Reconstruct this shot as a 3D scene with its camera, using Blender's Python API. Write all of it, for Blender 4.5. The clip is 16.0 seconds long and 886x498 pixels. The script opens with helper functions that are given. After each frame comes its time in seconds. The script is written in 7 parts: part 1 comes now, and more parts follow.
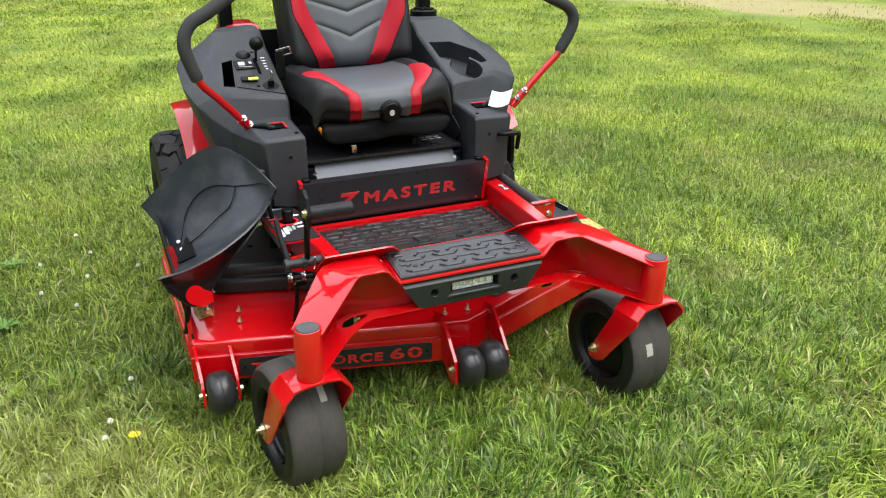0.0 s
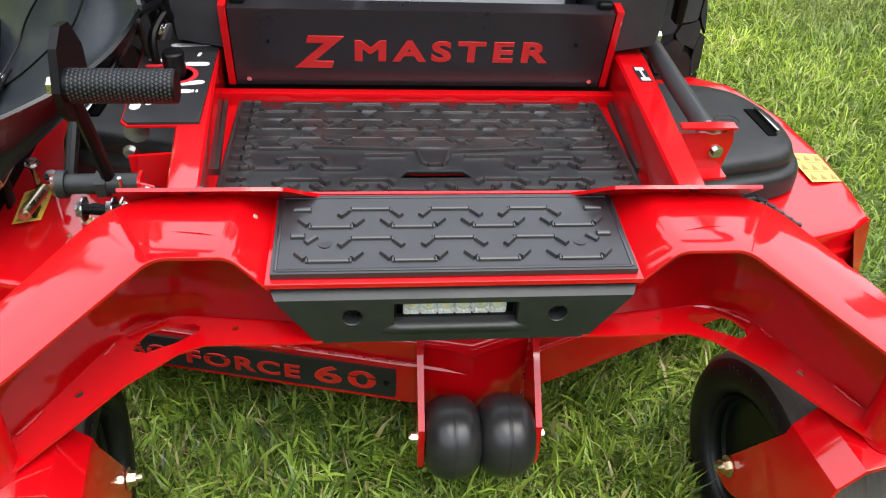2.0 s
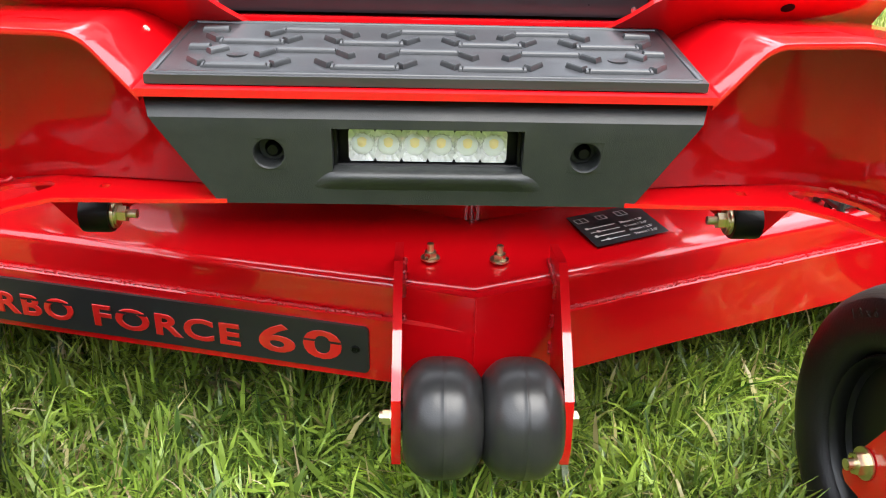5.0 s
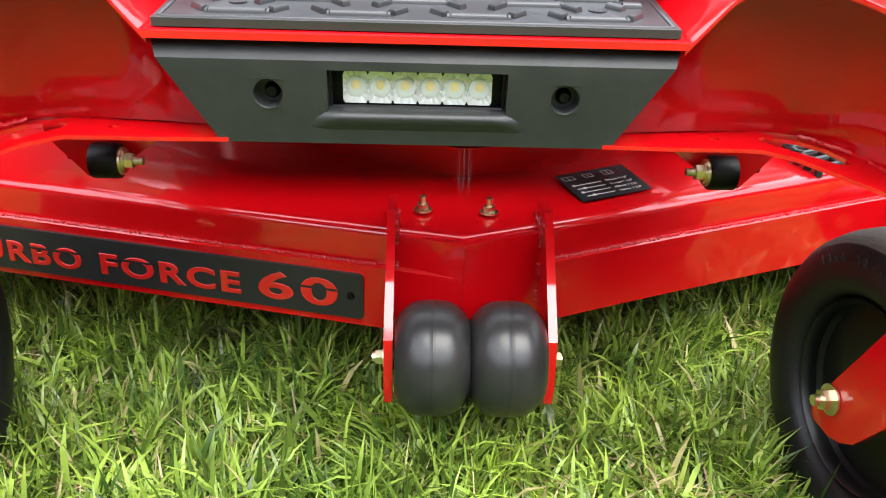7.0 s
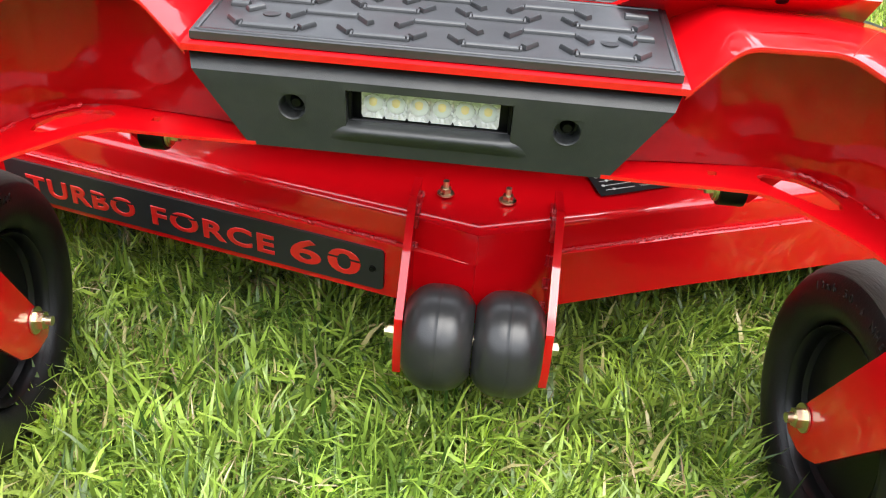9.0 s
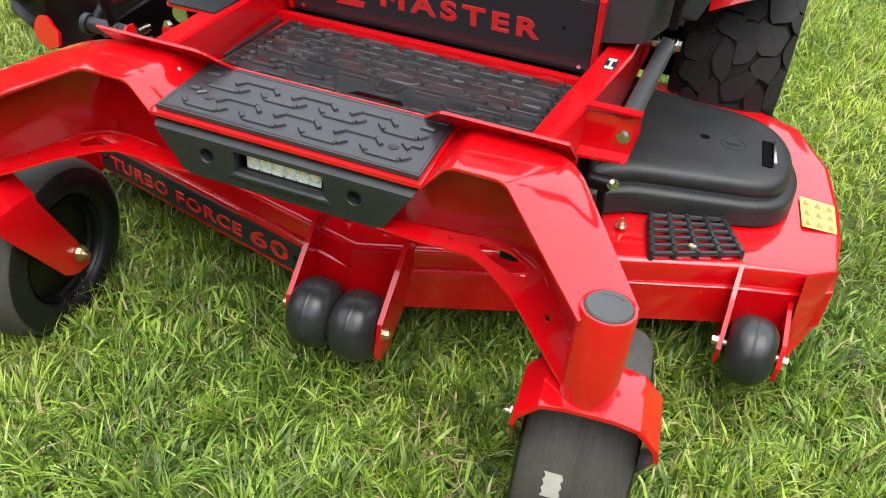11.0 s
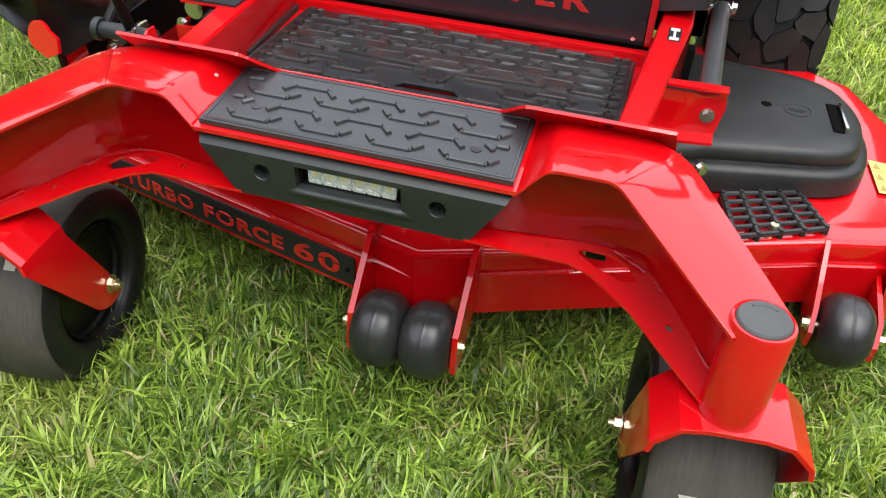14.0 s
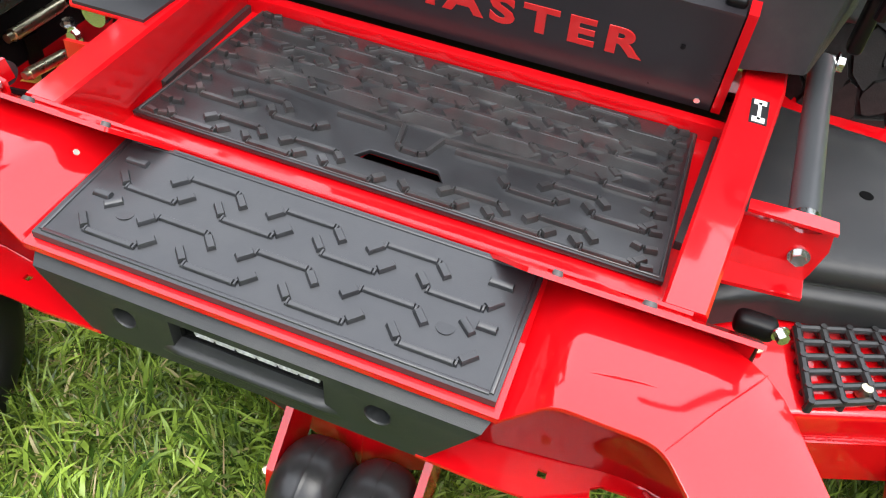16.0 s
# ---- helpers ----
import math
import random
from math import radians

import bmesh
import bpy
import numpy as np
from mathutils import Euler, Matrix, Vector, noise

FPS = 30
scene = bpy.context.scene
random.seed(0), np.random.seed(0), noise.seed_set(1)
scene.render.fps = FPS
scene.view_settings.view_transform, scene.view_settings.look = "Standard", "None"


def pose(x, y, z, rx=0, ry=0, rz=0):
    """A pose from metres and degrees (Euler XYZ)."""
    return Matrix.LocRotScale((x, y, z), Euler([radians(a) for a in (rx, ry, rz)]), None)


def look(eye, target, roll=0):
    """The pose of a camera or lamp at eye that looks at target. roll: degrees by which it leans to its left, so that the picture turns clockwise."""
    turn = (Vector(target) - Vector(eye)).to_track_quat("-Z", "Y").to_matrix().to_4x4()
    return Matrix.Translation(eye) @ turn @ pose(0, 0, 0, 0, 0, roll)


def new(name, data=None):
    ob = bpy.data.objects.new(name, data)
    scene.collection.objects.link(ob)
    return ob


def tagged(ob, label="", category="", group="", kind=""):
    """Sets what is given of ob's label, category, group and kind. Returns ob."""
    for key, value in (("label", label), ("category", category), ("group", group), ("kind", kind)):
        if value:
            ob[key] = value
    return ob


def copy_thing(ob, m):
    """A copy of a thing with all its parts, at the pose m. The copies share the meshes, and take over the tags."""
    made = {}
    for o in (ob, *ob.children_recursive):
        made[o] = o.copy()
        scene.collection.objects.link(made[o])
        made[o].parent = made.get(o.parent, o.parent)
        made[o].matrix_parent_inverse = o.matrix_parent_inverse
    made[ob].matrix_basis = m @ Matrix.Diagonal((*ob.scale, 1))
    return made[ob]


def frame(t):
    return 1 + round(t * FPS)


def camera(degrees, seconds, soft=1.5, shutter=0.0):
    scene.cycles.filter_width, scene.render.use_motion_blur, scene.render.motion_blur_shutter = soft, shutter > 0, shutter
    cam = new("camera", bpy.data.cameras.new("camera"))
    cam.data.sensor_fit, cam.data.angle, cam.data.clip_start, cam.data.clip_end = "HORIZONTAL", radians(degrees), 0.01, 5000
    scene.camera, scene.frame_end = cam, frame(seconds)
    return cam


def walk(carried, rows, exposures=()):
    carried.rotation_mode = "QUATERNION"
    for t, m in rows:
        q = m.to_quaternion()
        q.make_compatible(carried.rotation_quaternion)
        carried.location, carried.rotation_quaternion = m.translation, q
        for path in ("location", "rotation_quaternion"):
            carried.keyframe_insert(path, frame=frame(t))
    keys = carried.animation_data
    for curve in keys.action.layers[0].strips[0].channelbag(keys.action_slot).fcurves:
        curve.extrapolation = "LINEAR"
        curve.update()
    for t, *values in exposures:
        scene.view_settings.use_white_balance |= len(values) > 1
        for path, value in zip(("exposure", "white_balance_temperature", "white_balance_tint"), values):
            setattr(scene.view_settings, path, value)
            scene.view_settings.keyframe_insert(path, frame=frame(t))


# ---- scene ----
cam = camera(57.6, 16.0, 1.1)
PATH = [
    (0, (-0.92, -1.362, 1.451), (-0.161, 0.308, 0.654), 0.3),
    (0.5, (-0.69, -1.107, 1.383), (-0.009, 0.563, 0.519), 1.3),
    (1, (-0.517, -0.818, 1.305), (0.047, 0.842, 0.342), 2.6),
    (1.5, (-0.315, -0.494, 1.245), (0.127, 1.134, 0.171), 4.0),
    (2, (-0.114, -0.271, 1.101), (0.092, 1.317, -0.097), 3.7),
    (2.5, (-0.001, -0.102, 0.899), (0.035, 1.512, -0.282), 1.4),
    (3, (-0.006, -0.083, 0.72), (-0.004, 1.638, -0.299), 0.4),
    (5.3, (-0.007, -0.165, 0.651), (0.058, 1.639, -0.212), 1.5),
    (5.5, (-0.006, -0.171, 0.64), (0.059, 1.63, -0.228), 1.5),
    (6, (0.0, -0.199, 0.644), (0.063, 1.598, -0.231), 1.5),
    (6.5, (0.0, -0.213, 0.648), (0.063, 1.583, -0.23), 1.6),
    (7, (0.004, -0.213, 0.645), (0.062, 1.581, -0.237), 1.8),
    (7.5, (0.002, -0.205, 0.642), (0.051, 1.58, -0.259), 2.0),
    (8, (0.004, -0.19, 0.632), (0.039, 1.58, -0.298), 2.4),
    (8.2, (0.008, -0.182, 0.646), (0.03, 1.571, -0.317), 2.8),
    (10.3, (0.298, -0.377, 1.008), (-0.076, 1.165, -0.209), 5.0),
    (10.5, (0.358, -0.405, 1.043), (-0.057, 1.141, -0.156), 5.3),
    (11, (0.555, -0.436, 1.084), (0.045, 1.108, -0.08), 5.7),
    (11.5, (0.664, -0.466, 1.092), (0.066, 1.055, -0.062), 5.0),
    (12, (0.671, -0.476, 1.104), (0.028, 1.027, -0.048), 3.6),
    (12.5, (0.625, -0.465, 1.1), (-0.003, 1.036, -0.062), 2.3),
    (13, (0.535, -0.439, 1.083), (-0.016, 1.073, -0.105), 1.8),
    (13.5, (0.43, -0.398, 1.071), (-0.036, 1.124, -0.14), 2.2),
    (14, (0.351, -0.371, 1.059), (-0.054, 1.153, -0.171), 3.3),
    (14.5, (0.336, -0.277, 1.033), (-0.033, 1.236, -0.221), 5.0),
    (15, (0.331, -0.138, 1.015), (-0.043, 1.351, -0.267), 6.3),
    (15.5, (0.313, -0.033, 1.023), (-0.074, 1.414, -0.302), 7.2),
    (16, (0.265, 0.077, 1.025), (-0.133, 1.483, -0.34), 7.5),
]
walk(cam, [(t, look(eye, target, roll)) for t, eye, target, roll in PATH], [(0.0, 1.62), (1.0, 1.62), (1.5, 1.70), (2.5, 1.80), (3.1, 2.22), (5.4, 2.49), (8.0, 2.49), (10.5, 1.95), (12.0, 1.62), (14.0, 1.70), (15.0, 1.90), (16.0, 2.08)])

# ---- world and light ----
world = bpy.data.worlds.new("world")
scene.world = world
world.use_nodes = True
wn = world.node_tree.nodes
wl = world.node_tree.links
sky = wn.new("ShaderNodeTexSky")
sky.sky_type = "NISHITA"
sky.sun_disc = False
sky.sun_elevation = radians(67)
sky.sun_rotation = radians(143)
sky.dust_density = 0.3
sky.air_density = 1.0
haze = wn.new("ShaderNodeHueSaturation")
haze.inputs["Saturation"].default_value = 0.22
wl.new(sky.outputs[0], haze.inputs["Color"])
cloud = wn.new("ShaderNodeMix")
cloud.data_type = "RGBA"
cloud.inputs["Factor"].default_value = 0.5
cloud.inputs["B"].default_value = (5.05, 5.3, 5.85, 1)
wl.new(haze.outputs[0], cloud.inputs["A"])
wl.new(cloud.outputs["Result"], wn["Background"].inputs["Color"])
wn["Background"].inputs["Strength"].default_value = 0.165

sun_data = bpy.data.lights.new("sun", "SUN")
sun_data.energy = 0.80
sun_data.angle = radians(45)
sun_data.color = (1.0, 0.95, 0.87)
sun = new("sun", sun_data)
sun.matrix_world = look((2.4, -2.4, 9.5), (0.0, 0.8, 0.0))

# ---- materials ----


def shader(name):
    m = bpy.data.materials.new(name)
    m.use_nodes = True
    return m, m.node_tree.nodes, m.node_tree.links, m.node_tree.nodes["Principled BSDF"]


def surface(name, colour, rough, metal=0.0, coat=0.0, coat_rough=0.05, vary=0.12, scale=30.0, bump=0.0, bump_scale=400.0,
            rough_vary=0.1, dust=0.0, dust_colour=(0.30, 0.28, 0.24), spec=0.5, random_tint=0.0, stretch=None):
    """A painted, moulded or metal surface with colour and gloss that vary at two scales."""
    m, n, l, b = shader(name)
    tc = n.new("ShaderNodeTexCoord")
    big = n.new("ShaderNodeTexNoise")
    big.inputs["Scale"].default_value = scale
    big.inputs["Detail"].default_value = 6
    l.new(tc.outputs["Object"], big.inputs["Vector"])
    fine = n.new("ShaderNodeTexNoise")
    fine.inputs["Scale"].default_value = bump_scale
    fine.inputs["Detail"].default_value = 3
    l.new(tc.outputs["Object"], fine.inputs["Vector"])
    if stretch:
        mp = n.new("ShaderNodeMapping")
        mp.inputs["Scale"].default_value = stretch
        l.new(tc.outputs["Object"], mp.inputs["Vector"])
        l.new(mp.outputs[0], big.inputs["Vector"])
        l.new(mp.outputs[0], fine.inputs["Vector"])
    ramp = n.new("ShaderNodeMix")
    ramp.data_type = "RGBA"
    ramp.inputs["A"].default_value = (*[c * (1 - vary) for c in colour], 1)
    ramp.inputs["B"].default_value = (*[min(1.0, c * (1 + vary)) for c in colour], 1)
    l.new(big.outputs["Fac"], ramp.inputs["Factor"])
    last = ramp.outputs["Result"]
    if dust:
        spots = n.new("ShaderNodeTexNoise")
        spots.inputs["Scale"].default_value = 14
        spots.inputs["Detail"].default_value = 9
        spots.inputs["Roughness"].default_value = 0.7
        l.new(tc.outputs["Object"], spots.inputs["Vector"])
        lim = n.new("ShaderNodeMapRange")
        lim.inputs["From Min"].default_value = 0.45
        lim.inputs["From Max"].default_value = 0.75
        lim.inputs["To Max"].default_value = dust
        l.new(spots.outputs["Fac"], lim.inputs["Value"])
        mix = n.new("ShaderNodeMix")
        mix.data_type = "RGBA"
        mix.inputs["B"].default_value = (*dust_colour, 1)
        l.new(lim.outputs["Result"], mix.inputs["Factor"])
        l.new(last, mix.inputs["A"])
        last = mix.outputs["Result"]
    l.new(last, b.inputs["Base Color"])
    rr = n.new("ShaderNodeMapRange")
    rr.inputs["To Min"].default_value = max(0.02, rough - rough_vary)
    rr.inputs["To Max"].default_value = min(1.0, rough + rough_vary)
    l.new(big.outputs["Fac"], rr.inputs["Value"])
    l.new(rr.outputs["Result"], b.inputs["Roughness"])
    b.inputs["Metallic"].default_value = metal
    b.inputs["Coat Weight"].default_value = coat
    b.inputs["Coat Roughness"].default_value = coat_rough
    b.inputs["Coat IOR"].default_value = 1.55
    b.inputs["Specular IOR Level"].default_value = spec
    if bump:
        bp = n.new("ShaderNodeBump")
        bp.inputs["Strength"].default_value = bump
        bp.inputs["Distance"].default_value = 0.001
        l.new(fine.outputs["Fac"], bp.inputs["Height"])
        l.new(bp.outputs["Normal"], b.inputs["Normal"])
    return m


RED = surface("red_paint", (0.57, 0.0018, 0.0052), 0.34, spec=0.10, coat=1.0, coat_rough=0.055, vary=0.06, scale=9, bump=0.012, bump_scale=220, rough_vary=0.05)
RED.node_tree.nodes["Principled BSDF"].inputs["Coat IOR"].default_value = 1.64
WELD = surface("painted_weld", (0.43, 0.002, 0.007), 0.42, spec=0.3, coat=0.4, coat_rough=0.25, vary=0.2, scale=90, bump=0.4, bump_scale=500)
CONSOLE = surface("console_plastic", (0.031, 0.034, 0.039), 0.50, vary=0.10, scale=20, bump=0.35, bump_scale=900, dust=0.05, spec=0.35)
PANEL = surface("front_panel_plastic", (0.0185, 0.0205, 0.0213), 0.42, vary=0.12, scale=12, bump=0.3, bump_scale=1100, dust=0.05, spec=0.50)
COVER = surface("cover_plastic", (0.018, 0.0185, 0.019), 0.40, vary=0.15, scale=10, bump=0.25, bump_scale=1000, dust=0.05, spec=0.4)
MAT = surface("tread_rubber", (0.017, 0.018, 0.021), 0.46, vary=0.25, scale=25, bump=0.12, bump_scale=700, rough_vary=0.08, dust=0.03, spec=0.60, coat=0.40, coat_rough=0.24)
DAMPER = surface("damper_paint", (0.050, 0.053, 0.056), 0.36, vary=0.12, scale=14, bump=0.1, bump_scale=500, spec=0.4)
TYRE = surface("tyre_rubber", (0.014, 0.0135, 0.013), 0.66, vary=0.25, scale=18, bump=0.5, bump_scale=350, spec=0.3, dust=0.18, dust_colour=(0.11, 0.10, 0.09))
CASTER = surface("worn_caster_rubber", (0.060, 0.054, 0.047), 0.66, vary=0.5, scale=30, bump=0.6, bump_scale=60, stretch=(9, 1, 1), dust=0.40, dust_colour=(0.110, 0.095, 0.076), spec=0.35)
SIDEWALL = surface("tyre_sidewall", (0.008, 0.008, 0.0083), 0.46, vary=0.2, scale=20, bump=0.3, bump_scale=420, dust=0.06, dust_colour=(0.08, 0.075, 0.065), spec=0.35)
FLOOR_MAT = surface("worn_floor_rubber", (0.010, 0.0105, 0.012), 0.42, vary=0.35, scale=18, bump=0.25, bump_scale=600, rough_vary=0.14, dust=0.05, dust_colour=(0.12, 0.115, 0.105), spec=0.55, coat=0.40, coat_rough=0.22)
# ribs of the floor mat, lighter and glossier than its base
FLOOR_RIB = surface("lighter_rib_rubber", (0.021, 0.021, 0.0215), 0.36, vary=0.4, scale=22, bump=0.2, bump_scale=500, rough_vary=0.14, dust=0.18, dust_colour=(0.15, 0.145, 0.135), spec=0.65, coat=0.70, coat_rough=0.18)
ROLLER = surface("roller_plastic", (0.019, 0.019, 0.0195), 0.31, vary=0.2, scale=30, bump=0.12, bump_scale=500, rough_vary=0.06, dust=0.05)
VINYL = surface("charcoal_vinyl", (0.014, 0.014, 0.015), 0.45, spec=0.3, vary=0.15, scale=16, bump=0.5, bump_scale=650)
BOOT = surface("seat_boot", (0.009, 0.009, 0.0095), 0.7, spec=0.15, vary=0.2, scale=20)
VINYL_GREY = surface("grey_vinyl", (0.075, 0.083, 0.092), 0.45, vary=0.10, scale=16, bump=0.5, bump_scale=650)
VINYL_RED = surface("red_vinyl", (0.42, 0.008, 0.020), 0.46, spec=0.3, vary=0.10, scale=16, bump=0.5, bump_scale=650)
CHUTE = surface("chute_rubber", (0.017, 0.021, 0.028), 0.38, vary=0.2, scale=7, bump=0.2, bump_scale=300, dust=0.12)
BLACK = surface("black_powder_coat", (0.003, 0.003, 0.0035), 0.40, spec=0.22, vary=0.2, scale=25, bump=0.2, bump_scale=600)
BLACK_PLATE = surface("black_satin_plate", (0.019, 0.017, 0.020), 0.30, spec=0.55, vary=0.15, scale=8, bump=0.05, bump_scale=300)
GREY_STEEL = surface("grey_steel_plate", (0.18, 0.19, 0.21), 0.40, vary=0.08, scale=8, bump=0.05)
FOAM = surface("grip_foam", (0.030, 0.030, 0.032), 0.8, vary=0.2, scale=40, bump=0.6, bump_scale=800)
ZINC = surface("yellow_zinc", (0.74, 0.67, 0.47), 0.30, metal=1.0, vary=0.2, scale=60)
CHROME = surface("bright_steel", (0.66, 0.66, 0.65), 0.22, metal=1.0, vary=0.1, scale=60)
CAP = surface("grey_cap_plastic", (0.066, 0.070, 0.071), 0.55, vary=0.15, scale=40, bump=0.3, bump_scale=700, dust=0.1)
RIM = surface("black_rim", (0.005, 0.005, 0.005), 0.36, vary=0.2, scale=20)
PAPER = surface("white_paper", (0.80, 0.80, 0.78), 0.7, vary=0.04, scale=20)
OLD_STICKER = surface("worn_paper", (0.42, 0.40, 0.34), 0.8, vary=0.2, scale=60, dust=0.35)
YELLOW = surface("yellow_label", (0.80, 0.52, 0.08), 0.45, vary=0.05, scale=20)
PALE_YELLOW = surface("pale_yellow_label", (0.66, 0.50, 0.15), 0.5, vary=0.05, scale=20)
LABEL_BLACK = surface("black_label", (0.02, 0.02, 0.022), 0.35, vary=0.1, scale=20)
LABEL_WHITE = surface("white_print", (0.75, 0.75, 0.74), 0.5, vary=0.03, scale=20)
LABEL_RED = surface("red_print", (0.65, 0.02, 0.03), 0.45, vary=0.05, scale=20)
LETTER_RED = surface("red_letter", (0.62, 0.012, 0.012), 0.35, coat=0.6, vary=0.06, scale=20)
LED_CHIP = surface("led_chip", (0.92, 0.76, 0.36), 0.3, vary=0.05, scale=40)
LED_BACK = surface("led_reflector", (0.74, 0.74, 0.73), 0.26, metal=0.25, vary=0.10, scale=90, coat=0.6)
ORANGE = surface("orange_plastic", (0.75, 0.28, 0.03), 0.4, vary=0.05, scale=20)
# near-black of flat pieces that stand in for shade inside openings
DARK = surface("recess_shade", (0.003, 0.003, 0.003), 0.8, spec=0.05, vary=0.2, scale=20)

LENS, ln, ll, lb = shader("led_lens")
lb.inputs["Base Color"].default_value = (0.95, 0.96, 0.93, 1)
lb.inputs["Roughness"].default_value = 0.08
lb.inputs["Transmission Weight"].default_value = 0.15
lb.inputs["IOR"].default_value = 1.45


def grass_material(name, dark, light, straw, straw_share, tufts=0.6, gloss=0.50):
    """Blades that differ one by one, with patches over the lawn and light let through."""
    m, n, l, b = shader(name)
    geo = n.new("ShaderNodeNewGeometry")
    ramp = n.new("ShaderNodeValToRGB")
    e = ramp.color_ramp.elements
    e[0].position, e[0].color = 0.0, (*dark, 1)
    e[1].position, e[1].color = 1.0 - straw_share - 0.02, (*light, 1)
    last = ramp.color_ramp.elements.new(1.0 - straw_share)
    last.color = (*straw, 1)
    l.new(geo.outputs["Random Per Island"], ramp.inputs["Fac"])
    patch = n.new("ShaderNodeTexNoise")
    patch.inputs["Scale"].default_value = 1.3
    patch.inputs["Detail"].default_value = 5
    l.new(geo.outputs["Position"], patch.inputs["Vector"])
    hsv = n.new("ShaderNodeHueSaturation")
    vr = n.new("ShaderNodeMapRange")
    vr.inputs["From Min"].default_value, vr.inputs["From Max"].default_value = 0.3, 0.7
    vr.inputs["To Min"].default_value, vr.inputs["To Max"].default_value = 0.42, 1.58
    tuft = n.new("ShaderNodeTexNoise")
    tuft.inputs["Scale"].default_value = 17
    tuft.inputs["Detail"].default_value = 3
    l.new(geo.outputs["Position"], tuft.inputs["Vector"])
    both = n.new("ShaderNodeMix")
    both.inputs["Factor"].default_value = tufts
    l.new(patch.outputs["Fac"], both.inputs["A"])
    l.new(tuft.outputs["Fac"], both.inputs["B"])
    l.new(both.outputs["Result"], vr.inputs["Value"])
    l.new(vr.outputs["Result"], hsv.inputs["Value"])
    hr = n.new("ShaderNodeMapRange")
    hr.inputs["From Min"].default_value, hr.inputs["From Max"].default_value = 0.3, 0.7
    hr.inputs["To Min"].default_value, hr.inputs["To Max"].default_value = 0.506, 0.474
    l.new(patch.outputs["Fac"], hr.inputs["Value"])
    l.new(hr.outputs["Result"], hsv.inputs["Hue"])
    l.new(ramp.outputs["Color"], hsv.inputs["Color"])
    dead = n.new("ShaderNodeTexNoise")
    dead.inputs["Scale"].default_value = 0.8
    dead.inputs["Detail"].default_value = 6
    dead.inputs["Distortion"].default_value = 0.6
    l.new(geo.outputs["Position"], dead.inputs["Vector"])
    worn = n.new("ShaderNodeMapRange")
    worn.inputs["From Min"].default_value, worn.inputs["From Max"].default_value = 0.52, 0.68
    worn.inputs["To Min"].default_value, worn.inputs["To Max"].default_value = 0.0, 0.55
    l.new(dead.outputs["Fac"], worn.inputs["Value"])
    # a worn, dry patch of the lawn beside the mower
    off = n.new("ShaderNodeVectorMath")
    off.operation = "DISTANCE"
    off.inputs[1].default_value = (-1.12, 0.60, 0.03)
    l.new(geo.outputs["Position"], off.inputs[0])
    ragged = n.new("ShaderNodeMath")
    ragged.operation = "MULTIPLY_ADD"
    ragged.inputs[1].default_value = -1.1
    l.new(dead.outputs["Fac"], ragged.inputs[0])
    l.new(off.outputs["Value"], ragged.inputs[2])
    near = n.new("ShaderNodeMapRange")
    near.inputs["From Min"].default_value, near.inputs["From Max"].default_value = 0.05, -0.50
    near.inputs["To Min"].default_value, near.inputs["To Max"].default_value = 0.0, 0.42
    l.new(ragged.outputs[0], near.inputs["Value"])
    most = n.new("ShaderNodeMath")
    most.operation = "MAXIMUM"
    l.new(near.outputs["Result"], most.inputs[0])
    l.new(worn.outputs["Result"], most.inputs[1])
    # a darker green stretch on the chute's side
    away = n.new("ShaderNodeVectorMath")
    away.operation = "DISTANCE"
    away.inputs[1].default_value = (-1.75, 2.00, 0.03)
    l.new(geo.outputs["Position"], away.inputs[0])
    rim = n.new("ShaderNodeMath")
    rim.operation = "MULTIPLY_ADD"
    rim.inputs[1].default_value = 1.2
    l.new(dead.outputs["Fac"], rim.inputs[0])
    l.new(away.outputs["Value"], rim.inputs[2])
    side_tone = n.new("ShaderNodeMapRange")
    side_tone.inputs["From Min"].default_value, side_tone.inputs["From Max"].default_value = 1.25, 2.30
    side_tone.inputs["To Min"].default_value, side_tone.inputs["To Max"].default_value = 0.72, 1.0
    l.new(rim.outputs[0], side_tone.inputs["Value"])
    deep = n.new("ShaderNodeHueSaturation")
    l.new(side_tone.outputs["Result"], deep.inputs["Value"])
    l.new(hsv.outputs["Color"], deep.inputs["Color"])
    pale = n.new("ShaderNodeMix")
    pale.data_type = "RGBA"
    pale.inputs["B"].default_value = (straw[0] * 0.9, straw[1] * 0.95, straw[2] * 0.7, 1)
    l.new(most.outputs[0], pale.inputs["Factor"])
    l.new(deep.outputs["Color"], pale.inputs["A"])
    l.new(pale.outputs["Result"], b.inputs["Base Color"])
    b.inputs["Roughness"].default_value = 0.33
    b.inputs["Specular IOR Level"].default_value = gloss
    tr = n.new("ShaderNodeBsdfTranslucent")
    l.new(pale.outputs["Result"], tr.inputs["Color"])
    mix = n.new("ShaderNodeMixShader")
    mix.inputs["Fac"].default_value = 0.24
    l.new(b.outputs[0], mix.inputs[1])
    l.new(tr.outputs[0], mix.inputs[2])
    l.new(mix.outputs[0], n["Material Output"].inputs["Surface"])
    return m


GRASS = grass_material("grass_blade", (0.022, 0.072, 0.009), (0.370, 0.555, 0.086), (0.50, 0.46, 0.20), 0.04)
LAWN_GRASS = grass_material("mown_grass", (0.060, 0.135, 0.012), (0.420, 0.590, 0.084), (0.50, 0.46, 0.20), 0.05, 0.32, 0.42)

# far blades: lighter and more even than those near the mower
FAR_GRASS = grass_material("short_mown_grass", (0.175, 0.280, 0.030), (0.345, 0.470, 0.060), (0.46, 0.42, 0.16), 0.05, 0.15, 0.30)

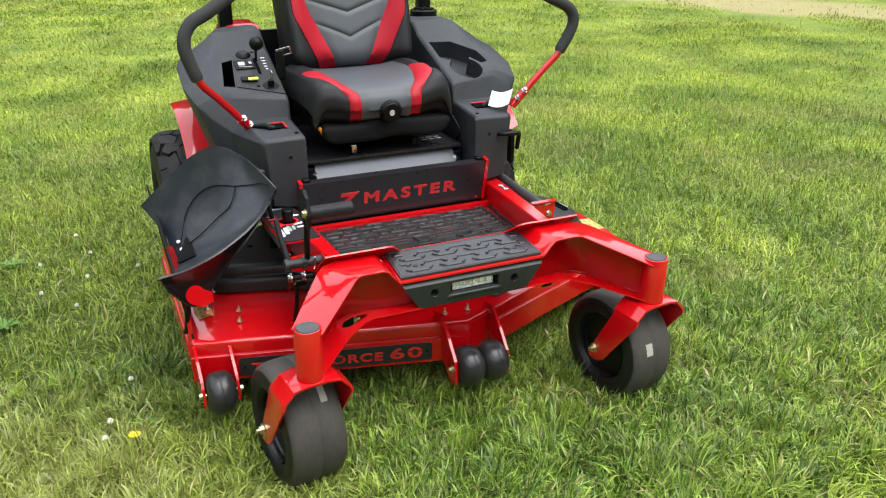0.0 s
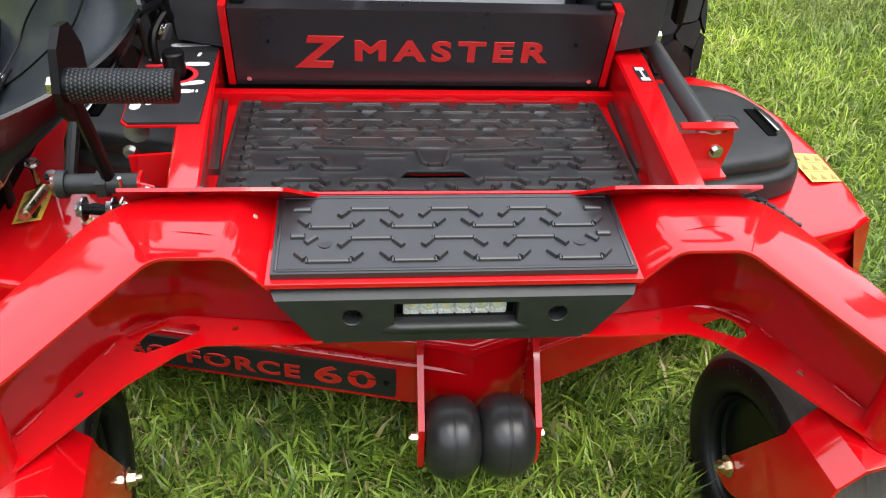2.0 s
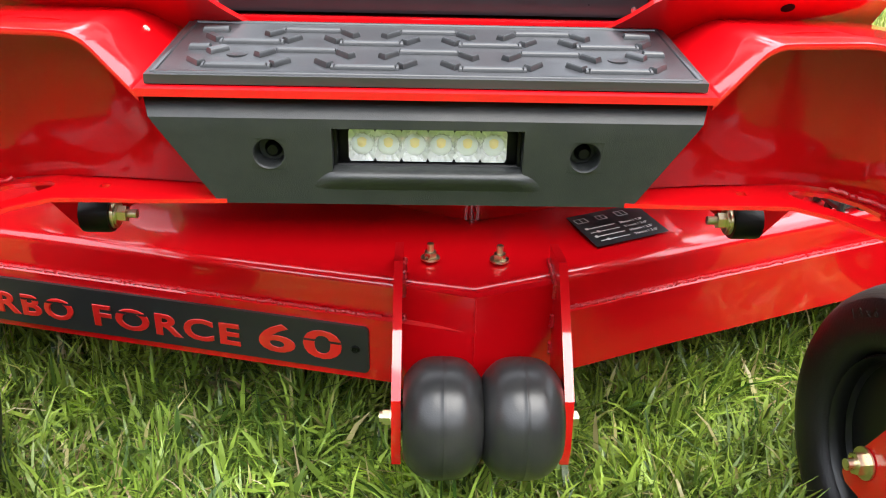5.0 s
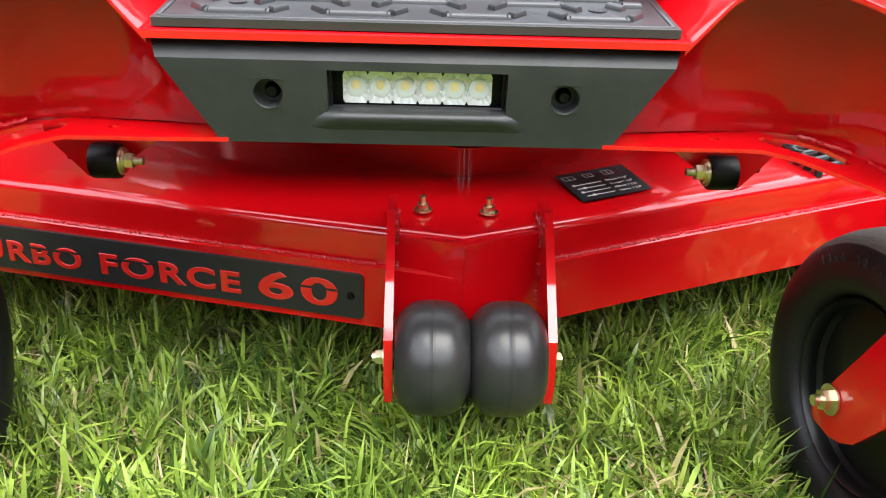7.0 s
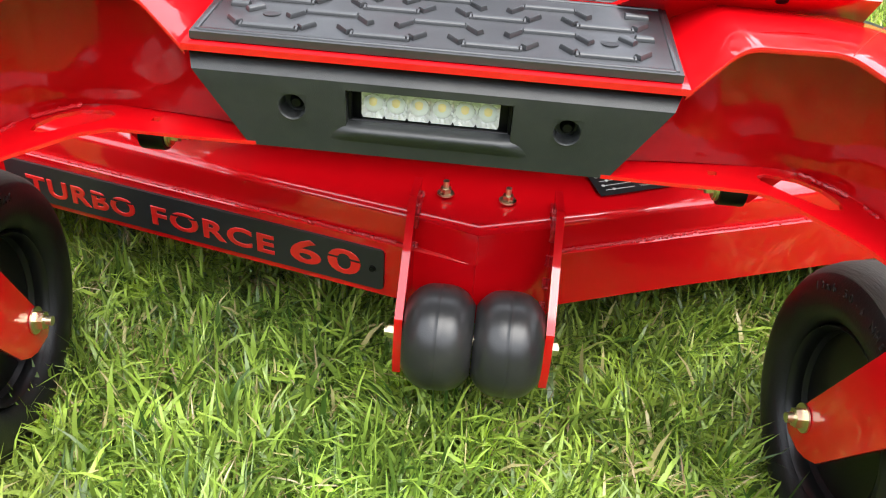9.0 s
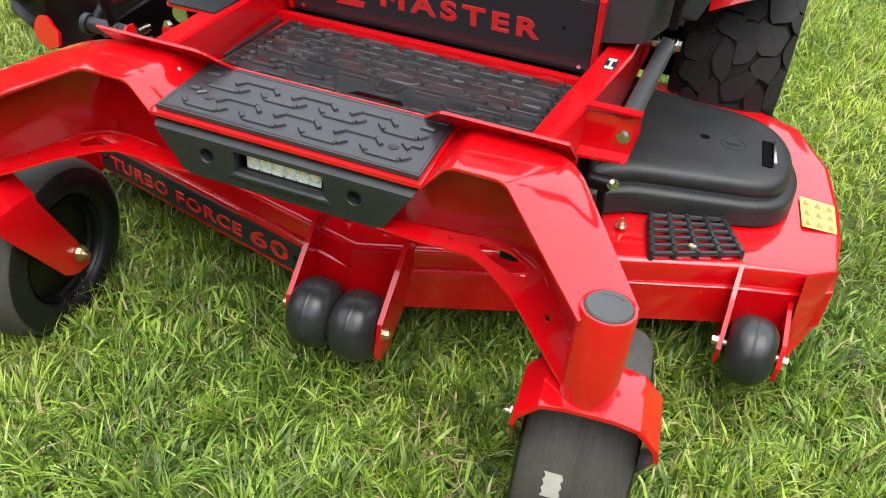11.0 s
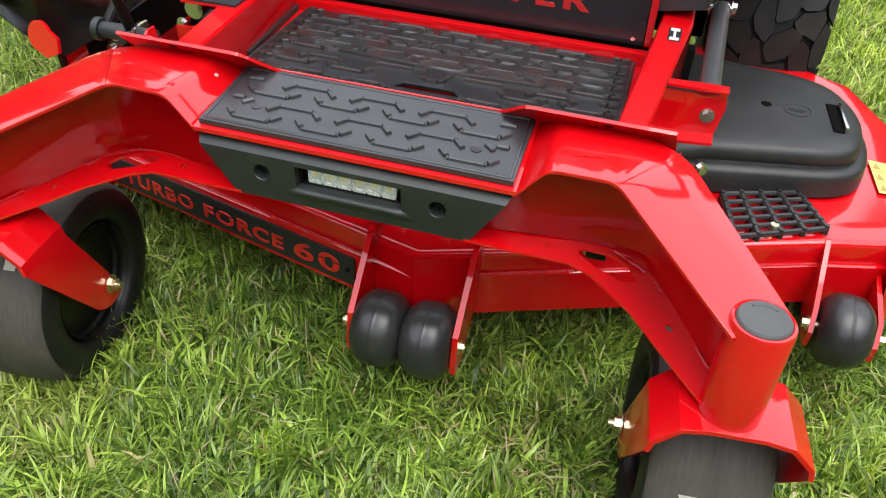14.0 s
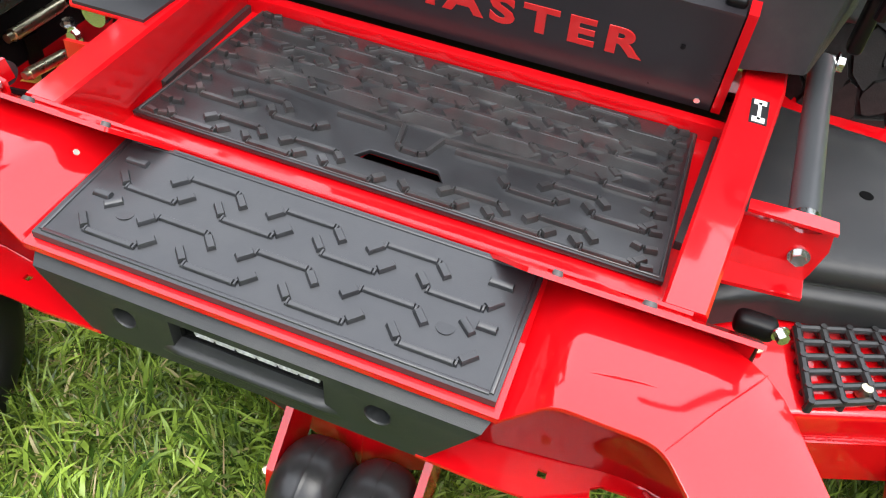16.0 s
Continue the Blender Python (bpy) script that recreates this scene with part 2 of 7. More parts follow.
STRAW = grass_material("dry_straw", (0.24, 0.17, 0.07), (0.55, 0.47, 0.25), (0.62, 0.55, 0.34), 0.1)
TUFT = grass_material("young_grass", (0.12, 0.24, 0.012), (0.34, 0.50, 0.045), (0.50, 0.46, 0.20), 0.04)

LAWN, gn, gl, gb = shader("lawn_ground")
gpos = gn.new("ShaderNodeNewGeometry")
g1 = gn.new("ShaderNodeTexNoise")
g1.inputs["Scale"].default_value = 1.3
g1.inputs["Detail"].default_value = 5
g2 = gn.new("ShaderNodeTexNoise")
g2.inputs["Scale"].default_value = 45
g2.inputs["Detail"].default_value = 8
g2.inputs["Roughness"].default_value = 0.75
for g in (g1, g2):
    gl.new(gpos.outputs["Position"], g.inputs["Vector"])
gr = gn.new("ShaderNodeValToRGB")
# dark low end puts the shade between blades into the ground colour
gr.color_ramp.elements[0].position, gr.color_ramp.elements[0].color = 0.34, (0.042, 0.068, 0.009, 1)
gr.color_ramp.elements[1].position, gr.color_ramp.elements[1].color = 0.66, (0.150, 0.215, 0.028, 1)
gl.new(g2.outputs["Fac"], gr.inputs["Fac"])
gm = gn.new("ShaderNodeMix")
gm.data_type, gm.blend_type = "RGBA", "MULTIPLY"
gm.inputs["Factor"].default_value = 0.6
gv = gn.new("ShaderNodeValToRGB")
gv.color_ramp.elements[0].position, gv.color_ramp.elements[0].color = 0.35, (0.62, 0.70, 0.55, 1)
gv.color_ramp.elements[1].position, gv.color_ramp.elements[1].color = 0.65, (1.0, 1.0, 1.0, 1)
gl.new(g1.outputs["Fac"], gv.inputs["Fac"])
gl.new(gr.outputs["Color"], gm.inputs["A"])
gl.new(gv.outputs["Color"], gm.inputs["B"])
# a bare, dry stretch of the lawn far off, with a ragged outline
sep = gn.new("ShaderNodeSeparateXYZ")
gl.new(gpos.outputs["Position"], sep.inputs[0])


def gmath(op, a, b):
    nd = gn.new("ShaderNodeMath")
    nd.operation = op
    for i, v in enumerate((a, b)):
        if isinstance(v, float):
            nd.inputs[i].default_value = v
        else:
            gl.new(v, nd.inputs[i])
    return nd.outputs[0]


across = gmath("ADD", gmath("MULTIPLY", sep.outputs[0], 0.919), gmath("MULTIPLY", sep.outputs[1], 0.394))
dx = gmath("DIVIDE", gmath("SUBTRACT", across, 11.35), 1.2)
dy = gmath("DIVIDE", gmath("SUBTRACT", sep.outputs[1], 7.0), 6.0)
dist = gmath("ADD", gmath("MULTIPLY", dx, dx), gmath("MULTIPLY", dy, dy))
dist = gmath("ADD", dist, gmath("MULTIPLY", gmath("SUBTRACT", g1.outputs["Fac"], 0.5), 2.4))
dry = gn.new("ShaderNodeMapRange")
dry.inputs["From Min"].default_value, dry.inputs["From Max"].default_value = 1.3, 0.5
dry.inputs["To Min"].default_value, dry.inputs["To Max"].default_value = 0.0, 0.85
gl.new(dist, dry.inputs["Value"])
gd = gn.new("ShaderNodeMix")
gd.data_type = "RGBA"
gd.inputs["B"].default_value = (0.44, 0.37, 0.18, 1)
gl.new(dry.outputs["Result"], gd.inputs["Factor"])
# that shaded ground tone fades to a lighter green away from the mower
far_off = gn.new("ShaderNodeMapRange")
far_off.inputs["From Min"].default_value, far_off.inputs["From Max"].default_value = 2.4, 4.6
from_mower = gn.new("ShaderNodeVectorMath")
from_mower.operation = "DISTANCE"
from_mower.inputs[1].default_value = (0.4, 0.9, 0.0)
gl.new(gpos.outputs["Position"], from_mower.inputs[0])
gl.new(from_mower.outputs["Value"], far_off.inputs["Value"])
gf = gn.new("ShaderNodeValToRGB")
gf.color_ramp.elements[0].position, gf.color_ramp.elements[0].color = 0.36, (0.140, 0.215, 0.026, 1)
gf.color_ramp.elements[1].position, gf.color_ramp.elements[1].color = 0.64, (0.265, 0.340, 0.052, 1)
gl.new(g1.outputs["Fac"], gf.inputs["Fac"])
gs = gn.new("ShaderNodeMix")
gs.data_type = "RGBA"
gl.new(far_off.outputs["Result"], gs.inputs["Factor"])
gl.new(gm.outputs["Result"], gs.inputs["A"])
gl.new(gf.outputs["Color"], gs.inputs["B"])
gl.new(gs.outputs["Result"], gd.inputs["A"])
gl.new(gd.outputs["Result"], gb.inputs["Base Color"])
gb.inputs["Roughness"].default_value = 0.9
gbp = gn.new("ShaderNodeBump")
gbp.inputs["Strength"].default_value = 0.8
gbp.inputs["Distance"].default_value = 0.03
gl.new(g2.outputs["Fac"], gbp.inputs["Height"])
gl.new(gbp.outputs["Normal"], gb.inputs["Normal"])

FLOWER_WHITE = surface("clover_flower", (0.78, 0.78, 0.68), 0.8, vary=0.1, scale=80)
FLOWER_YELLOW = surface("dandelion_petal", (0.80, 0.58, 0.02), 0.7, vary=0.1, scale=80)
LEAF = surface("weed_leaf", (0.085, 0.19, 0.025), 0.5, vary=0.2, scale=30, bump=0.3, bump_scale=200)
FOLIAGE = grass_material("far_foliage", (0.02, 0.045, 0.012), (0.07, 0.12, 0.03), (0.09, 0.13, 0.04), 0.1)

# ---- mesh helpers ----


def part(name, bm, material, parent=None, label="", m=None, sharp=35):
    """One mesh object out of bm, under a thing or a part."""
    bmesh.ops.recalc_face_normals(bm, faces=bm.faces)
    me = bpy.data.meshes.new(name)
    bm.to_mesh(me)
    bm.free()
    me.materials.append(material)
    me.polygons.foreach_set("use_smooth", [True] * len(me.polygons))
    me.set_sharp_from_angle(angle=radians(sharp))
    ob = new(name, me)
    if parent:
        ob.parent = parent
        if parent.type == "EMPTY" and not parent.parent:
            ob.matrix_parent_inverse = parent.matrix_basis.inverted()
    if m is not None:
        ob.matrix_basis = m
    if label:
        ob["label"] = label
    return ob


def holder(name, at, parent=None):
    ob = new(name)
    ob.empty_display_size = 0.1
    ob.matrix_basis = Matrix.Translation(at)
    return ob


def again(ob, parent, m):
    """A repeat of a part, on the same mesh, with the parts under it."""
    made = ob.copy()
    scene.collection.objects.link(made)
    made.parent = parent
    if parent.type == "EMPTY" and not parent.parent:
        made.matrix_parent_inverse = parent.matrix_basis.inverted()
    made.matrix_basis = m
    for c in ob.children:
        k = c.copy()
        scene.collection.objects.link(k)
        k.parent = made
    return made


def box(bm, c, s, m=None):
    t = Matrix.Translation(c) @ Matrix.Diagonal((*s, 1))
    if m is not None:
        t = m @ t
    return bmesh.ops.create_cube(bm, size=1, matrix=t)["verts"]


def cyl(bm, p, q, r, r2=None, seg=20):
    p, q = Vector(p), Vector(q)
    d = q - p
    t = Matrix.Translation((p + q) / 2) @ d.to_track_quat("Z", "Y").to_matrix().to_4x4()
    bmesh.ops.create_cone(bm, cap_ends=True, segments=seg, radius1=r, radius2=r if r2 is None else r2, depth=d.length, matrix=t)


def prism(bm, pts, vec):
    """A flat outline, pushed along vec."""
    a = [bm.verts.new(p) for p in pts]
    b = [bm.verts.new(Vector(p) + Vector(vec)) for p in pts]
    bm.faces.new(a)
    bm.faces.new(b[::-1])
    for i in range(len(a)):
        j = (i + 1) % len(a)
        bm.faces.new((a[i], b[i], b[j], a[j]))


def rings(bm, loops, close_ends=True, closed=True):
    """A skin over loops of equally many points."""
    vs = [[bm.verts.new(p) for p in loop] for loop in loops]
    n = len(vs[0])
    for a, b in zip(vs, vs[1:]):
        for i in range(n if closed else n - 1):
            j = (i + 1) % n
            bm.faces.new((a[i], a[j], b[j], b[i]))
    if close_ends:
        bm.faces.new(vs[0][::-1])
        bm.faces.new(vs[-1])
    return vs


def curve(pts, n=8, closed=False):
    """Points on a smooth line through pts."""
    p = [Vector(q) for q in pts]
    out = []
    last = len(p) if closed else len(p) - 1
    for i in range(last):
        if closed:
            a, b, c, d = p[i - 1], p[i], p[(i + 1) % len(p)], p[(i + 2) % len(p)]
        else:
            a, b, c, d = p[max(i - 1, 0)], p[i], p[i + 1], p[min(i + 2, len(p) - 1)]
        for k in range(n):
            t = k / n
            out.append(0.5 * ((2 * b) + (c - a) * t + (2 * a - 5 * b + 4 * c - d) * t * t + (3 * b - a - 3 * c + d) * t ** 3))
    if not closed:
        out.append(p[-1])
    return out


def tube(bm, pts, r, seg=12, radii=None):
    """A round bar along pts."""
    p = [Vector(q) for q in pts]
    up = Vector((0.3, 0.2, 1)).normalized()
    loops = []
    for i, q in enumerate(p):
        d = (p[min(i + 1, len(p) - 1)] - p[max(i - 1, 0)]).normalized()
        side = d.cross(up)
        side = side.normalized() if side.length > 1e-4 else Vector((1, 0, 0))
        nrm = side.cross(d).normalized()
        up = nrm
        rr = radii[i] if radii else r
        loops.append([q + rr * (math.cos(a) * side + math.sin(a) * nrm) for a in (2 * math.pi * k / seg for k in range(seg))])
    rings(bm, loops)


def lathe(bm, profile, seg=32, m=None):
    """Profile of (radius, height), turned round the z axis, then set by m."""
    m = m or Matrix.Identity(4)
    loops = [[m @ Vector((r * math.cos(a), r * math.sin(a), h)) for a in (2 * math.pi * k / seg for k in range(seg))] for r, h in profile]
    rings(bm, loops)


def sheet(bm, fn, nu, nv, thick=0.0):
    """A curved sheet fn(u, v) with a real thickness."""
    vs = [[bm.verts.new(fn(i / nu, j / nv)) for j in range(nv + 1)] for i in range(nu + 1)]
    fs = [bm.faces.new((vs[i][j], vs[i + 1][j], vs[i + 1][j + 1], vs[i][j + 1])) for i in range(nu) for j in range(nv)]
    if thick:
        bmesh.ops.recalc_face_normals(bm, faces=fs)
        bmesh.ops.solidify(bm, geom=fs, thickness=thick)


def bevel(bm, off, seg=2, angle=28):
    edges = [e for e in bm.edges if len(e.link_faces) == 2 and e.calc_face_angle(0) > radians(angle)]
    bmesh.ops.bevel(bm, geom=edges, offset=off, segments=seg, affect="EDGES", profile=0.6, clamp_overlap=True)


def soft_box(bm, c, s, r, res=6, warp=None, m=None):
    """A block with edges rounded by r."""
    h = Vector(s) / 2
    core = Vector([max(a - r, 1e-4) for a in h])
    steps = []
    for a in range(3):
        t = [-h[a] + r * (1 - math.cos(math.pi / 2 * k / res)) for k in range(res + 1)]
        n = max(1, min(8, int(2 * core[a] / 0.03)))
        steps.append(t + [-core[a] + 2 * core[a] * k / n for k in range(1, n)] + [-v for v in t[::-1]])
    made = {}

    def vert(i, j, k):
        if (i, j, k) not in made:
            p = Vector((steps[0][i], steps[1][j], steps[2][k]))
            q = Vector([max(-core[x], min(core[x], p[x])) for x in range(3)])
            d = p - q
            p = (q + d.normalized() * r if d.length > 1e-7 else p) + Vector(c)
            p = warp(p) if warp else p
            made[(i, j, k)] = bm.verts.new(m @ p if m is not None else p)
        return made[(i, j, k)]

    top = [len(t) - 1 for t in steps]
    for a in range(3):
        b, d = (a + 1) % 3, (a + 2) % 3
        for end in (0, top[a]):
            for u in range(top[b]):
                for v in range(top[d]):
                    f = []
                    for du, dv in ((0, 0), (1, 0), (1, 1), (0, 1)):
                        key = [0, 0, 0]
                        key[a], key[b], key[d] = end, u + du, v + dv
                        f.append(vert(*key))
                    bm.faces.new(f)


def hexbolt(bm, p, axis, r=0.009, head=0.007, washer=True, stud=0.0):
    """A hex nut on a washer, with the end of its thread."""
    p, a = Vector(p), Vector(axis).normalized()
    if washer:
        cyl(bm, p, p + a * 0.002, r * 1.45, seg=20)
    cyl(bm, p + a * 0.002, p + a * (0.002 + head), r, seg=6)
    if stud:
        cyl(bm, p + a * (0.002 + head), p + a * (0.002 + head + stud), r * 0.52, seg=12)


def words(text, size, m, depth=0.0006, wide=1.0, align="LEFT", name="lettering", shear=0.0, fat=0.0, space=1.0):
    """Mesh of a word in the built-in font, lying in m's x and y."""
    cu = bpy.data.curves.new(name, "FONT")
    cu.body, cu.size, cu.extrude, cu.align_x, cu.shear = text, size, depth, align, shear
    cu.bevel_depth = fat
    cu.space_character = space
    cu.resolution_u = 4
    tmp = bpy.data.objects.new(name, cu)
    scene.collection.objects.link(tmp)
    bpy.context.view_layer.update()
    me = bpy.data.meshes.new_from_object(tmp.evaluated_get(bpy.context.evaluated_depsgraph_get()))
    bpy.data.objects.remove(tmp)
    bpy.data.curves.remove(cu)
    bm = bmesh.new()
    bm.from_mesh(me)
    bpy.data.meshes.remove(me)
    bmesh.ops.transform(bm, matrix=m @ Matrix.Diagonal((wide, 1, 1, 1)), verts=bm.verts)
    return bm


def facing(at, right, up):
    """A pose whose x runs along right and whose y runs along up."""
    x = Vector(right).normalized()
    z = x.cross(Vector(up)).normalized()
    y = z.cross(x)
    return Matrix.Translation(at) @ Matrix((x, y, z)).transposed().to_4x4()


B = bmesh.new

# ---- ground and lawn ----
bm = B()
span = [-400, -60, -15, -6, -3, 0, 3, 6, 15, 60, 400]
vs = [[bm.verts.new((x, y, 0.0 if abs(x) < 20 and abs(y) < 20 else 0.02)) for y in span] for x in span]
for i in range(len(span) - 1):
    for j in range(len(span) - 1):
        bm.faces.new((vs[i][j], vs[i + 1][j], vs[i + 1][j + 1], vs[i][j + 1]))
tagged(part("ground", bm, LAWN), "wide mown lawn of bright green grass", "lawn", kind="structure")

rng = np.random.default_rng(7)


def blades(name, x, y, length, width, stiff, fine=True, material=None):
    """Many bent blades of grass in one mesh, in tufts that lean together."""
    n = len(x)
    cell = np.floor(x / 0.045).astype(np.int64) * 7919 + np.floor(y / 0.045).astype(np.int64) * 104729
    tuft = np.modf(np.abs(np.sin(cell * 12.9898) * 43758.5453))[0] * 2 * np.pi
    turn = np.where(rng.random(n) < 0.55, tuft + rng.normal(0, 0.55, n), rng.uniform(0, 2 * np.pi, n))
    bend = np.clip(rng.normal(1.05, 0.55, n) * (1.3 - stiff), 0.05, 1.9)
    lean = rng.normal(0.18, 0.50, n)
    dxy = np.stack([np.cos(turn), np.sin(turn)], 1)
    twist = turn + np.pi / 2 + rng.normal(0, 0.6, n)
    side = np.stack([np.cos(twist), np.sin(twist)], 1)
    steps = ((0.0, 0.75), (0.40, 1.0), (0.75, 0.72), (1.0, 0.0)) if fine else ((0.0, 0.8), (0.55, 1.0), (1.0, 0.0))
    nv = 2 * len(steps) - 1
    co = np.empty((n, nv, 3), np.float32)
    k = 0
    for s, w in steps:
        ang = lean + bend * 1.45 * s
        out = length * s * np.sin(np.clip(ang * 0.62, -1.5, 1.5))
        up = length * s * np.cos(np.clip(ang * 0.62, -1.45, 1.45))
        cx, cy = x + dxy[:, 0] * out, y + dxy[:, 1] * out
        for sg in ((-1, 1) if w else (0,)):
            co[:, k, 0] = cx + sg * side[:, 0] * width * w * 0.5
            co[:, k, 1] = cy + sg * side[:, 1] * width * w * 0.5
            co[:, k, 2] = up - 0.002
            k += 1
    face = [0, 1, 3, 2, 2, 3, 5, 4, 4, 5, 6] if fine else [0, 1, 3, 2, 2, 3, 4]
    size = [4, 4, 3] if fine else [4, 3]
    loops = ((np.arange(n) * nv)[:, None] + np.array(face)).astype(np.int32).ravel()
    starts = ((np.arange(n) * len(face))[:, None] + np.array([0, 4, 8][:len(size)])).astype(np.int32).ravel()
    totals = np.tile(np.array(size, np.int32), n)
    me = bpy.data.meshes.new(name)
    me.vertices.add(n * nv)
    me.vertices.foreach_set("co", co.ravel())
    me.loops.add(len(loops))
    me.loops.foreach_set("vertex_index", loops)
    me.polygons.add(n * len(size))
    me.polygons.foreach_set("loop_start", starts)
    me.polygons.foreach_set("loop_total", totals)
    me.update(calc_edges=True)
    me.polygons.foreach_set("use_smooth", np.ones(n * len(size), bool))
    me.materials.append(material or GRASS)
    return new(name, me)


def waves(x, y, seed, size):
    """A soft random field over the lawn, about 0 to 1."""
    g = np.random.default_rng(seed)
    out = np.zeros_like(x)
    for _ in range(14):
        a, p = g.uniform(0, 2 * np.pi), g.uniform(0, 2 * np.pi)
        f = g.uniform(0.5, 2.2) * 2 * np.pi / size
        out += np.sin(f * (x * np.cos(a) + y * np.sin(a)) + p)
    return np.clip(0.5 + out / 10, 0, 1)


def sow(count, x0, x1, y0, y1, keep):
    x, y = rng.uniform(x0, x1, count), rng.uniform(y0, y1, count)
    ok = keep(x, y)
    return x[ok], y[ok]


def wheel_free(x, y):
    ok = np.ones(len(x), bool)
    for cx, cy, a, b in ((0.505, 0.43, 0.075, 0.10), (-0.535, 0.43, 0.075, 0.10), (0.575, 1.76, 0.13, 0.12), (-0.575, 1.76, 0.13, 0.12)):
        ok &= ~((np.abs(x - cx) < a) & (np.abs(y - cy) < b))
    return ok


x, y = sow(270000, -1.35, 1.45, -0.20, 1.15, lambda x, y: wheel_free(x, y) & (rng.random(len(x)) < 0.22 + 0.78 * waves(x, y, 9, 0.13)))
tall = 0.50 + 0.55 * waves(x, y, 3, 0.45) + 0.40 * waves(x, y, 9, 0.13)
near_grass = blades("lawn_grass", x, y, (0.030 + 0.055 * rng.random(len(x)) ** 1.2) * tall * 1.12, rng.uniform(0.0018, 0.0062, len(x)), 0.35)
tagged(near_grass, "thick tuft of long green lawn grass blades round the mower", "grass", kind="stuff")


# dry straw that lies among the blades, mostly in loose patches
x, y = sow(15000, -1.35, 1.45, -0.10, 1.15, lambda x, y: wheel_free(x, y) & (rng.random(len(x)) < 0.10 + 0.90 * np.clip(waves(x, y, 31, 0.50) * 2.2 - 0.95, 0, 1)))
dry_grass = blades("dry_grass", x, y, rng.uniform(0.030, 0.085, len(x)), rng.uniform(0.0012, 0.0034, len(x)), -0.45, True, STRAW)
dry_grass.location.z = 0.014
tagged(dry_grass, "dry tan straw lying among the lawn grass", "straw", kind="stuff")

# broad long blades here and there
x, y = sow(9000, -1.35, 1.45, -0.10, 1.15, wheel_free)
broad = blades("lawn_grass", x, y, rng.uniform(0.055, 0.105, len(x)), rng.uniform(0.0055, 0.0095, len(x)), 0.05)
tagged(broad, "broad long blades of green grass in the lawn", "grass", kind="stuff")

# bright upright tufts of young grass
cx, cy = sow(60, -1.30, 1.40, -0.10, 1.10, wheel_free)
many = rng.integers(35, 110, len(cx))
x = np.repeat(cx, many) + rng.normal(0, 0.016, many.sum())
y = np.repeat(cy, many) + rng.normal(0, 0.016, many.sum())
ok = wheel_free(x, y)
x, y = x[ok], y[ok]
tufts = blades("grass_tuft", x, y, rng.uniform(0.045, 0.095, len(x)), rng.uniform(0.0014, 0.0032, len(x)), 0.75, True, TUFT)
tagged(tufts, "bright yellow-green tufts of young grass", "grass", kind="stuff")


def ring_keep(x, y):
    inside = (x > -1.35) & (x < 1.45) & (y > -0.20) & (y < 1.15)
    rim = np.minimum(np.minimum(x + 3.6, 4.8 - x), y + 1.6)
    return ~inside & wheel_free(x, y) & (rng.random(len(x)) < 0.50 + 0.50 * waves(x, y, 9, 0.17)) & (rng.random(len(x)) < np.clip(rim / 1.3, 0, 1) ** 1.5 * np.clip((5.2 - y) / 2.4, 0, 1))


x, y = sow(560000, -3.6, 4.8, -1.6, 5.2, ring_keep)
tall = 0.45 + 0.55 * waves(x, y, 3, 0.55) + 0.45 * waves(x, y, 9, 0.17)
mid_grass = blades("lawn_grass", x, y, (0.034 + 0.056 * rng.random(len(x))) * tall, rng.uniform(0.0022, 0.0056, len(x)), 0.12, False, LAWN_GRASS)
tagged(mid_grass, "mown green lawn grass a few steps from the mower", "grass", kind="stuff")

def far_keep(x, y):
    return ((x < -3.0) | (x > 4.0) | (rng.random(len(x)) < np.clip((y - 2.4) / 2.4, 0, 1))) & (rng.random(len(x)) < np.clip(np.minimum(x + 2.6 + 0.62 * y, 3.7 + 1.25 * y - x) / 1.5, 0, 1))


x, y = sow(250000, -5.0, 10.0, 0.0, 7.0, far_keep)
x2, y2 = sow(200000, -9.0, 15.0, 7.0, 15.0, far_keep)
x, y = np.concatenate([x, x2]), np.concatenate([y, y2])
bare = rng.random(len(x)) < 0.96 * np.clip(2.6 - 1.6 * np.abs(0.919 * x + 0.394 * y - 11.35) + 3.2 * (waves(x, y, 17, 3.0) - 0.5), 0, 1)
x, y = x[~bare], y[~bare]
tall = 0.6 + 0.7 * waves(x, y, 5, 1.4)
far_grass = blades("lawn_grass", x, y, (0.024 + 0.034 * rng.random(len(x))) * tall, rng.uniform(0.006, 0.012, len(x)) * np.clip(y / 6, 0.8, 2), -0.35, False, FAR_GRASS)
tagged(far_grass, "far stretch of mown lawn grass", "grass", kind="stuff")

# woods all round, nearest beyond the dry patch; unseen elsewhere, added to block sky
bm = B()
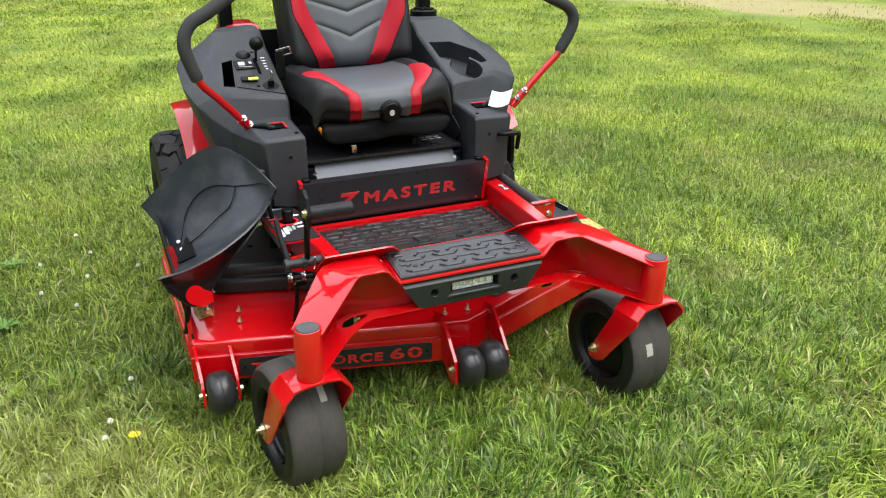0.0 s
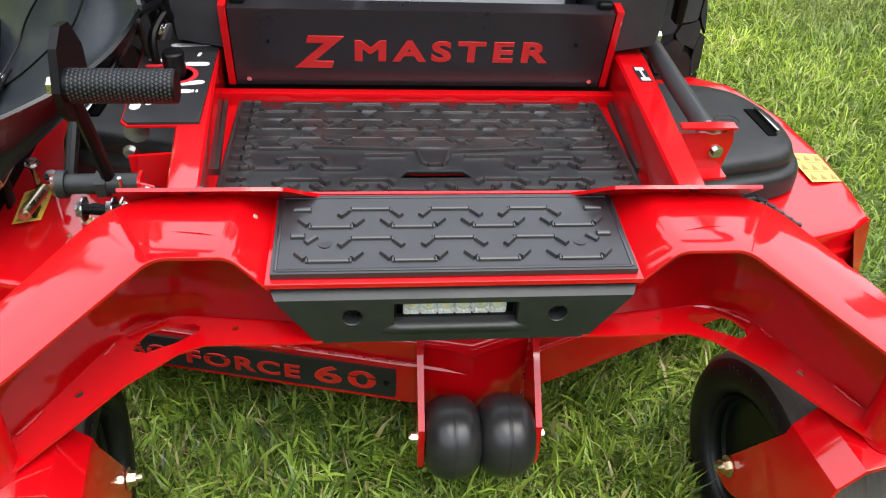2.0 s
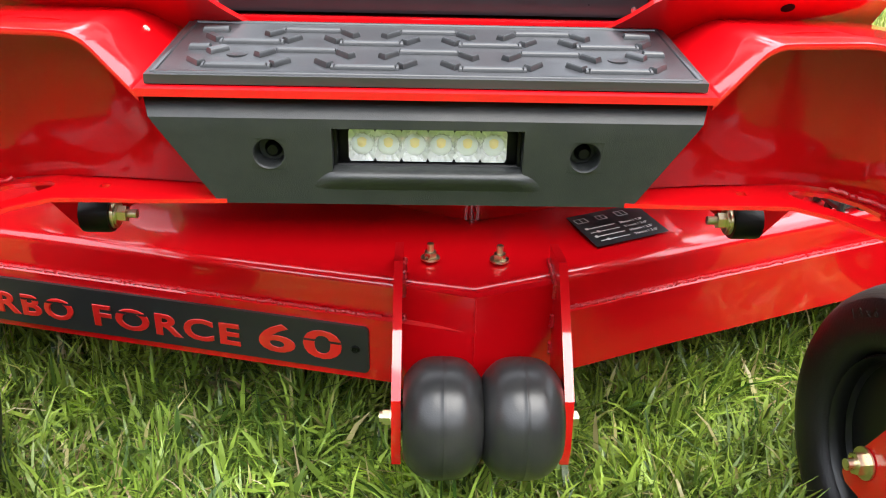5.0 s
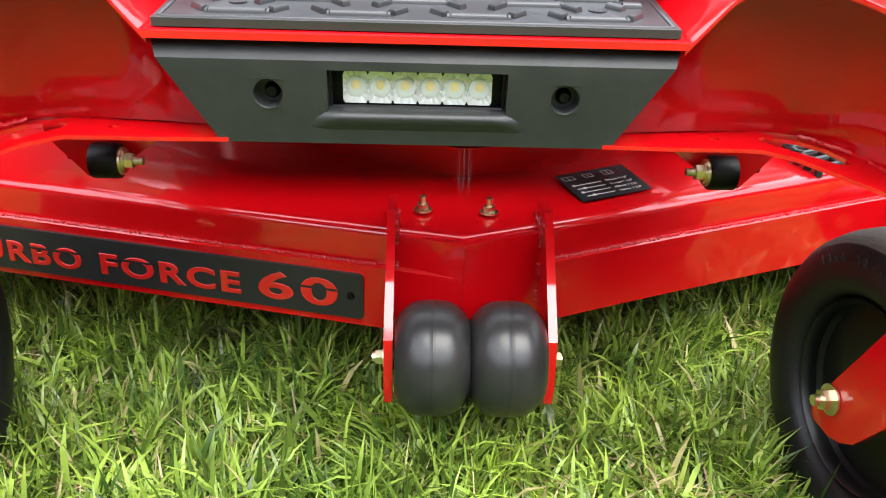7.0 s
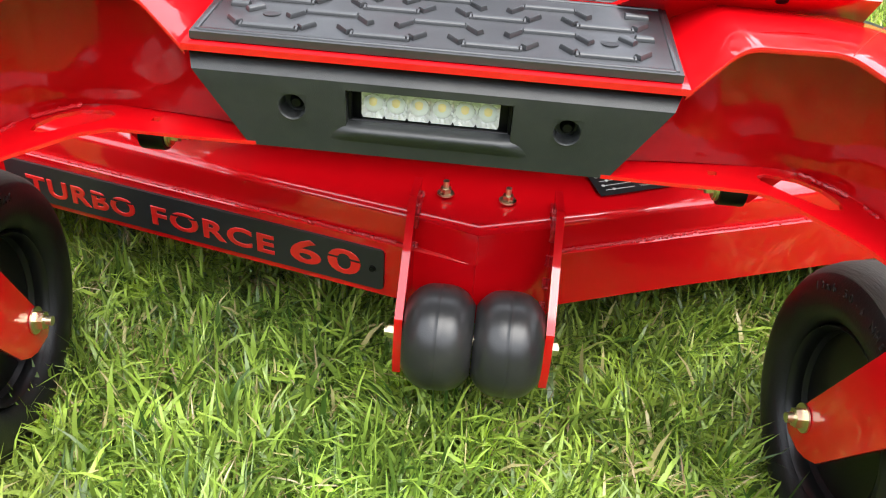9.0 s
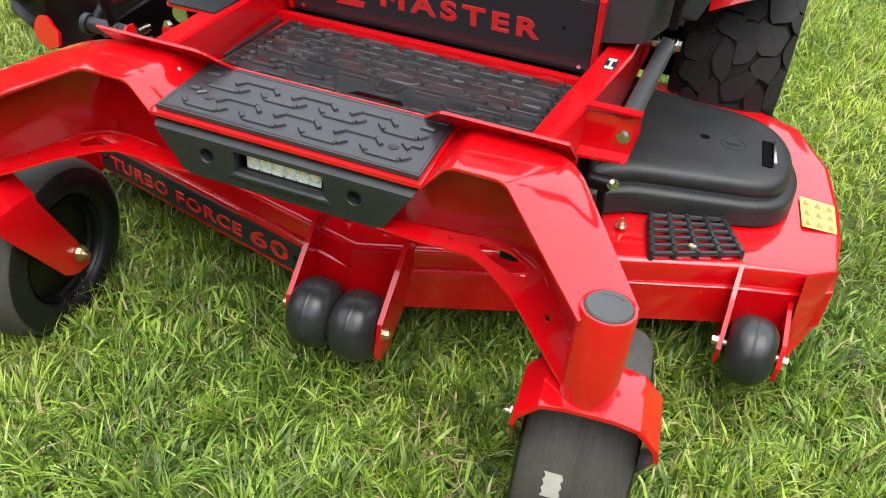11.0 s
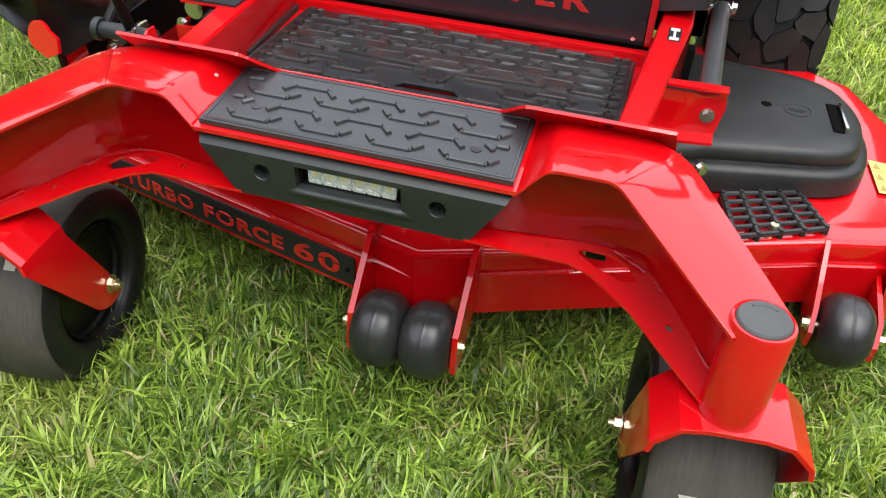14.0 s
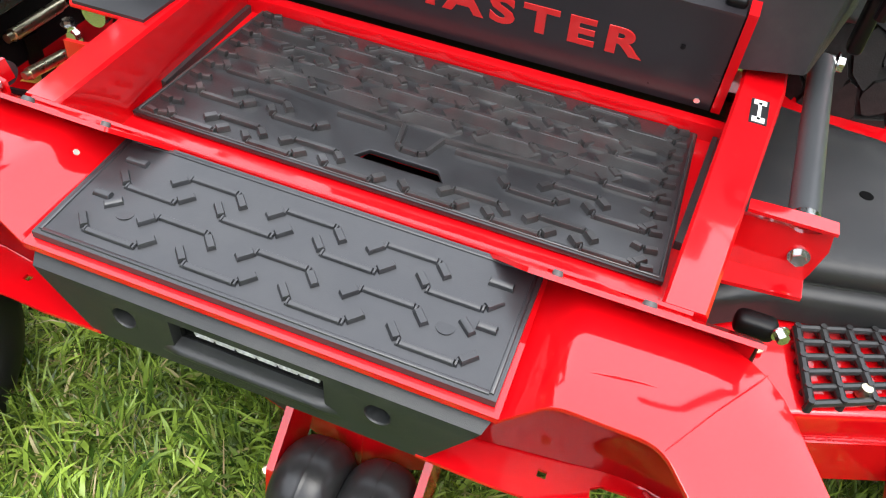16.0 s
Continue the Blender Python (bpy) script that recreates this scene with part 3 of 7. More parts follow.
for i in range(26000):
    a = rng.uniform(0, 2 * math.pi)
    rise = 2.2 + 0.4 * min(1.0, max(0.0, 0.5 + 1.5 * math.sin(a))) + 0.7 * math.exp(-((a - 2.3) / 0.5) ** 2)
    near = math.exp(-((a - 0.62) / 0.10) ** 2)
    rad = 30 - 13.5 * near + 2.0 * math.sin(3 * a) + rng.uniform(0, 5)
    px, base_y = rad * math.cos(a), rad * math.sin(a)
    pz = rng.uniform(0, 1) ** 0.7 * (4.2 + 0.8 * math.sin(a * 17) + 0.6 * math.sin(a * 41)) * (1 - 0.2 * near) * (1 + rise * (1 - near))
    r = rng.uniform(0.5, 1.25)
    m = Matrix.Translation((px, base_y, max(pz, 0.2))) @ Euler(rng.uniform(0, 6.2, 3)).to_matrix().to_4x4()
    q = [bm.verts.new(m @ Vector(p)) for p in ((-r, -r * 0.7, 0), (r, -r * 0.5, 0.2 * r), (r * 0.8, r * 0.8, 0), (-r * 0.6, r * 0.7, 0.3 * r))]
    bm.faces.new(q)
tagged(part("far_woods", bm, FOLIAGE), "dark belt of trees beyond the lawn, mostly unseen, added to block low sky", "woods", kind="stuff")

# ---- riding mower ----
mower = holder("riding_mower", (0, 0.9, 0))
tagged(mower, "red zero-turn riding mower with black seat on a lawn", "lawn mower")


def mirrored(bm):
    """The same on the machine's other side."""
    bmesh.ops.transform(bm, matrix=Matrix.Diagonal((-1, 1, 1, 1)), verts=bm.verts)
    bmesh.ops.reverse_faces(bm, faces=bm.faces)
    return bm


def rake(y):
    """Height of the deck's top, which rises a little to the rear."""
    return 0.262 + 0.05 * (y - 0.6)


# mower deck: a welded steel shell
DECK = [(0.054, 0.590), (0.30, 0.690), (0.682, 0.838), (0.80, 0.872), (0.850, 0.905), (0.858, 1.00), (0.856, 1.10), (0.832, 1.27), (0.765, 1.42),
        (0.62, 1.50), (0.2, 1.52), (-0.35, 1.52), (-0.742, 1.46), (-0.742, 0.775), (-0.640, 0.752), (-0.30, 0.672)]


def offset(poly, d):
    """The outline grown by d."""
    out = []
    n = len(poly)
    for i in range(n):
        a, b, c = Vector(poly[i - 1]), Vector(poly[i]), Vector(poly[(i + 1) % n])
        n1, n2 = (b - a).normalized(), (c - b).normalized()
        n1, n2 = Vector((n1.y, -n1.x)), Vector((n2.y, -n2.x))
        k = n1 + n2
        out.append(b + k * (d / max(0.35, k.length_squared / 2)))
    return out


def deck_loop(d, dz):
    return [(p.x, p.y, rake(p.y) + dz) for p in offset(DECK, d)]


bm = B()
rings(bm, [deck_loop(-0.06, -0.004), deck_loop(-0.012, 0.0), deck_loop(-0.0075, -0.0006), deck_loop(-0.0038, -0.0024), deck_loop(-0.0012, -0.0056), deck_loop(0.0, -0.0105), deck_loop(0.0, -0.046), deck_loop(-0.02, -0.048),
           deck_loop(-0.02, -0.05), deck_loop(-0.06, -0.05)])
deck = part("mower_deck", bm, RED, mower, "welded red steel mower deck", sharp=32)
bm = B()
rings(bm, [deck_loop(-0.004, -0.044), deck_loop(0.005, -0.042), deck_loop(0.008, -0.045), deck_loop(0.008, -0.124), deck_loop(0.003, -0.124), deck_loop(0.002, -0.06)], close_ends=False)
part("deck_skirt", bm, RED, deck, "red steel skirt with a welded ledge", sharp=25)


def bead(bm, a, b, r=0.0035, step=0.006):
    """A wavy line of weld."""
    a, b = Vector(a), Vector(b)
    n = max(4, int((b - a).length / step))
    pts, rad = [], []
    for i in range(n * 2 + 1):
        pts.append(a.lerp(b, i / (2 * n)) + Vector(rng.normal(0, 0.0004, 3)))
        rad.append(r * (1.0 if i % 2 else 0.72))
    tube(bm, pts, r, 8, rad)


def weld(parent, a, b, r=0.0030, step=0.0060):
    bm = B()
    bead(bm, a, b, r, step)
    return part("weld", bm, WELD, parent, "red painted weld bead")


seam = deck_loop(0.004, -0.043)
weld(deck, Vector(seam[0]).lerp(Vector(seam[15]), 0.28), seam[15])
weld(deck, seam[15], seam[14])
weld(deck, Vector(seam[0]).lerp(Vector(seam[1]), 0.4), seam[1])
weld(deck, seam[1], seam[2])

# nose of the deck, between the brackets of the middle rollers
bm = B()
for x0, y0, x1, y1 in ((-0.025, 0.606, 0.054, 0.581), (0.054, 0.581, 0.143, 0.617)):
    prism(bm, [(x0, y0, 0.259), (x1, y1, 0.259), (x1, y1, 0.128), (x0, y0, 0.128)], (0, 0.012, 0))
bead(bm, (0.054, 0.5805, 0.258), (0.054, 0.5805, 0.135), 0.0012)
part("deck_nose", bm, RED, deck, "red nose plate with a welded seam")


def side_plate(name, outline, x, thick, parent, material=RED, label=""):
    """An upright plate across x, from an outline of (y, z)."""
    b = B()
    prism(b, [(x - thick / 2, yy, zz) for yy, zz in outline], (thick, 0, 0))
    bevel(b, 0.0015, 2)
    return part(name, b, material, parent, label)


ROLL = [(0.665, 0.284), (0.605, 0.290), (0.592, 0.280), (0.503, 0.185), (0.496, 0.130), (0.500, 0.108), (0.532, 0.106), (0.590, 0.150), (0.640, 0.250)]
for bx in (-0.0275, 0.1465):
    side_plate("roller_bracket", ROLL, bx, 0.0095, deck)
for bx, sg in ((-0.0275, 1), (0.1465, -1)):
    for i in range(4):
        z0 = 0.262 - 0.035 * i
        weld(deck, (bx + sg * 0.006, 0.605, z0), (bx + sg * 0.006, 0.603, z0 - 0.014), 0.003)
    weld(deck, (bx + sg * 0.006, 0.66, 0.2665), (bx + sg * 0.006, 0.60, 0.2635), 0.003)


def roller(w, r):
    b = B()
    prof = [(0.010, -w / 2)]
    for i in range(17):
        t = -1 + 2 * i / 16
        if i == 8:
            prof += [(r, -0.0010), (r + 0.0004, -0.0004), (r + 0.0004, 0.0004), (r, 0.0010)]
            continue
        prof.append((r * (1 - 0.34 * abs(t) ** 3.2), t * w / 2 * (0.985 + 0.015 * abs(t))))
    prof.append((0.010, w / 2))
    lathe(b, prof, 48, Matrix.Rotation(radians(90), 4, "Y"))
    return b


anti_scalp = part("anti_scalp_roller", roller(0.0795, 0.0625), ROLLER, mower, "dark grey plastic anti-scalp roller", pose(0.0195, 0.517, 0.155))
again(anti_scalp, mower, pose(0.1000, 0.517, 0.155, 40, 0, 0))
again(anti_scalp, mower, pose(0.7400, 0.758, 0.163, 80, 0, 0))
again(anti_scalp, mower, pose(-0.6900, 0.672, 0.155, 130, 0, 0))
bm = B()
cyl(bm, (-0.045, 0.517, 0.155), (0.160, 0.517, 0.155), 0.006, seg=14)
hexbolt(bm, (-0.0315, 0.517, 0.155), (-1, 0, 0), 0.0085, 0.008)
hexbolt(bm, (0.1505, 0.517, 0.155), (1, 0, 0), 0.0085, 0.006)
part("roller_bolt", bm, ZINC, deck, "zinc roller axle bolt")
for bx in (-0.022, 0.141):
    bm = B()
    cyl(bm, (bx - 0.003, 0.517, 0.155), (bx + 0.003, 0.517, 0.155), 0.014)
    part("spacer", bm, BLACK, deck)

# right and left corner rollers
SIDE_R = [(0.862, 0.272), (0.845, 0.276), (0.760, 0.195), (0.738, 0.160), (0.742, 0.128), (0.775, 0.124), (0.862, 0.150)]
side_plate("roller_bracket", SIDE_R, 0.690, 0.008, deck)
side_plate("roller_bracket", [(y0, z0 - 0.004) for y0, z0 in SIDE_R[2:]] + [(0.89, 0.22)], 0.792, 0.008, deck)
bm = B()
hexbolt(bm, (0.686, 0.758, 0.163), (-1, 0, 0), 0.0085, 0.008)
hexbolt(bm, (0.796, 0.758, 0.160), (1, 0, 0), 0.0085, 0.008)
cyl(bm, (0.68, 0.758, 0.163), (0.80, 0.758, 0.163), 0.006)
part("roller_bolt", bm, ZINC, deck, "zinc roller axle bolt")
bm = B()
prism(bm, [(0.800, 0.868, 0.270), (0.852, 0.905, 0.274), (0.856, 0.93, 0.13), (0.796, 0.775, 0.13), (0.796, 0.79, 0.16)], (0.004, 0.004, 0))
part("corner_gusset", bm, RED, deck, "red corner gusset plate")
SIDE_L = [(0.785, 0.262), (0.765, 0.262), (0.675, 0.205), (0.652, 0.165), (0.655, 0.126), (0.690, 0.120), (0.775, 0.140)]
side_plate("roller_bracket", SIDE_L, -0.641, 0.008, deck)
side_plate("roller_bracket", [(y0, z0 - 0.002) for y0, z0 in SIDE_L], -0.738, 0.008, deck)
bm = B()
hexbolt(bm, (-0.637, 0.672, 0.155), (1, 0, 0), 0.0085, 0.008)
hexbolt(bm, (-0.742, 0.672, 0.155), (-1, 0, 0), 0.0085, 0.006)
cyl(bm, (-0.745, 0.672, 0.155), (-0.63, 0.672, 0.155), 0.006)
part("roller_bolt", bm, ZINC, deck, "zinc roller axle bolt")

# upright carriage bolts on the deck
for bx, by in ((0.007, 0.663), (0.085, 0.660), (-0.588, 0.851), (-0.578, 0.913), (0.468, 0.86)):
    bm = B()
    hexbolt(bm, (bx, by, rake(by)), (0, 0, 1), 0.0075, 0.0065, True, 0.010)
    part("deck_bolt", bm, ZINC, deck, "zinc flange nut on a stud")

# name plate on the left half of the front skirt
sl = Vector((-0.30 - 0.054, 0.672 - 0.590, 0)).normalized()
nl = Vector((-0.225, -0.974, 0)).normalized()


def on_front(s, z, out=0.0):
    """A place on the left front of the deck, s metres from the nose."""
    p0 = Vector((0.054, 0.590, 0)) + sl * s + nl * (0.008 + out)
    return Vector((p0.x, p0.y, z))


def reach(text):
    """How far a word runs before it is stretched."""
    if not text:
        return 0.0
    b = words(text, 0.05, Matrix.Identity(4), space=1.15)
    far = max(v.co.x for v in b.verts)
    b.free()
    return far


def box_cut(b, m, x0, x1, y0, y1):
    """Takes the stencil bridge between two heights out of a stretch of lettering."""
    back = m.inverted()
    for y in (y0, y1):
        bmesh.ops.bisect_plane(b, geom=b.verts[:] + b.edges[:] + b.faces[:], plane_co=m @ Vector((0, y, 0)), plane_no=m.to_3x3() @ Vector((0, 1, 0)))
    gone = []
    for f in b.faces:
        c = back @ f.calc_center_median()
        if x0 < c.x < x1 and y0 < c.y < y1:
            gone.append(f)
    bmesh.ops.delete(b, geom=gone, context="FACES")


bm = B()
out = [(0.115, 0.148), (0.690, 0.148), (0.690, 0.207), (0.115, 0.207)]
r = 0.006
pts = []
for (s, z), (ds, dz) in zip(out, ((1, 1), (-1, 1), (-1, -1), (1, -1))):
    cs, cz = s + ds * r, z + dz * r
    for k in range(5):
        t = k / 4 * math.pi / 2
        if ds == dz:
            pts.append((cs - ds * r * math.cos(t), cz - dz * r * math.sin(t)))
        else:
            pts.append((cs - ds * r * math.sin(t), cz - dz * r * math.cos(t)))
prism(bm, [on_front(s, z + 0.05 * (on_front(s, z).y - 0.6)) for s, z in pts], nl * 0.004)
plate = part("name_plate", bm, LABEL_BLACK, deck, "black deck name plate with red lettering")
for text, s_left, s_right in (("TURBO", 0.655, 0.478), ("FORCE", 0.455, 0.270), ("60", 0.247, 0.148)):
    m = facing(on_front(s_left, 0.161 + 0.05 * (on_front(s_left, 0).y - 0.6), 0.0045), -sl + Vector((0, 0, -0.012)), (0, 0, 1))
    b = words(text, 0.050 if text != "60" else 0.055, Matrix.Identity(4), 0.0004, 1.0, fat=0.0016 if text != "60" else 0.0012, space=1.15)
    wide = max(v.co.x for v in b.verts) - min(v.co.x for v in b.verts)
    bmesh.ops.transform(b, matrix=m @ Matrix.Diagonal(((s_left - s_right) / wide, 0.77 if text != "60" else 0.91, 0.5, 1)), verts=b.verts)
    for at, ch in enumerate(text):
        if ch in "O0B":
            x0, x1, full = reach(text[:at]), reach(text[:at + 1]), reach(text)
            span = s_left - s_right
            box_cut(b, m, span * x0 / full, span * x1 / full + 0.001, 0.0205, 0.0235)
    part("lettering", b, LETTER_RED, plate, "red letters")
for s in (0.130, 0.675):
    bm = B()
    p0 = on_front(s, 0.178 + 0.05 * (on_front(s, 0).y - 0.6), 0.004)
    cyl(bm, p0, p0 + nl * 0.0025, 0.005, 0.004, seg=16)
    cyl(bm, p0 + nl * 0.0025, p0 + nl * 0.0030, 0.002, seg=6)
    part("screw", bm, BLACK, plate, "black screw")

# raised middle of the deck, with a pointed front edge
bm = B()
prism(bm, [(-0.300, 0.922, 0.262), (0.050, 0.771, 0.262), (0.062, 0.769, 0.262), (0.074, 0.772, 0.262), (0.300, 0.860, 0.262), (0.300, 1.060, 0.262), (-0.300, 1.060, 0.262)], (0, 0, 0.044))
bevel(bm, 0.002, 2)
pan = part("raised_pan", bm, RED, deck, "raised red middle of the deck")
bm = B()
bead(bm, (0.062, 0.7675, 0.304), (0.062, 0.7665, 0.271), 0.002)
part("weld", bm, WELD, pan, "red painted weld bead")

# labels on the deck
bm = B()
quad = [(0.178, 0.768), (0.275, 0.812), (0.299, 0.736), (0.203, 0.692)]
prism(bm, [(px, py, rake(py) + 0.0006) for px, py in quad], (0, 0, 0.0006))
PALE_PRINT = surface("pale_grey_print", (0.40, 0.40, 0.40), 0.5)
label = part("height_label", bm, LABEL_BLACK, deck, "black cutting height label")
ax = (Vector((0.275, 0.812, rake(0.812))) - Vector((0.178, 0.768, rake(0.768)))).normalized()
for i, text in enumerate(("38mm / 1.5\"", "51mm / 2.0\"", "63mm / 2.5\"", "76mm / 3.0\"")):
    o = Vector((0.203, 0.692, 0)) + Vector((ax.x, ax.y, 0)) * 0.062 + Vector((-ax.y, ax.x, 0)) * (0.040 - 0.0105 * i)
    part("print", words(text, 0.0072, facing((o.x, o.y, rake(o.y) + 0.0016), ax, (-ax.y, ax.x, 0)), 0.0001), LABEL_WHITE, label)
    bm = B()
    o2 = Vector((0.203, 0.692, 0)) + Vector((ax.x, ax.y, 0)) * 0.012 + Vector((-ax.y, ax.x, 0)) * (0.0425 - 0.0105 * i)
    m = facing((o2.x, o2.y, rake(o2.y) + 0.0014), ax, (-ax.y, ax.x, 0))
    box(bm, (0.022, 0, 0), (0.042, 0.0012, 0.0004), m)
    cyl(bm, m @ Vector((0.012 if i % 2 else 0.002, 0, 0)), m @ Vector((0.012 if i % 2 else 0.002, 0, 0.0006)), 0.0025, seg=12)
    part("print", bm, LABEL_WHITE, label)


for k, (w0, w1) in enumerate(((0.016, 0.011), (0.013, 0.010), (0.014, 0.012))):
    bm = B()
    o = Vector((0.203, 0.692, 0)) + Vector((ax.x, ax.y, 0)) * (0.020 + 0.030 * k) + Vector((-ax.y, ax.x, 0)) * 0.064
    m = facing((o.x, o.y, rake(o.y) + 0.0014), ax, (-ax.y, ax.x, 0))
    for px, py, sx, sy in ((0, w1 / 2, w0, 0.0014), (0, -w1 / 2, w0, 0.0014), (w0 / 2, 0, 0.0014, w1), (-w0 / 2, 0, 0.0014, w1), (0, 0, 0.0014, w1 * 0.8)):
        box(bm, (px, py, 0), (sx, sy, 0.0004), m)
    part("print", bm, PALE_PRINT, label)


def warning_label(quad, cols, rows, material):
    bm = B()
    c = [Vector((px, py, rake(py) + 0.0006)) for px, py in quad]
    prism(bm, c, (0, 0, 0.0006))
    lab = part("warning_label", bm, material, deck, "yellow pictogram warning label")
    bm = B()
    for i in range(cols):
        for j in range(rows):
            def at(u, v):
                return c[0].lerp(c[1], u).lerp(c[3].lerp(c[2], u), v) + Vector((0, 0, 0.0012))
            u0, v0 = (i + 0.18) / cols, (j + 0.2) / rows
            u1, v1 = (i + 0.82) / cols, (j + 0.8) / rows
            prism(bm, [at(u0, v1), at(u1, v1), at((u0 + u1) / 2, v0)], (0, 0, 0.0002))
            if j:
                prism(bm, [at(i / cols, j / rows), at((i + 1) / cols, j / rows), at((i + 1) / cols, (j + 0.03) / rows), at(i / cols, (j + 0.03) / rows)], (0, 0, 0.0002))
    part("pictograms", bm, surface("pictogram_ink", (0.34, 0.25, 0.06), 0.5), lab)


warning_label([(0.775, 1.125), (0.842, 1.118), (0.848, 1.020), (0.785, 1.018)], 3, 3, PALE_YELLOW)
warning_label([(-0.706, 0.997), (-0.660, 1.030), (-0.656, 0.917), (-0.700, 0.905)], 2, 4, YELLOW)

# rubber lattice step pad on the deck
bm = B()
c = [Vector((px, py, rake(py) + 0.010)) for px, py in ((0.513, 0.905), (0.640, 0.954), (0.684, 0.864), (0.536, 0.790))]


def pad_at(u, v):
    return c[3].lerp(c[2], u).lerp(c[0].lerp(c[1], u), v)


for k in range(5):
    u = k / 4
    tube(bm, [pad_at(u, 0), pad_at(u, 0.5), pad_at(u, 1)], 0.0062, 8)
for k in range(6):
    v = k / 5
    tube(bm, [pad_at(0, v), pad_at(0.5, v), pad_at(1, v)], 0.0050, 8)
for k in range(5):
    for j in range(6):
        p0 = pad_at(k / 4, j / 5)
        cyl(bm, p0 - Vector((0, 0, 0.011)), p0 + Vector((0, 0, 0.007)), 0.006, 0.0045, seg=8)
pad = part("step_pad", bm, ROLLER, deck, "black rubber lattice pad")
bm = B()
p0 = pad_at(0.46, 0.14)
cyl(bm, p0 - Vector((0, 0, 0.008)), p0 + Vector((0, 0, 0.006)), 0.010, 0.007, seg=16)
part("bolt", bm, ZINC, pad, "zinc bolt head")


# ---- belt covers of moulded plastic ----
def belt_cover(flip):
    top = [(0.37, 0.900), (0.47, 0.926), (0.60, 0.958), (0.690, 0.982), (0.735, 1.020), (0.752, 1.10), (0.744, 1.18), (0.712, 1.255), (0.650, 1.300), (0.54, 1.318), (0.37, 1.305)]
    if flip:
        top = [(0.09 - px, py + 0.07) for px, py in top][::-1]
    pts = [Vector((p[0], p[1], 0)) for p in curve([(a, b, 0) for a, b in top], 3, True)]
    poly = [(p.x, p.y) for p in pts]

    def loop(d, z):
        return [(p.x, p.y, z(p.y) if callable(z) else z) for p in offset(poly, d)]

    b = B()
    rings(b, [loop(0.012, lambda yy: rake(yy) + 0.001), loop(0.011, 0.306), loop(0.010, 0.317), loop(0.006, 0.324), loop(-0.003, 0.3275), loop(-0.009, 0.3285), loop(-0.0105, 0.332), loop(-0.008, 0.336), loop(-0.009, 0.348), loop(-0.013, 0.357),
              loop(-0.021, 0.363), loop(-0.034, 0.3655), loop(-0.06, 0.3665)])
    cov = part("belt_cover", b, COVER, deck, "black moulded plastic belt cover", sharp=50)
    sx = 1 if not flip else -1
    off = 0.0 if not flip else 0.09

    dy = 0.07 if flip else 0.0

    def X(v):
        return sx * v + off

    b = B()
    m = facing((X(0.690), 1.112 + dy, 0.3672), (-0.06 * sx, 1, 0), (-1, -0.06, 0))
    soft_box(b, (0, 0, 0), (0.110, 0.020, 0.004), 0.0019, 3, None, m)
    # laid on the cover; its colour gives the shade of an opening
    part("slot", b, DARK, cov, "flat dark piece for the shade in the grip slot")
    b = B()
    box(b, (0, -0.0125 * sx, 0.004), (0.100, 0.006, 0.010), m)
    bevel(b, 0.001)
    part("strap", b, CHROME, cov, "bright steel edge")
    b = B()
    m = facing((X(0.624), 1.120 + dy, 0.3668), (1, 0, 0), (0, 1, 0))
    tube(b, [m @ Vector((0.0245 * math.cos(2 * math.pi * k / 28), 0.0245 * math.sin(2 * math.pi * k / 28), 0.0)) for k in range(29)], 0.0009, 6)
    box(b, (0, 0.002, 0.0004), (0.032, 0.0025, 0.0008), m)
    box(b, (0, -0.006, 0.0004), (0.022, 0.002, 0.0008), m)
    part("emblem", b, COVER, cov, "moulded round emblem")
    b = B()
    cyl(b, (X(0.568), 1.125 + dy, 0.362), (X(0.568), 1.125 + dy, 0.3672), 0.010, seg=18)
    part("hole", b, DARK, cov, "flat dark disc for the shade in a round hole")
    return cov


belt_cover(False)
belt_cover(True)


# ---- front frame ----
def front_arm():
    """One side of the front beam: cranked channel arm with a pivot tube at its end."""
    b = B()
    t = 0.005
    A = [(0.219, 0.448, 0.505), (0.258, 0.446, 0.553), (0.338, 0.442, 0.556), (0.486, 0.286, 0.497)]
    C = [(0.216, 0.600, 0.522), (0.252, 0.590, 0.549), (0.406, 0.560, 0.551), (0.548, 0.336, 0.499)]

    def bent(line, radius):
        """The line with its two inner corners rounded off."""
        p = [Vector(q) for q in line]
        out = [p[0]]
        for a, c, d, rad in zip(p, p[1:], p[2:], radius):
            u, v = c + (a - c).normalized() * rad, c + (d - c).normalized() * rad
            out += [u.lerp(c, k).lerp(c.lerp(v, k), k) for k in (0, 0.2, 0.4, 0.6, 0.8, 1)]
        return out + [p[-1]]

    top = [[(1 - k) * p + k * q for k in (0, 0.33, 0.66, 1)] for p, q in zip(bent(A, (0.014, 0.016)), bent(C, (0.014, 0.050)))]
    low = [[p - Vector((0, 0, t)) for p in row] for row in top]
    up, dn = ([[b.verts.new(p) for p in row] for row in rows] for rows in (top, low))
    n = len(top) - 1
    for i in range(n):
        for j in range(3):
            b.faces.new((up[i][j], up[i + 1][j], up[i + 1][j + 1], up[i][j + 1]))
            b.faces.new((dn[i][j], dn[i][j + 1], dn[i + 1][j + 1], dn[i + 1][j]))
        for j in (0, 3):
            b.faces.new((up[i][j], up[i + 1][j], dn[i + 1][j], dn[i][j]))
    for i in (0, n):
        for j in range(3):
            b.faces.new((up[i][j], up[i][j + 1], dn[i][j + 1], dn[i][j]))
    bmesh.ops.recalc_face_normals(b, faces=b.faces)
    bevel(b, 0.0012, 2, 60)
    arm = part("front_arm", b, RED, mower, "glossy red welded steel front arm", sharp=32)
    return arm


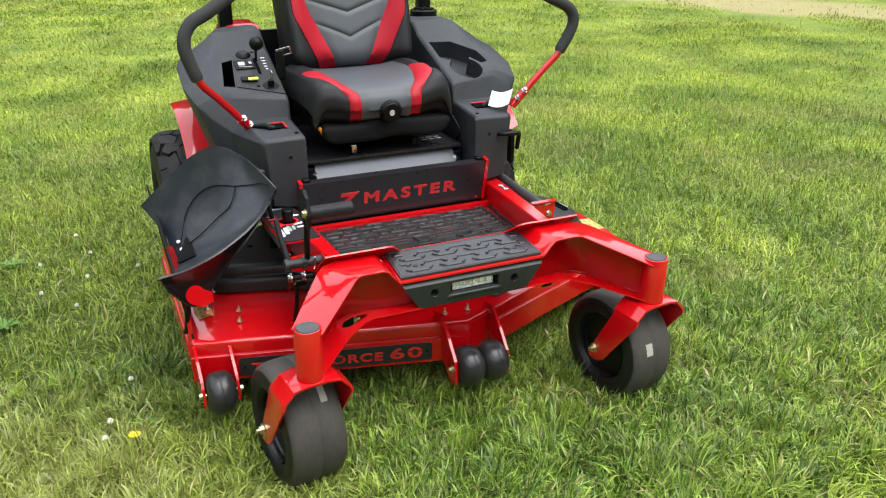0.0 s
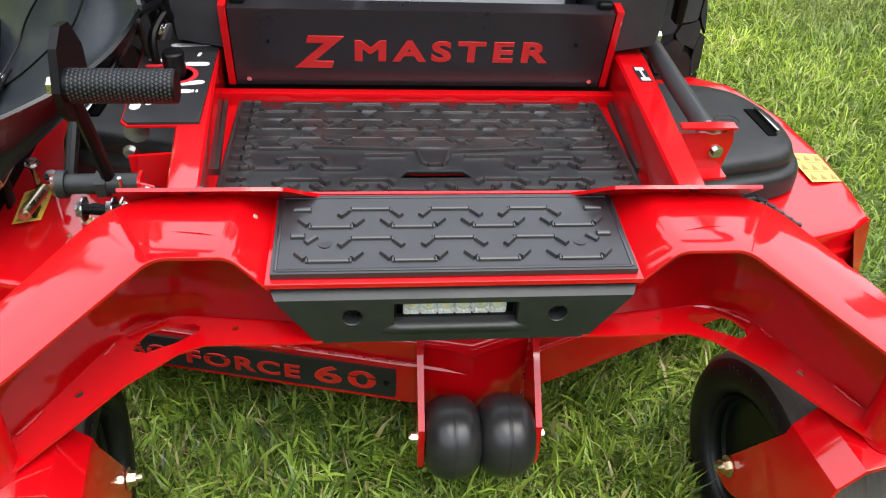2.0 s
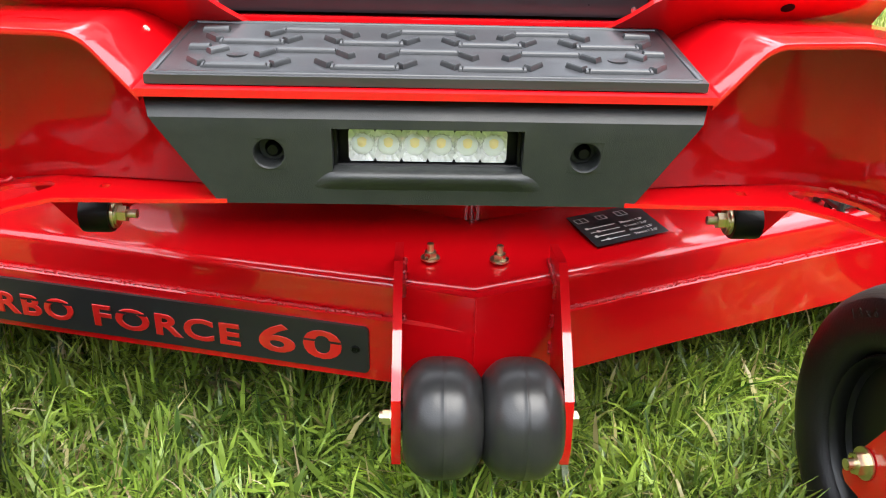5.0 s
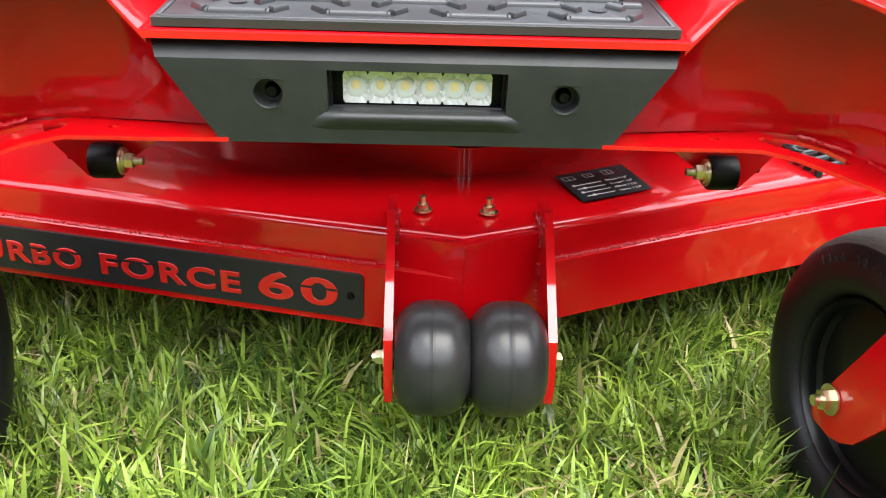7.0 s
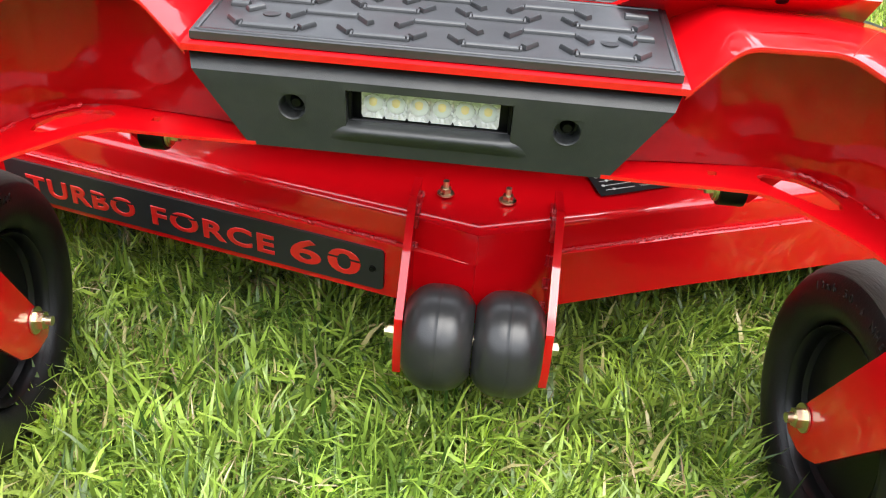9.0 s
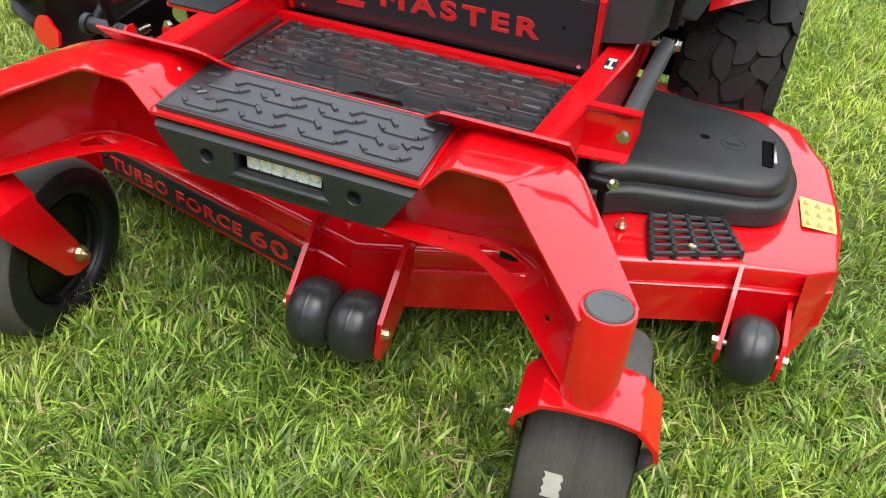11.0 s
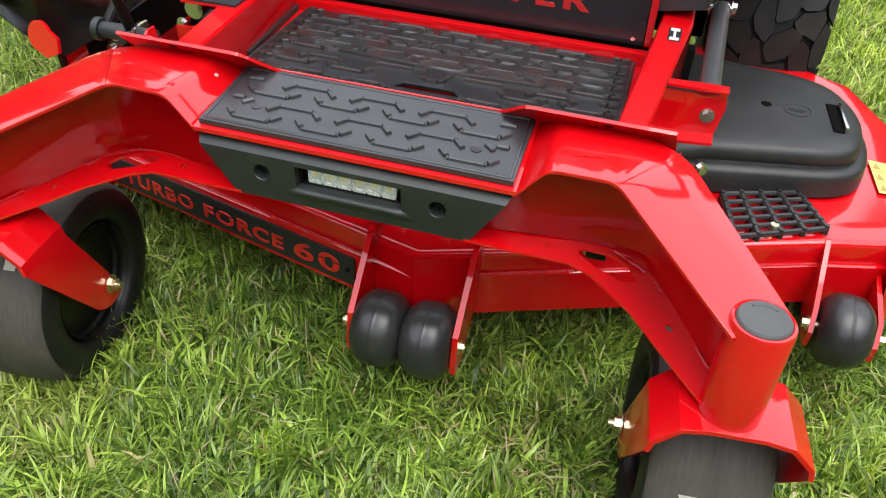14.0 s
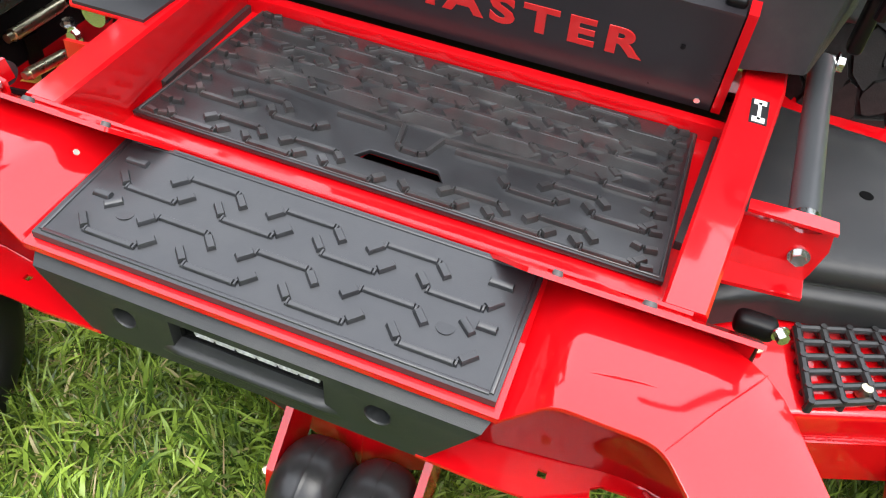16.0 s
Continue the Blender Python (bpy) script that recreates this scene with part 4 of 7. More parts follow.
def front_web():
    """The set-back upright web of the channel."""
    b = B()
    lo = [(0.165, 0.476, 0.424), (0.262, 0.490, 0.424), (0.352, 0.500, 0.418), (0.412, 0.474, 0.400), (0.505, 0.330, 0.380)]
    hi = [(0.222, 0.465, 0.503), (0.262, 0.484, 0.549), (0.350, 0.494, 0.551), (0.412, 0.462, 0.530), (0.505, 0.322, 0.494)]
    lo, hi = curve(lo, 5), curve(hi, 5)
    prism_rows = [[Vector(p).lerp(Vector(q), k) for p, q in zip(lo, hi)] for k in (0, 0.5, 1)]
    vs = [[b.verts.new(p) for p in row] for row in prism_rows]
    fs = [b.faces.new((vs[i][j], vs[i][j + 1], vs[i + 1][j + 1], vs[i + 1][j])) for i in range(2) for j in range(len(lo) - 1)]
    bmesh.ops.solidify(b, geom=fs, thickness=0.005)
    return b


def front_bottom():
    """The lower plate of the channel, with its slots cut through."""
    b = B()
    edge = [(0.160, 0.446), (0.225, 0.445), (0.262, 0.447), (0.300, 0.447), (0.330, 0.438), (0.385, 0.402), (0.430, 0.356), (0.486, 0.296),
            (0.545, 0.336), (0.480, 0.430), (0.432, 0.490), (0.375, 0.548), (0.300, 0.560), (0.160, 0.560)]
    slot = [(0.309, 0.470), (0.308, 0.478), (0.316, 0.484), (0.350, 0.489), (0.374, 0.482), (0.386, 0.466), (0.385, 0.454), (0.369, 0.447), (0.333, 0.456)]
    drain = [(0.436 + 0.0055 * math.cos(k * math.pi / 5), 0.400 + 0.0055 * math.sin(k * math.pi / 5)) for k in range(10)]
    inner = [(0.262, 0.470), (0.262, 0.478), (0.270, 0.478), (0.270, 0.470)]

    def height(px, py):
        return float(np.interp(px - 0.32 * (py - 0.42), [0.16, 0.30, 0.335, 0.405, 0.468, 0.55], [0.423, 0.4215, 0.415, 0.401, 0.388, 0.377]))

    lines = []
    for loop in (edge, slot, inner, drain):
        vs = [b.verts.new((px, py, 0)) for px, py in loop]
        lines += [b.edges.new((vs[k], vs[(k + 1) % len(vs)])) for k in range(len(vs))]
    out = bmesh.ops.triangle_fill(b, use_beauty=True, edges=lines)
    fs = [g for g in out["geom"] if isinstance(g, bmesh.types.BMFace)]
    for v in b.verts:
        v.co.z = height(v.co.x, v.co.y)
    bmesh.ops.recalc_face_normals(b, faces=fs)
    bmesh.ops.solidify(b, geom=fs, thickness=0.0036)
    return b


for side in (1, -1):
    arm = front_arm()
    if side < 0:
        me = arm.data
        b = B()
        b.from_mesh(me)
        mirrored(b)
        b.to_mesh(me)
        b.free()
    for nm, fn in (("web", front_web), ("lower_plate", front_bottom)):
        b = fn()
        if side < 0:
            mirrored(b)
        part(nm, b, RED, arm, sharp=34)
    X = side * 0.5145
    b = B()
    prof = [(0.0285, 0.372), (0.0345, 0.372), (0.0345, 0.505), (0.0330, 0.5080), (0.0300, 0.5085), (0.0285, 0.5070)]
    lathe(b, prof, 40, Matrix.Translation((X, 0.312, 0)))
    part("pivot_tube", b, RED, arm, "round red caster pivot tube")
    b = B()
    lathe(b, [(0.0, 0.505), (0.0288, 0.505), (0.0288, 0.509), (0.0270, 0.5115), (0.006, 0.5118), (0.0, 0.5118)], 36, Matrix.Translation((X, 0.312, 0)))
    part("pivot_cap", b, CAP, arm, "grey plastic end cap")
    b = B()
    tube(b, [(X + 0.020 * math.cos(a), 0.312 + 0.020 * math.sin(a), 0.5118) for a in [radians(50 + 8 * k) for k in range(11)]], 0.0014, 6)
    part("mark", b, CAP, arm)
    weld(arm, (side * 0.352, 0.496, 0.4195), (side * 0.396, 0.478, 0.4095), 0.0026)
    weld(arm, (side * 0.410, 0.471, 0.4035), (side * 0.420, 0.456, 0.4005), 0.0022)
    weld(arm, (side * 0.470, 0.378, 0.3905), (side * 0.490, 0.348, 0.3855), 0.0022)
    b = B()
    tube(b, [(side * 0.341, 0.4405, 0.5548), (side * 0.372, 0.494, 0.5528), (side * 0.406, 0.547, 0.5506)], 0.00045, 6)
    part("bend_line", b, WELD, arm, "thin dark bend line")
    # flange behind the arm, which leans forward over it and runs out over the step
    b = B()
    base, lean, face = Vector((0, 0.606, 0.522)), Vector((0, -0.057, 0.050)), Vector((0, 0.66, 0.75))
    prism(b, [base + Vector((side * px, 0, 0)) + lean * k for px, k in ((0.150, 0.0), (0.152, 0.06), (0.180, 0.53), (0.196, 0.86), (0.204, 0.96), (0.214, 1.0), (0.396, 0.99), (0.402, 0.0))], face * 0.0045)
    bevel(b, 0.001, 2)
    part("cross_flange", b, RED, arm, "red forward-leaning flange of the cross plate", sharp=25)
    b = B()
    prism(b, [(side * 0.150, 0.603, 0.445), (side * 0.402, 0.603, 0.445), (side * 0.402, 0.603, 0.524), (side * 0.150, 0.603, 0.524)], (0, 0.004, 0))
    part("cross_web", b, RED, arm)
    for px, k, r in ((0.305, 0.72, 0.0065), (0.226, 0.55, 0.005)):
        b = B()
        p0 = base + Vector((side * px, 0, 0)) + lean * k + face * 0.0045
        cyl(b, p0, p0 + face * 0.004, r, r * 0.8, seg=16)
        part("bolt_head", b, CAP, arm, "grey button bolt head")
    # thin black disc stands in for a shaded hole in the flange
    b = B()
    p0 = base + Vector((side * 0.312, 0, 0)) + lean * 0.80
    cyl(b, p0 + face * 0.001, p0 - face * 0.0006, 0.006, seg=16)
    part("plug", b, BLACK, arm, "thin black disc for the shade in a hole")
    b = B()
    cyl(b, (side * 0.333, 0.690, 0.443), (side * 0.333, 0.690, 0.4485), 0.010, seg=18)
    part("plug", b, BLACK, arm, "dark flush disc")
    if side < 0:
        # pale dot painted for the reflection of a hole in the arm
        b = B()
        d = Vector((0.71, -0.03, 0.70))
        p0 = Vector((-0.239, 0.547, 0.5365))
        cyl(b, p0 - d * 0.002, p0 + d * 0.0012, 0.0036, 0.0030, seg=14)
        part("rivet", b, OLD_STICKER, arm, "small pale dot for a hole's reflection on the plate")

# step between the arms: red shelf, tread mat and front panel
bm = B()
prism(bm, [(-0.222, 0.447, 0.505), (0.222, 0.447, 0.505), (0.218, 0.602, 0.523), (-0.218, 0.602, 0.523)], (0, 0, 0.006))
bevel(bm, 0.002)
step = part("front_step", bm, RED, mower, "red steel step between the front arms")
bm = B()
prism(bm, [(-0.215, 0.596, 0.5325), (0.215, 0.596, 0.5325), (0.215, 0.606, 0.527), (-0.215, 0.606, 0.527)], (0, 0, 0.004))
prism(bm, [(-0.345, 0.606, 0.530), (0.345, 0.606, 0.530), (0.345, 0.622, 0.445), (-0.345, 0.622, 0.445)], (0, 0.004, 0.001))
bevel(bm, 0.0015)
part("cross_plate", bm, RED, step, "red cross plate")


def tread_z(y):
    return 0.513 + (y - 0.455) * 0.115


def rib(bm, a, b, r, h, z, taper=0.62):
    """A raised bar with sloping sides and ends on a mat."""
    a, b = Vector((*a, 0)), Vector((*b, 0))
    d = (b - a).normalized()
    s = Vector((-d.y, d.x, 0))
    e = d * r * (1 - taper) * 0.8
    lo = [a - s * r, b - s * r, b + s * r, a + s * r]
    hi = [a + e - s * r * taper, b - e - s * r * taper, b - e + s * r * taper, a + e + s * r * taper]
    L = [bm.verts.new((p.x, p.y, z(p.y))) for p in lo]
    M = [bm.verts.new((*(p.lerp(q, 0.42)).xy, z(p.y) + h * 0.74)) for p, q in zip(lo, hi)]
    H = [bm.verts.new((p.x, p.y, z(p.y) + h)) for p in hi]
    bm.faces.new(H)
    for i in range(4):
        j = (i + 1) % 4
        bm.faces.new((L[i], L[j], M[j], M[i]))
        bm.faces.new((M[i], M[j], H[j], H[i]))


def lug(bm, x, y, way, z, half=0.024, tip=0.015, r=0.0032, h=0.0040):
    """One tread mark: a narrow bar, a knuckle at each end and a thicker tip bent off behind a fine notch."""
    rib(bm, (x - half, y), (x + half, y), r, h * 0.85, z)
    for sg in (-1, 1):
        k = (x + sg * (half + 0.0014), y + way * 0.0012)
        rib(bm, (k[0] - 0.0016, k[1]), (k[0] + 0.0016, k[1]), r * 1.25, h * 0.7, z, 0.75)
        a = (x + sg * (half + tip * 0.20), y + way * tip * 0.16)
        c = (x + sg * (half + tip * 0.95), y + way * tip * 0.97)
        rib(bm, a, c, r * 1.30, h * 1.1, z, 0.68)


bm = B()
y0, y1 = 0.455, 0.594
prism(bm, [(-0.216, y0, tread_z(y0)), (0.216, y0, tread_z(y0)), (0.214, y1, tread_z(y1)), (-0.214, y1, tread_z(y1))], (0, 0, 0.007))
bevel(bm, 0.003, 2)
mat1 = part("tread_mat", bm, MAT, step, "black rubber tread mat with raised ribs")


def tz(y):
    return tread_z(y) + 0.0068


bm = B()
for a, b in (((-0.209, 0.4605), (0.209, 0.4605)), ((-0.207, 0.589), (0.207, 0.589)), ((-0.2105, 0.460), (-0.208, 0.590)), ((0.2105, 0.460), (0.208, 0.590))):
    rib(bm, a, b, 0.0022, 0.0016, tz)
for k in range(4):
    x = -0.150 + 0.100 * k
    lug(bm, x, 0.4745, 1, tz)
    lug(bm, x + 0.002, 0.5330, 1, tz)
for k in range(3):
    x = -0.100 + 0.100 * k
    lug(bm, x, 0.5130, -1, tz)
    lug(bm, x, 0.5660, -1, tz)
for sg in (1, -1):
    rib(bm, (sg * 0.165, 0.5165), (sg * 0.178, 0.505), 0.0040, 0.0042, tz)
    rib(bm, (sg * 0.178, 0.5165), (sg * 0.196, 0.5165), 0.0040, 0.0042, tz)
    rib(bm, (sg * 0.172, 0.5640), (sg * 0.195, 0.5640), 0.0040, 0.0042, tz)
part("ribs", bm, MAT, mat1, sharp=50)
for sg in (1, -1):
    bm = B()
    cyl(bm, (sg * 0.155, 0.505, tz(0.505) - 0.002), (sg * 0.155, 0.505, tz(0.505) + 0.0006), 0.0085, seg=24)
    part("dimple", bm, MAT, mat1)

# dark front panel with the light bar and two round recesses, all in one moulding
PY = 0.440


bm = B()
xs = [-1.0, -0.1375, -0.1095, -0.088, -0.0745, 0.0745, 0.088, 0.1095, 0.1375, 1.0]
zs = [0.4195, 0.426, 0.4375, 0.447, 0.4495, 0.4750, 0.4785, 0.4835, 0.491, 0.504]


def half_at(z):
    return 0.166 + (0.2205 - 0.166) * (z - 0.4195) / 0.0845


def front_y(z):
    v = (z - 0.4195) / 0.0845
    return PY + 0.007 * (1 - v) + 0.022 * max(0, v - 0.84) / 0.16


grid = []
for z in zs:
    row = []
    for k, x in enumerate(xs):
        xx = x if abs(x) < 1 else math.copysign(half_at(z), x)
        row.append(bm.verts.new((xx, front_y(z), z)))
    grid.append(row)
for j in range(len(zs) - 1):
    for i in range(len(xs) - 1):
        lamp = 0.447 < (zs[j] + zs[j + 1]) / 2 < 0.483 and abs(xs[i] + xs[i + 1]) < 0.02
        ring = 0.4495 < (zs[j] + zs[j + 1]) / 2 < 0.475 and 0.11 < abs(xs[i] + xs[i + 1]) / 2 < 0.136 and abs(xs[i]) < 1 and abs(xs[i + 1]) < 1
        if ring:
            corner = [grid[j][i], grid[j][i + 1], grid[j + 1][i + 1], grid[j + 1][i]]
            mid = sum((v.co for v in corner), Vector()) / 4
            n = 28
            rim, cup, low = ([bm.verts.new((mid.x + r * math.cos(2 * math.pi * k / n), front_y(mid.z) + d, mid.z + r * math.sin(2 * math.pi * k / n))) for k in range(n)]
                             for r, d in ((0.0124, 0.0), (0.0115, 0.0015), (0.0105, 0.018)))
            which = [{(0, 0): 0, (1, 0): 1, (1, 1): 2, (0, 1): 3}[(int(math.cos(2 * math.pi * (k + 0.5) / n) > 0), int(math.sin(2 * math.pi * (k + 0.5) / n) > 0))] for k in range(n)]
            for k in range(n):
                k2 = (k + 1) % n
                bm.faces.new((rim[k], rim[k2], corner[which[k]]))
                if which[k] != which[k2]:
                    bm.faces.new((rim[k2], corner[which[k2]], corner[which[k]]))
                bm.faces.new((rim[k], cup[k], cup[k2], rim[k2]))
                bm.faces.new((cup[k], low[k], low[k2], cup[k2]))
            bm.faces.new(low)
            continue
        if lamp:
            continue
        bm.faces.new((grid[j][i], grid[j][i + 1], grid[j + 1][i + 1], grid[j + 1][i]))
# the sides and back
edge = [grid[0][i] for i in range(len(xs))] + [grid[j][-1] for j in range(1, len(zs))] + [grid[-1][i] for i in range(len(xs) - 2, -1, -1)] + [grid[j][0] for j in range(len(zs) - 2, 0, -1)]
back = [bm.verts.new((v.co.x * 0.985, 0.500, v.co.z)) for v in edge]
for i in range(len(edge)):
    j = (i + 1) % len(edge)
    bm.faces.new((edge[i], back[i], back[j], edge[j]))
# walls of the lamp's pocket
hole = [grid[3][4], grid[3][5]] + [grid[j][5] for j in range(4, 8)] + [grid[7][4]] + [grid[j][4] for j in range(6, 3, -1)]
deep = [bm.verts.new(v.co + Vector((0, 0.034, 0))) for v in hole]
for i in range(len(hole)):
    j = (i + 1) % len(hole)
    bm.faces.new((hole[i], hole[j], deep[j], deep[i]))
bm.faces.new(deep)
panel = part("front_panel", bm, PANEL, mower, "dark grey moulded front panel", sharp=18)
bm = B()
rows = []
for off, z, half in ((0.016, 0.4500, 0.0742), (0.004, 0.4492, 0.0742), (-0.0020, 0.4478, 0.078), (-0.0048, 0.4455, 0.082), (-0.0052, 0.4430, 0.086), (-0.0040, 0.4395, 0.090), (-0.0018, 0.4355, 0.094), (0.0008, 0.4310, 0.098)):
    row = []
    for k in range(25):
        u = k / 12 - 1
        fall = min(1.0, max(0.0, (1 - abs(u)) / 0.16))
        fall = fall * fall * (3 - 2 * fall)
        row.append(bm.verts.new((half * u, front_y(z) + (off if off > 0 else 0.0008 + (off - 0.0008) * fall), z)))
    rows.append(row)
for lower, upper in zip(rows, rows[1:]):
    for k in range(24):
        bm.faces.new((lower[k], lower[k + 1], upper[k + 1], upper[k]))
part("light_shelf", bm, PANEL, panel, sharp=60)
for sg in (1, -1):
    bm = B()
    m = facing((sg * 0.1235 + 0.001, PY + 0.0205, 0.4615), (1, 0, 0), (0, 0, 1))
    lathe(bm, [(0.0, 0.0060), (0.0040, 0.0058), (0.0062, 0.0030), (0.0070, 0.0), (0.0, 0.0)], 20, m)
    part("fastener", bm, BLACK, panel, "black push fastener")
# light bar
bm = B()
box(bm, (0, PY + 0.028, 0.4655), (0.147, 0.006, 0.035))
bevel(bm, 0.001)
bar = part("light_bar", bm, BLACK, panel, "unlit row of six white LED lamps")
bm = B()
box(bm, (0, PY + 0.0275, 0.4655), (0.134, 0.003, 0.0270))
part("reflector", bm, LED_BACK, bar, "pale reflector")
for k in range(6):
    x = -0.0525 + 0.021 * k
    bm = B()
    centre = Vector((x, 0, 0.4655))
    loops = []
    square = []
    for i in range(32):
        c, q = math.cos(i * math.pi / 16), math.sin(i * math.pi / 16)
        reach = min(0.0105 / max(abs(c), 1e-6), 0.0135 / max(abs(q), 1e-6))
        square.append(bm.verts.new(centre + Vector((reach * c, PY + 0.0193, reach * q))))
    loops.append(square)
    for r, y in ((0.0102, 0.0198), (0.0078, 0.0225), (0.0045, 0.0250), (0.0018, 0.0258)):
        loops.append([bm.verts.new(centre + Vector((r * math.cos(i * math.pi / 16), PY + y + (0.0011 * r / 0.0105 if i % 2 else 0), r * math.sin(i * math.pi / 16)))) for i in range(32)])
    for near, far in zip(loops, loops[1:]):
        for i in range(32):
            bm.faces.new((near[i], near[(i + 1) % 32], far[(i + 1) % 32], far[i]))
    bm.faces.new(loops[-1])
    part("lens", bm, LED_BACK, bar, "silvery fluted lamp cup", sharp=5)
    bm = B()
    lathe(bm, [(0.0045, 0.0068), (0.0078, 0.0054), (0.0096, 0.0026), (0.0101, 0.0), (0.0040, 0.0)], 28, facing((x, PY + 0.0262, 0.4650), (1, 0, 0), (0, 0, 1)))
    part("dome", bm, LENS, bar, "milky white lamp dome")
    bm = B()
    lathe(bm, [(0.0, 0.0078), (0.0026, 0.0074), (0.0046, 0.0062), (0.0050, 0.0), (0.0, 0.0)], 18, facing((x, PY + 0.0262, 0.4670), (1, 0, 0), (0, 0, 1)))
    part("chip", bm, LED_CHIP, bar, "pale yellow LED chip")
bm = B()
for a, b in (((-0.0735, 0.4485), (0.0735, 0.4485)), ((0.0735, 0.4485), (0.0735, 0.4825)), ((0.0735, 0.4825), (-0.0735, 0.4825)), ((-0.0735, 0.4825), (-0.0735, 0.4485))):
    tube(bm, [(a[0], PY + 0.018, a[1]), (b[0], PY + 0.018, b[1])], 0.0026, 8)
part("bezel", bm, BLACK, bar)

# unseen plate, added so the deck mirrors a dark underside
bm = B()
box(bm, (0, 0.552, 0.4245), (0.315, 0.096, 0.005))
part("panel_base", bm, BLACK, panel, "unseen black plate under the step, added to darken the deck")

# rubber bump stops and hanging brackets behind the panel
for sg in (1, -1):
    b = B()
    prism(b, [(sg * 0.284, 0.618, 0.425), (sg * 0.410, 0.618, 0.425), (sg * 0.395, 0.618, 0.361), (sg * 0.358, 0.618, 0.318), (sg * 0.338, 0.618, 0.318), (sg * 0.282, 0.618, 0.358)], (0, 0.006, 0))
    part("stop_bracket", b, RED, step, "red hanging bracket")
    b = B()
    cyl(b, (sg * 0.313, 0.600, 0.343), (sg * 0.343, 0.600, 0.343), 0.0190, seg=28)
    bevel(b, 0.003, 2)
    part("bump_stop", b, BLACK, step, "black rubber bump stop")
    b = B()
    cyl(b, (sg * 0.3135, 0.600, 0.343), (sg * 0.3100, 0.600, 0.343), 0.0150, seg=24)
    hexbolt(b, (sg * 0.310, 0.600, 0.343), (-sg, 0, 0), 0.0085, 0.008, True, 0.010)
    part("bolt", b, ZINC, step, "zinc nut and stud")


# ---- caster forks and wheels ----
def caster(side, swivel, shift):
    """Fork and smooth tyre of one front wheel, turned about its pivot."""
    piv = Vector((side * 0.5145, 0.312, 0))
    m = Matrix.Translation(piv + Vector((shift, 0, 0))) @ Matrix.Rotation(radians(swivel), 4, "Z")
    trail = 0.130
    b = B()
    # bent strap: down one side, over the tyre, down the other
    hw, th = 0.0945, 0.007
    outline = [(-hw, 0.130), (-hw, 0.136), (-hw, 0.148), (-hw, 0.320), (-hw + 0.004, 0.337), (-hw + 0.032, 0.366), (-0.03, 0.372), (0.03, 0.372), (hw - 0.032, 0.366), (hw - 0.004, 0.337), (hw, 0.320), (hw, 0.148), (hw, 0.136), (hw, 0.130)]

    def depth(z):
        """How far forward and back the strap reaches at a height."""
        if z > 0.3:
            return -0.038, 0.062
        k = (0.3 - z) / 0.16
        round_off = {0.130: 0.020, 0.136: 0.008}.get(z, 0.0)
        return -0.038 + 0.130 * k + round_off, 0.062 + 0.100 * k - round_off

    rows = [[Vector((px, depth(pz)[0] * (1 - t) + depth(pz)[1] * t, pz)) for t in (0, 0.5, 1)] for px, pz in outline]
    vs = [[b.verts.new(p) for p in row] for row in rows]
    fs = [b.faces.new((vs[i][j], vs[i + 1][j], vs[i + 1][j + 1], vs[i][j + 1])) for i in range(len(rows) - 1) for j in range(2)]
    bmesh.ops.recalc_face_normals(b, faces=fs)
    bmesh.ops.solidify(b, geom=fs, thickness=th)
    bevel(b, 0.0015, 2, 40)
    fork = part("caster_fork", b, RED, mower, "glossy red bent steel caster fork", m, sharp=22)
    b = B()
    cyl(b, (0, 0, 0.36), (0, 0, 0.376), 0.024, seg=28)
    part("pivot_pin", b, BLACK, fork)
    for sg in (1, -1):
        b = B()
        hexbolt(b, (sg * (hw + 0.001), trail, 0.169), (sg, 0, 0), 0.011, 0.009, True, 0.008)
        part("axle_bolt", b, ZINC, fork, "zinc axle nut")
    b = B()
    R, w = 0.166, 0.0805
    prof = [(0.098, -0.040), (0.099, -0.062), (0.102, -0.072), (0.109, -0.078), (0.120, -w), (0.136, -w + 0.001), (0.150, -0.0745), (0.1585, -0.065), (0.1635, -0.050), (0.1655, -0.030), (0.1662, -0.0022), (0.1650, -0.0010), (0.1650, 0.0010), (0.1662, 0.0022),
            (0.1655, 0.030), (0.1635, 0.050), (0.1585, 0.065), (0.150, 0.0745), (0.136, w - 0.001), (0.120, w), (0.109, 0.078), (0.102, 0.072), (0.099, 0.062), (0.098, 0.040)]
    prof = [(r * 1.03, h) for r, h in prof]
    lathe(b, prof, 72, Matrix.Translation((0, trail, 0.169)) @ Matrix.Rotation(radians(90), 4, "Y"))
    wheel = part("caster_wheel", b, CASTER, mower, "smooth worn black rubber caster tyre", m, sharp=50)
    wheel.data.materials.append(SIDEWALL)
    for poly in wheel.data.polygons:
        poly.material_index = int(abs(poly.center.x) > 0.0755 or math.hypot(poly.center.y - trail, poly.center.z - 0.169) < 0.140)
    b = B()
    for sg in (1, -1):
        lathe(b, [(0.100, sg * 0.045), (0.1005, sg * 0.066), (0.0985, sg * 0.069), (0.0960, sg * 0.066), (0.0945, sg * 0.056), (0.0955, sg * 0.052), (0.0930, sg * 0.046), (0.0940, sg * 0.042), (0.090, sg * 0.016), (0.034, sg * 0.010), (0.026, sg * 0.050), (0.012, sg * 0.054), (0.010, 0)], 40,
              Matrix.Translation((0, trail, 0.169)) @ Matrix.Rotation(radians(90), 4, "Y"))
    part("rim", b, RIM, wheel, "black steel rim")
    # paper sticker left on the tread
    b = B()
    turn = radians(18 if side > 0 else 50)
    h0, h1 = (-0.036, -0.012) if side > 0 else (0.021, 0.039)
    rows = []
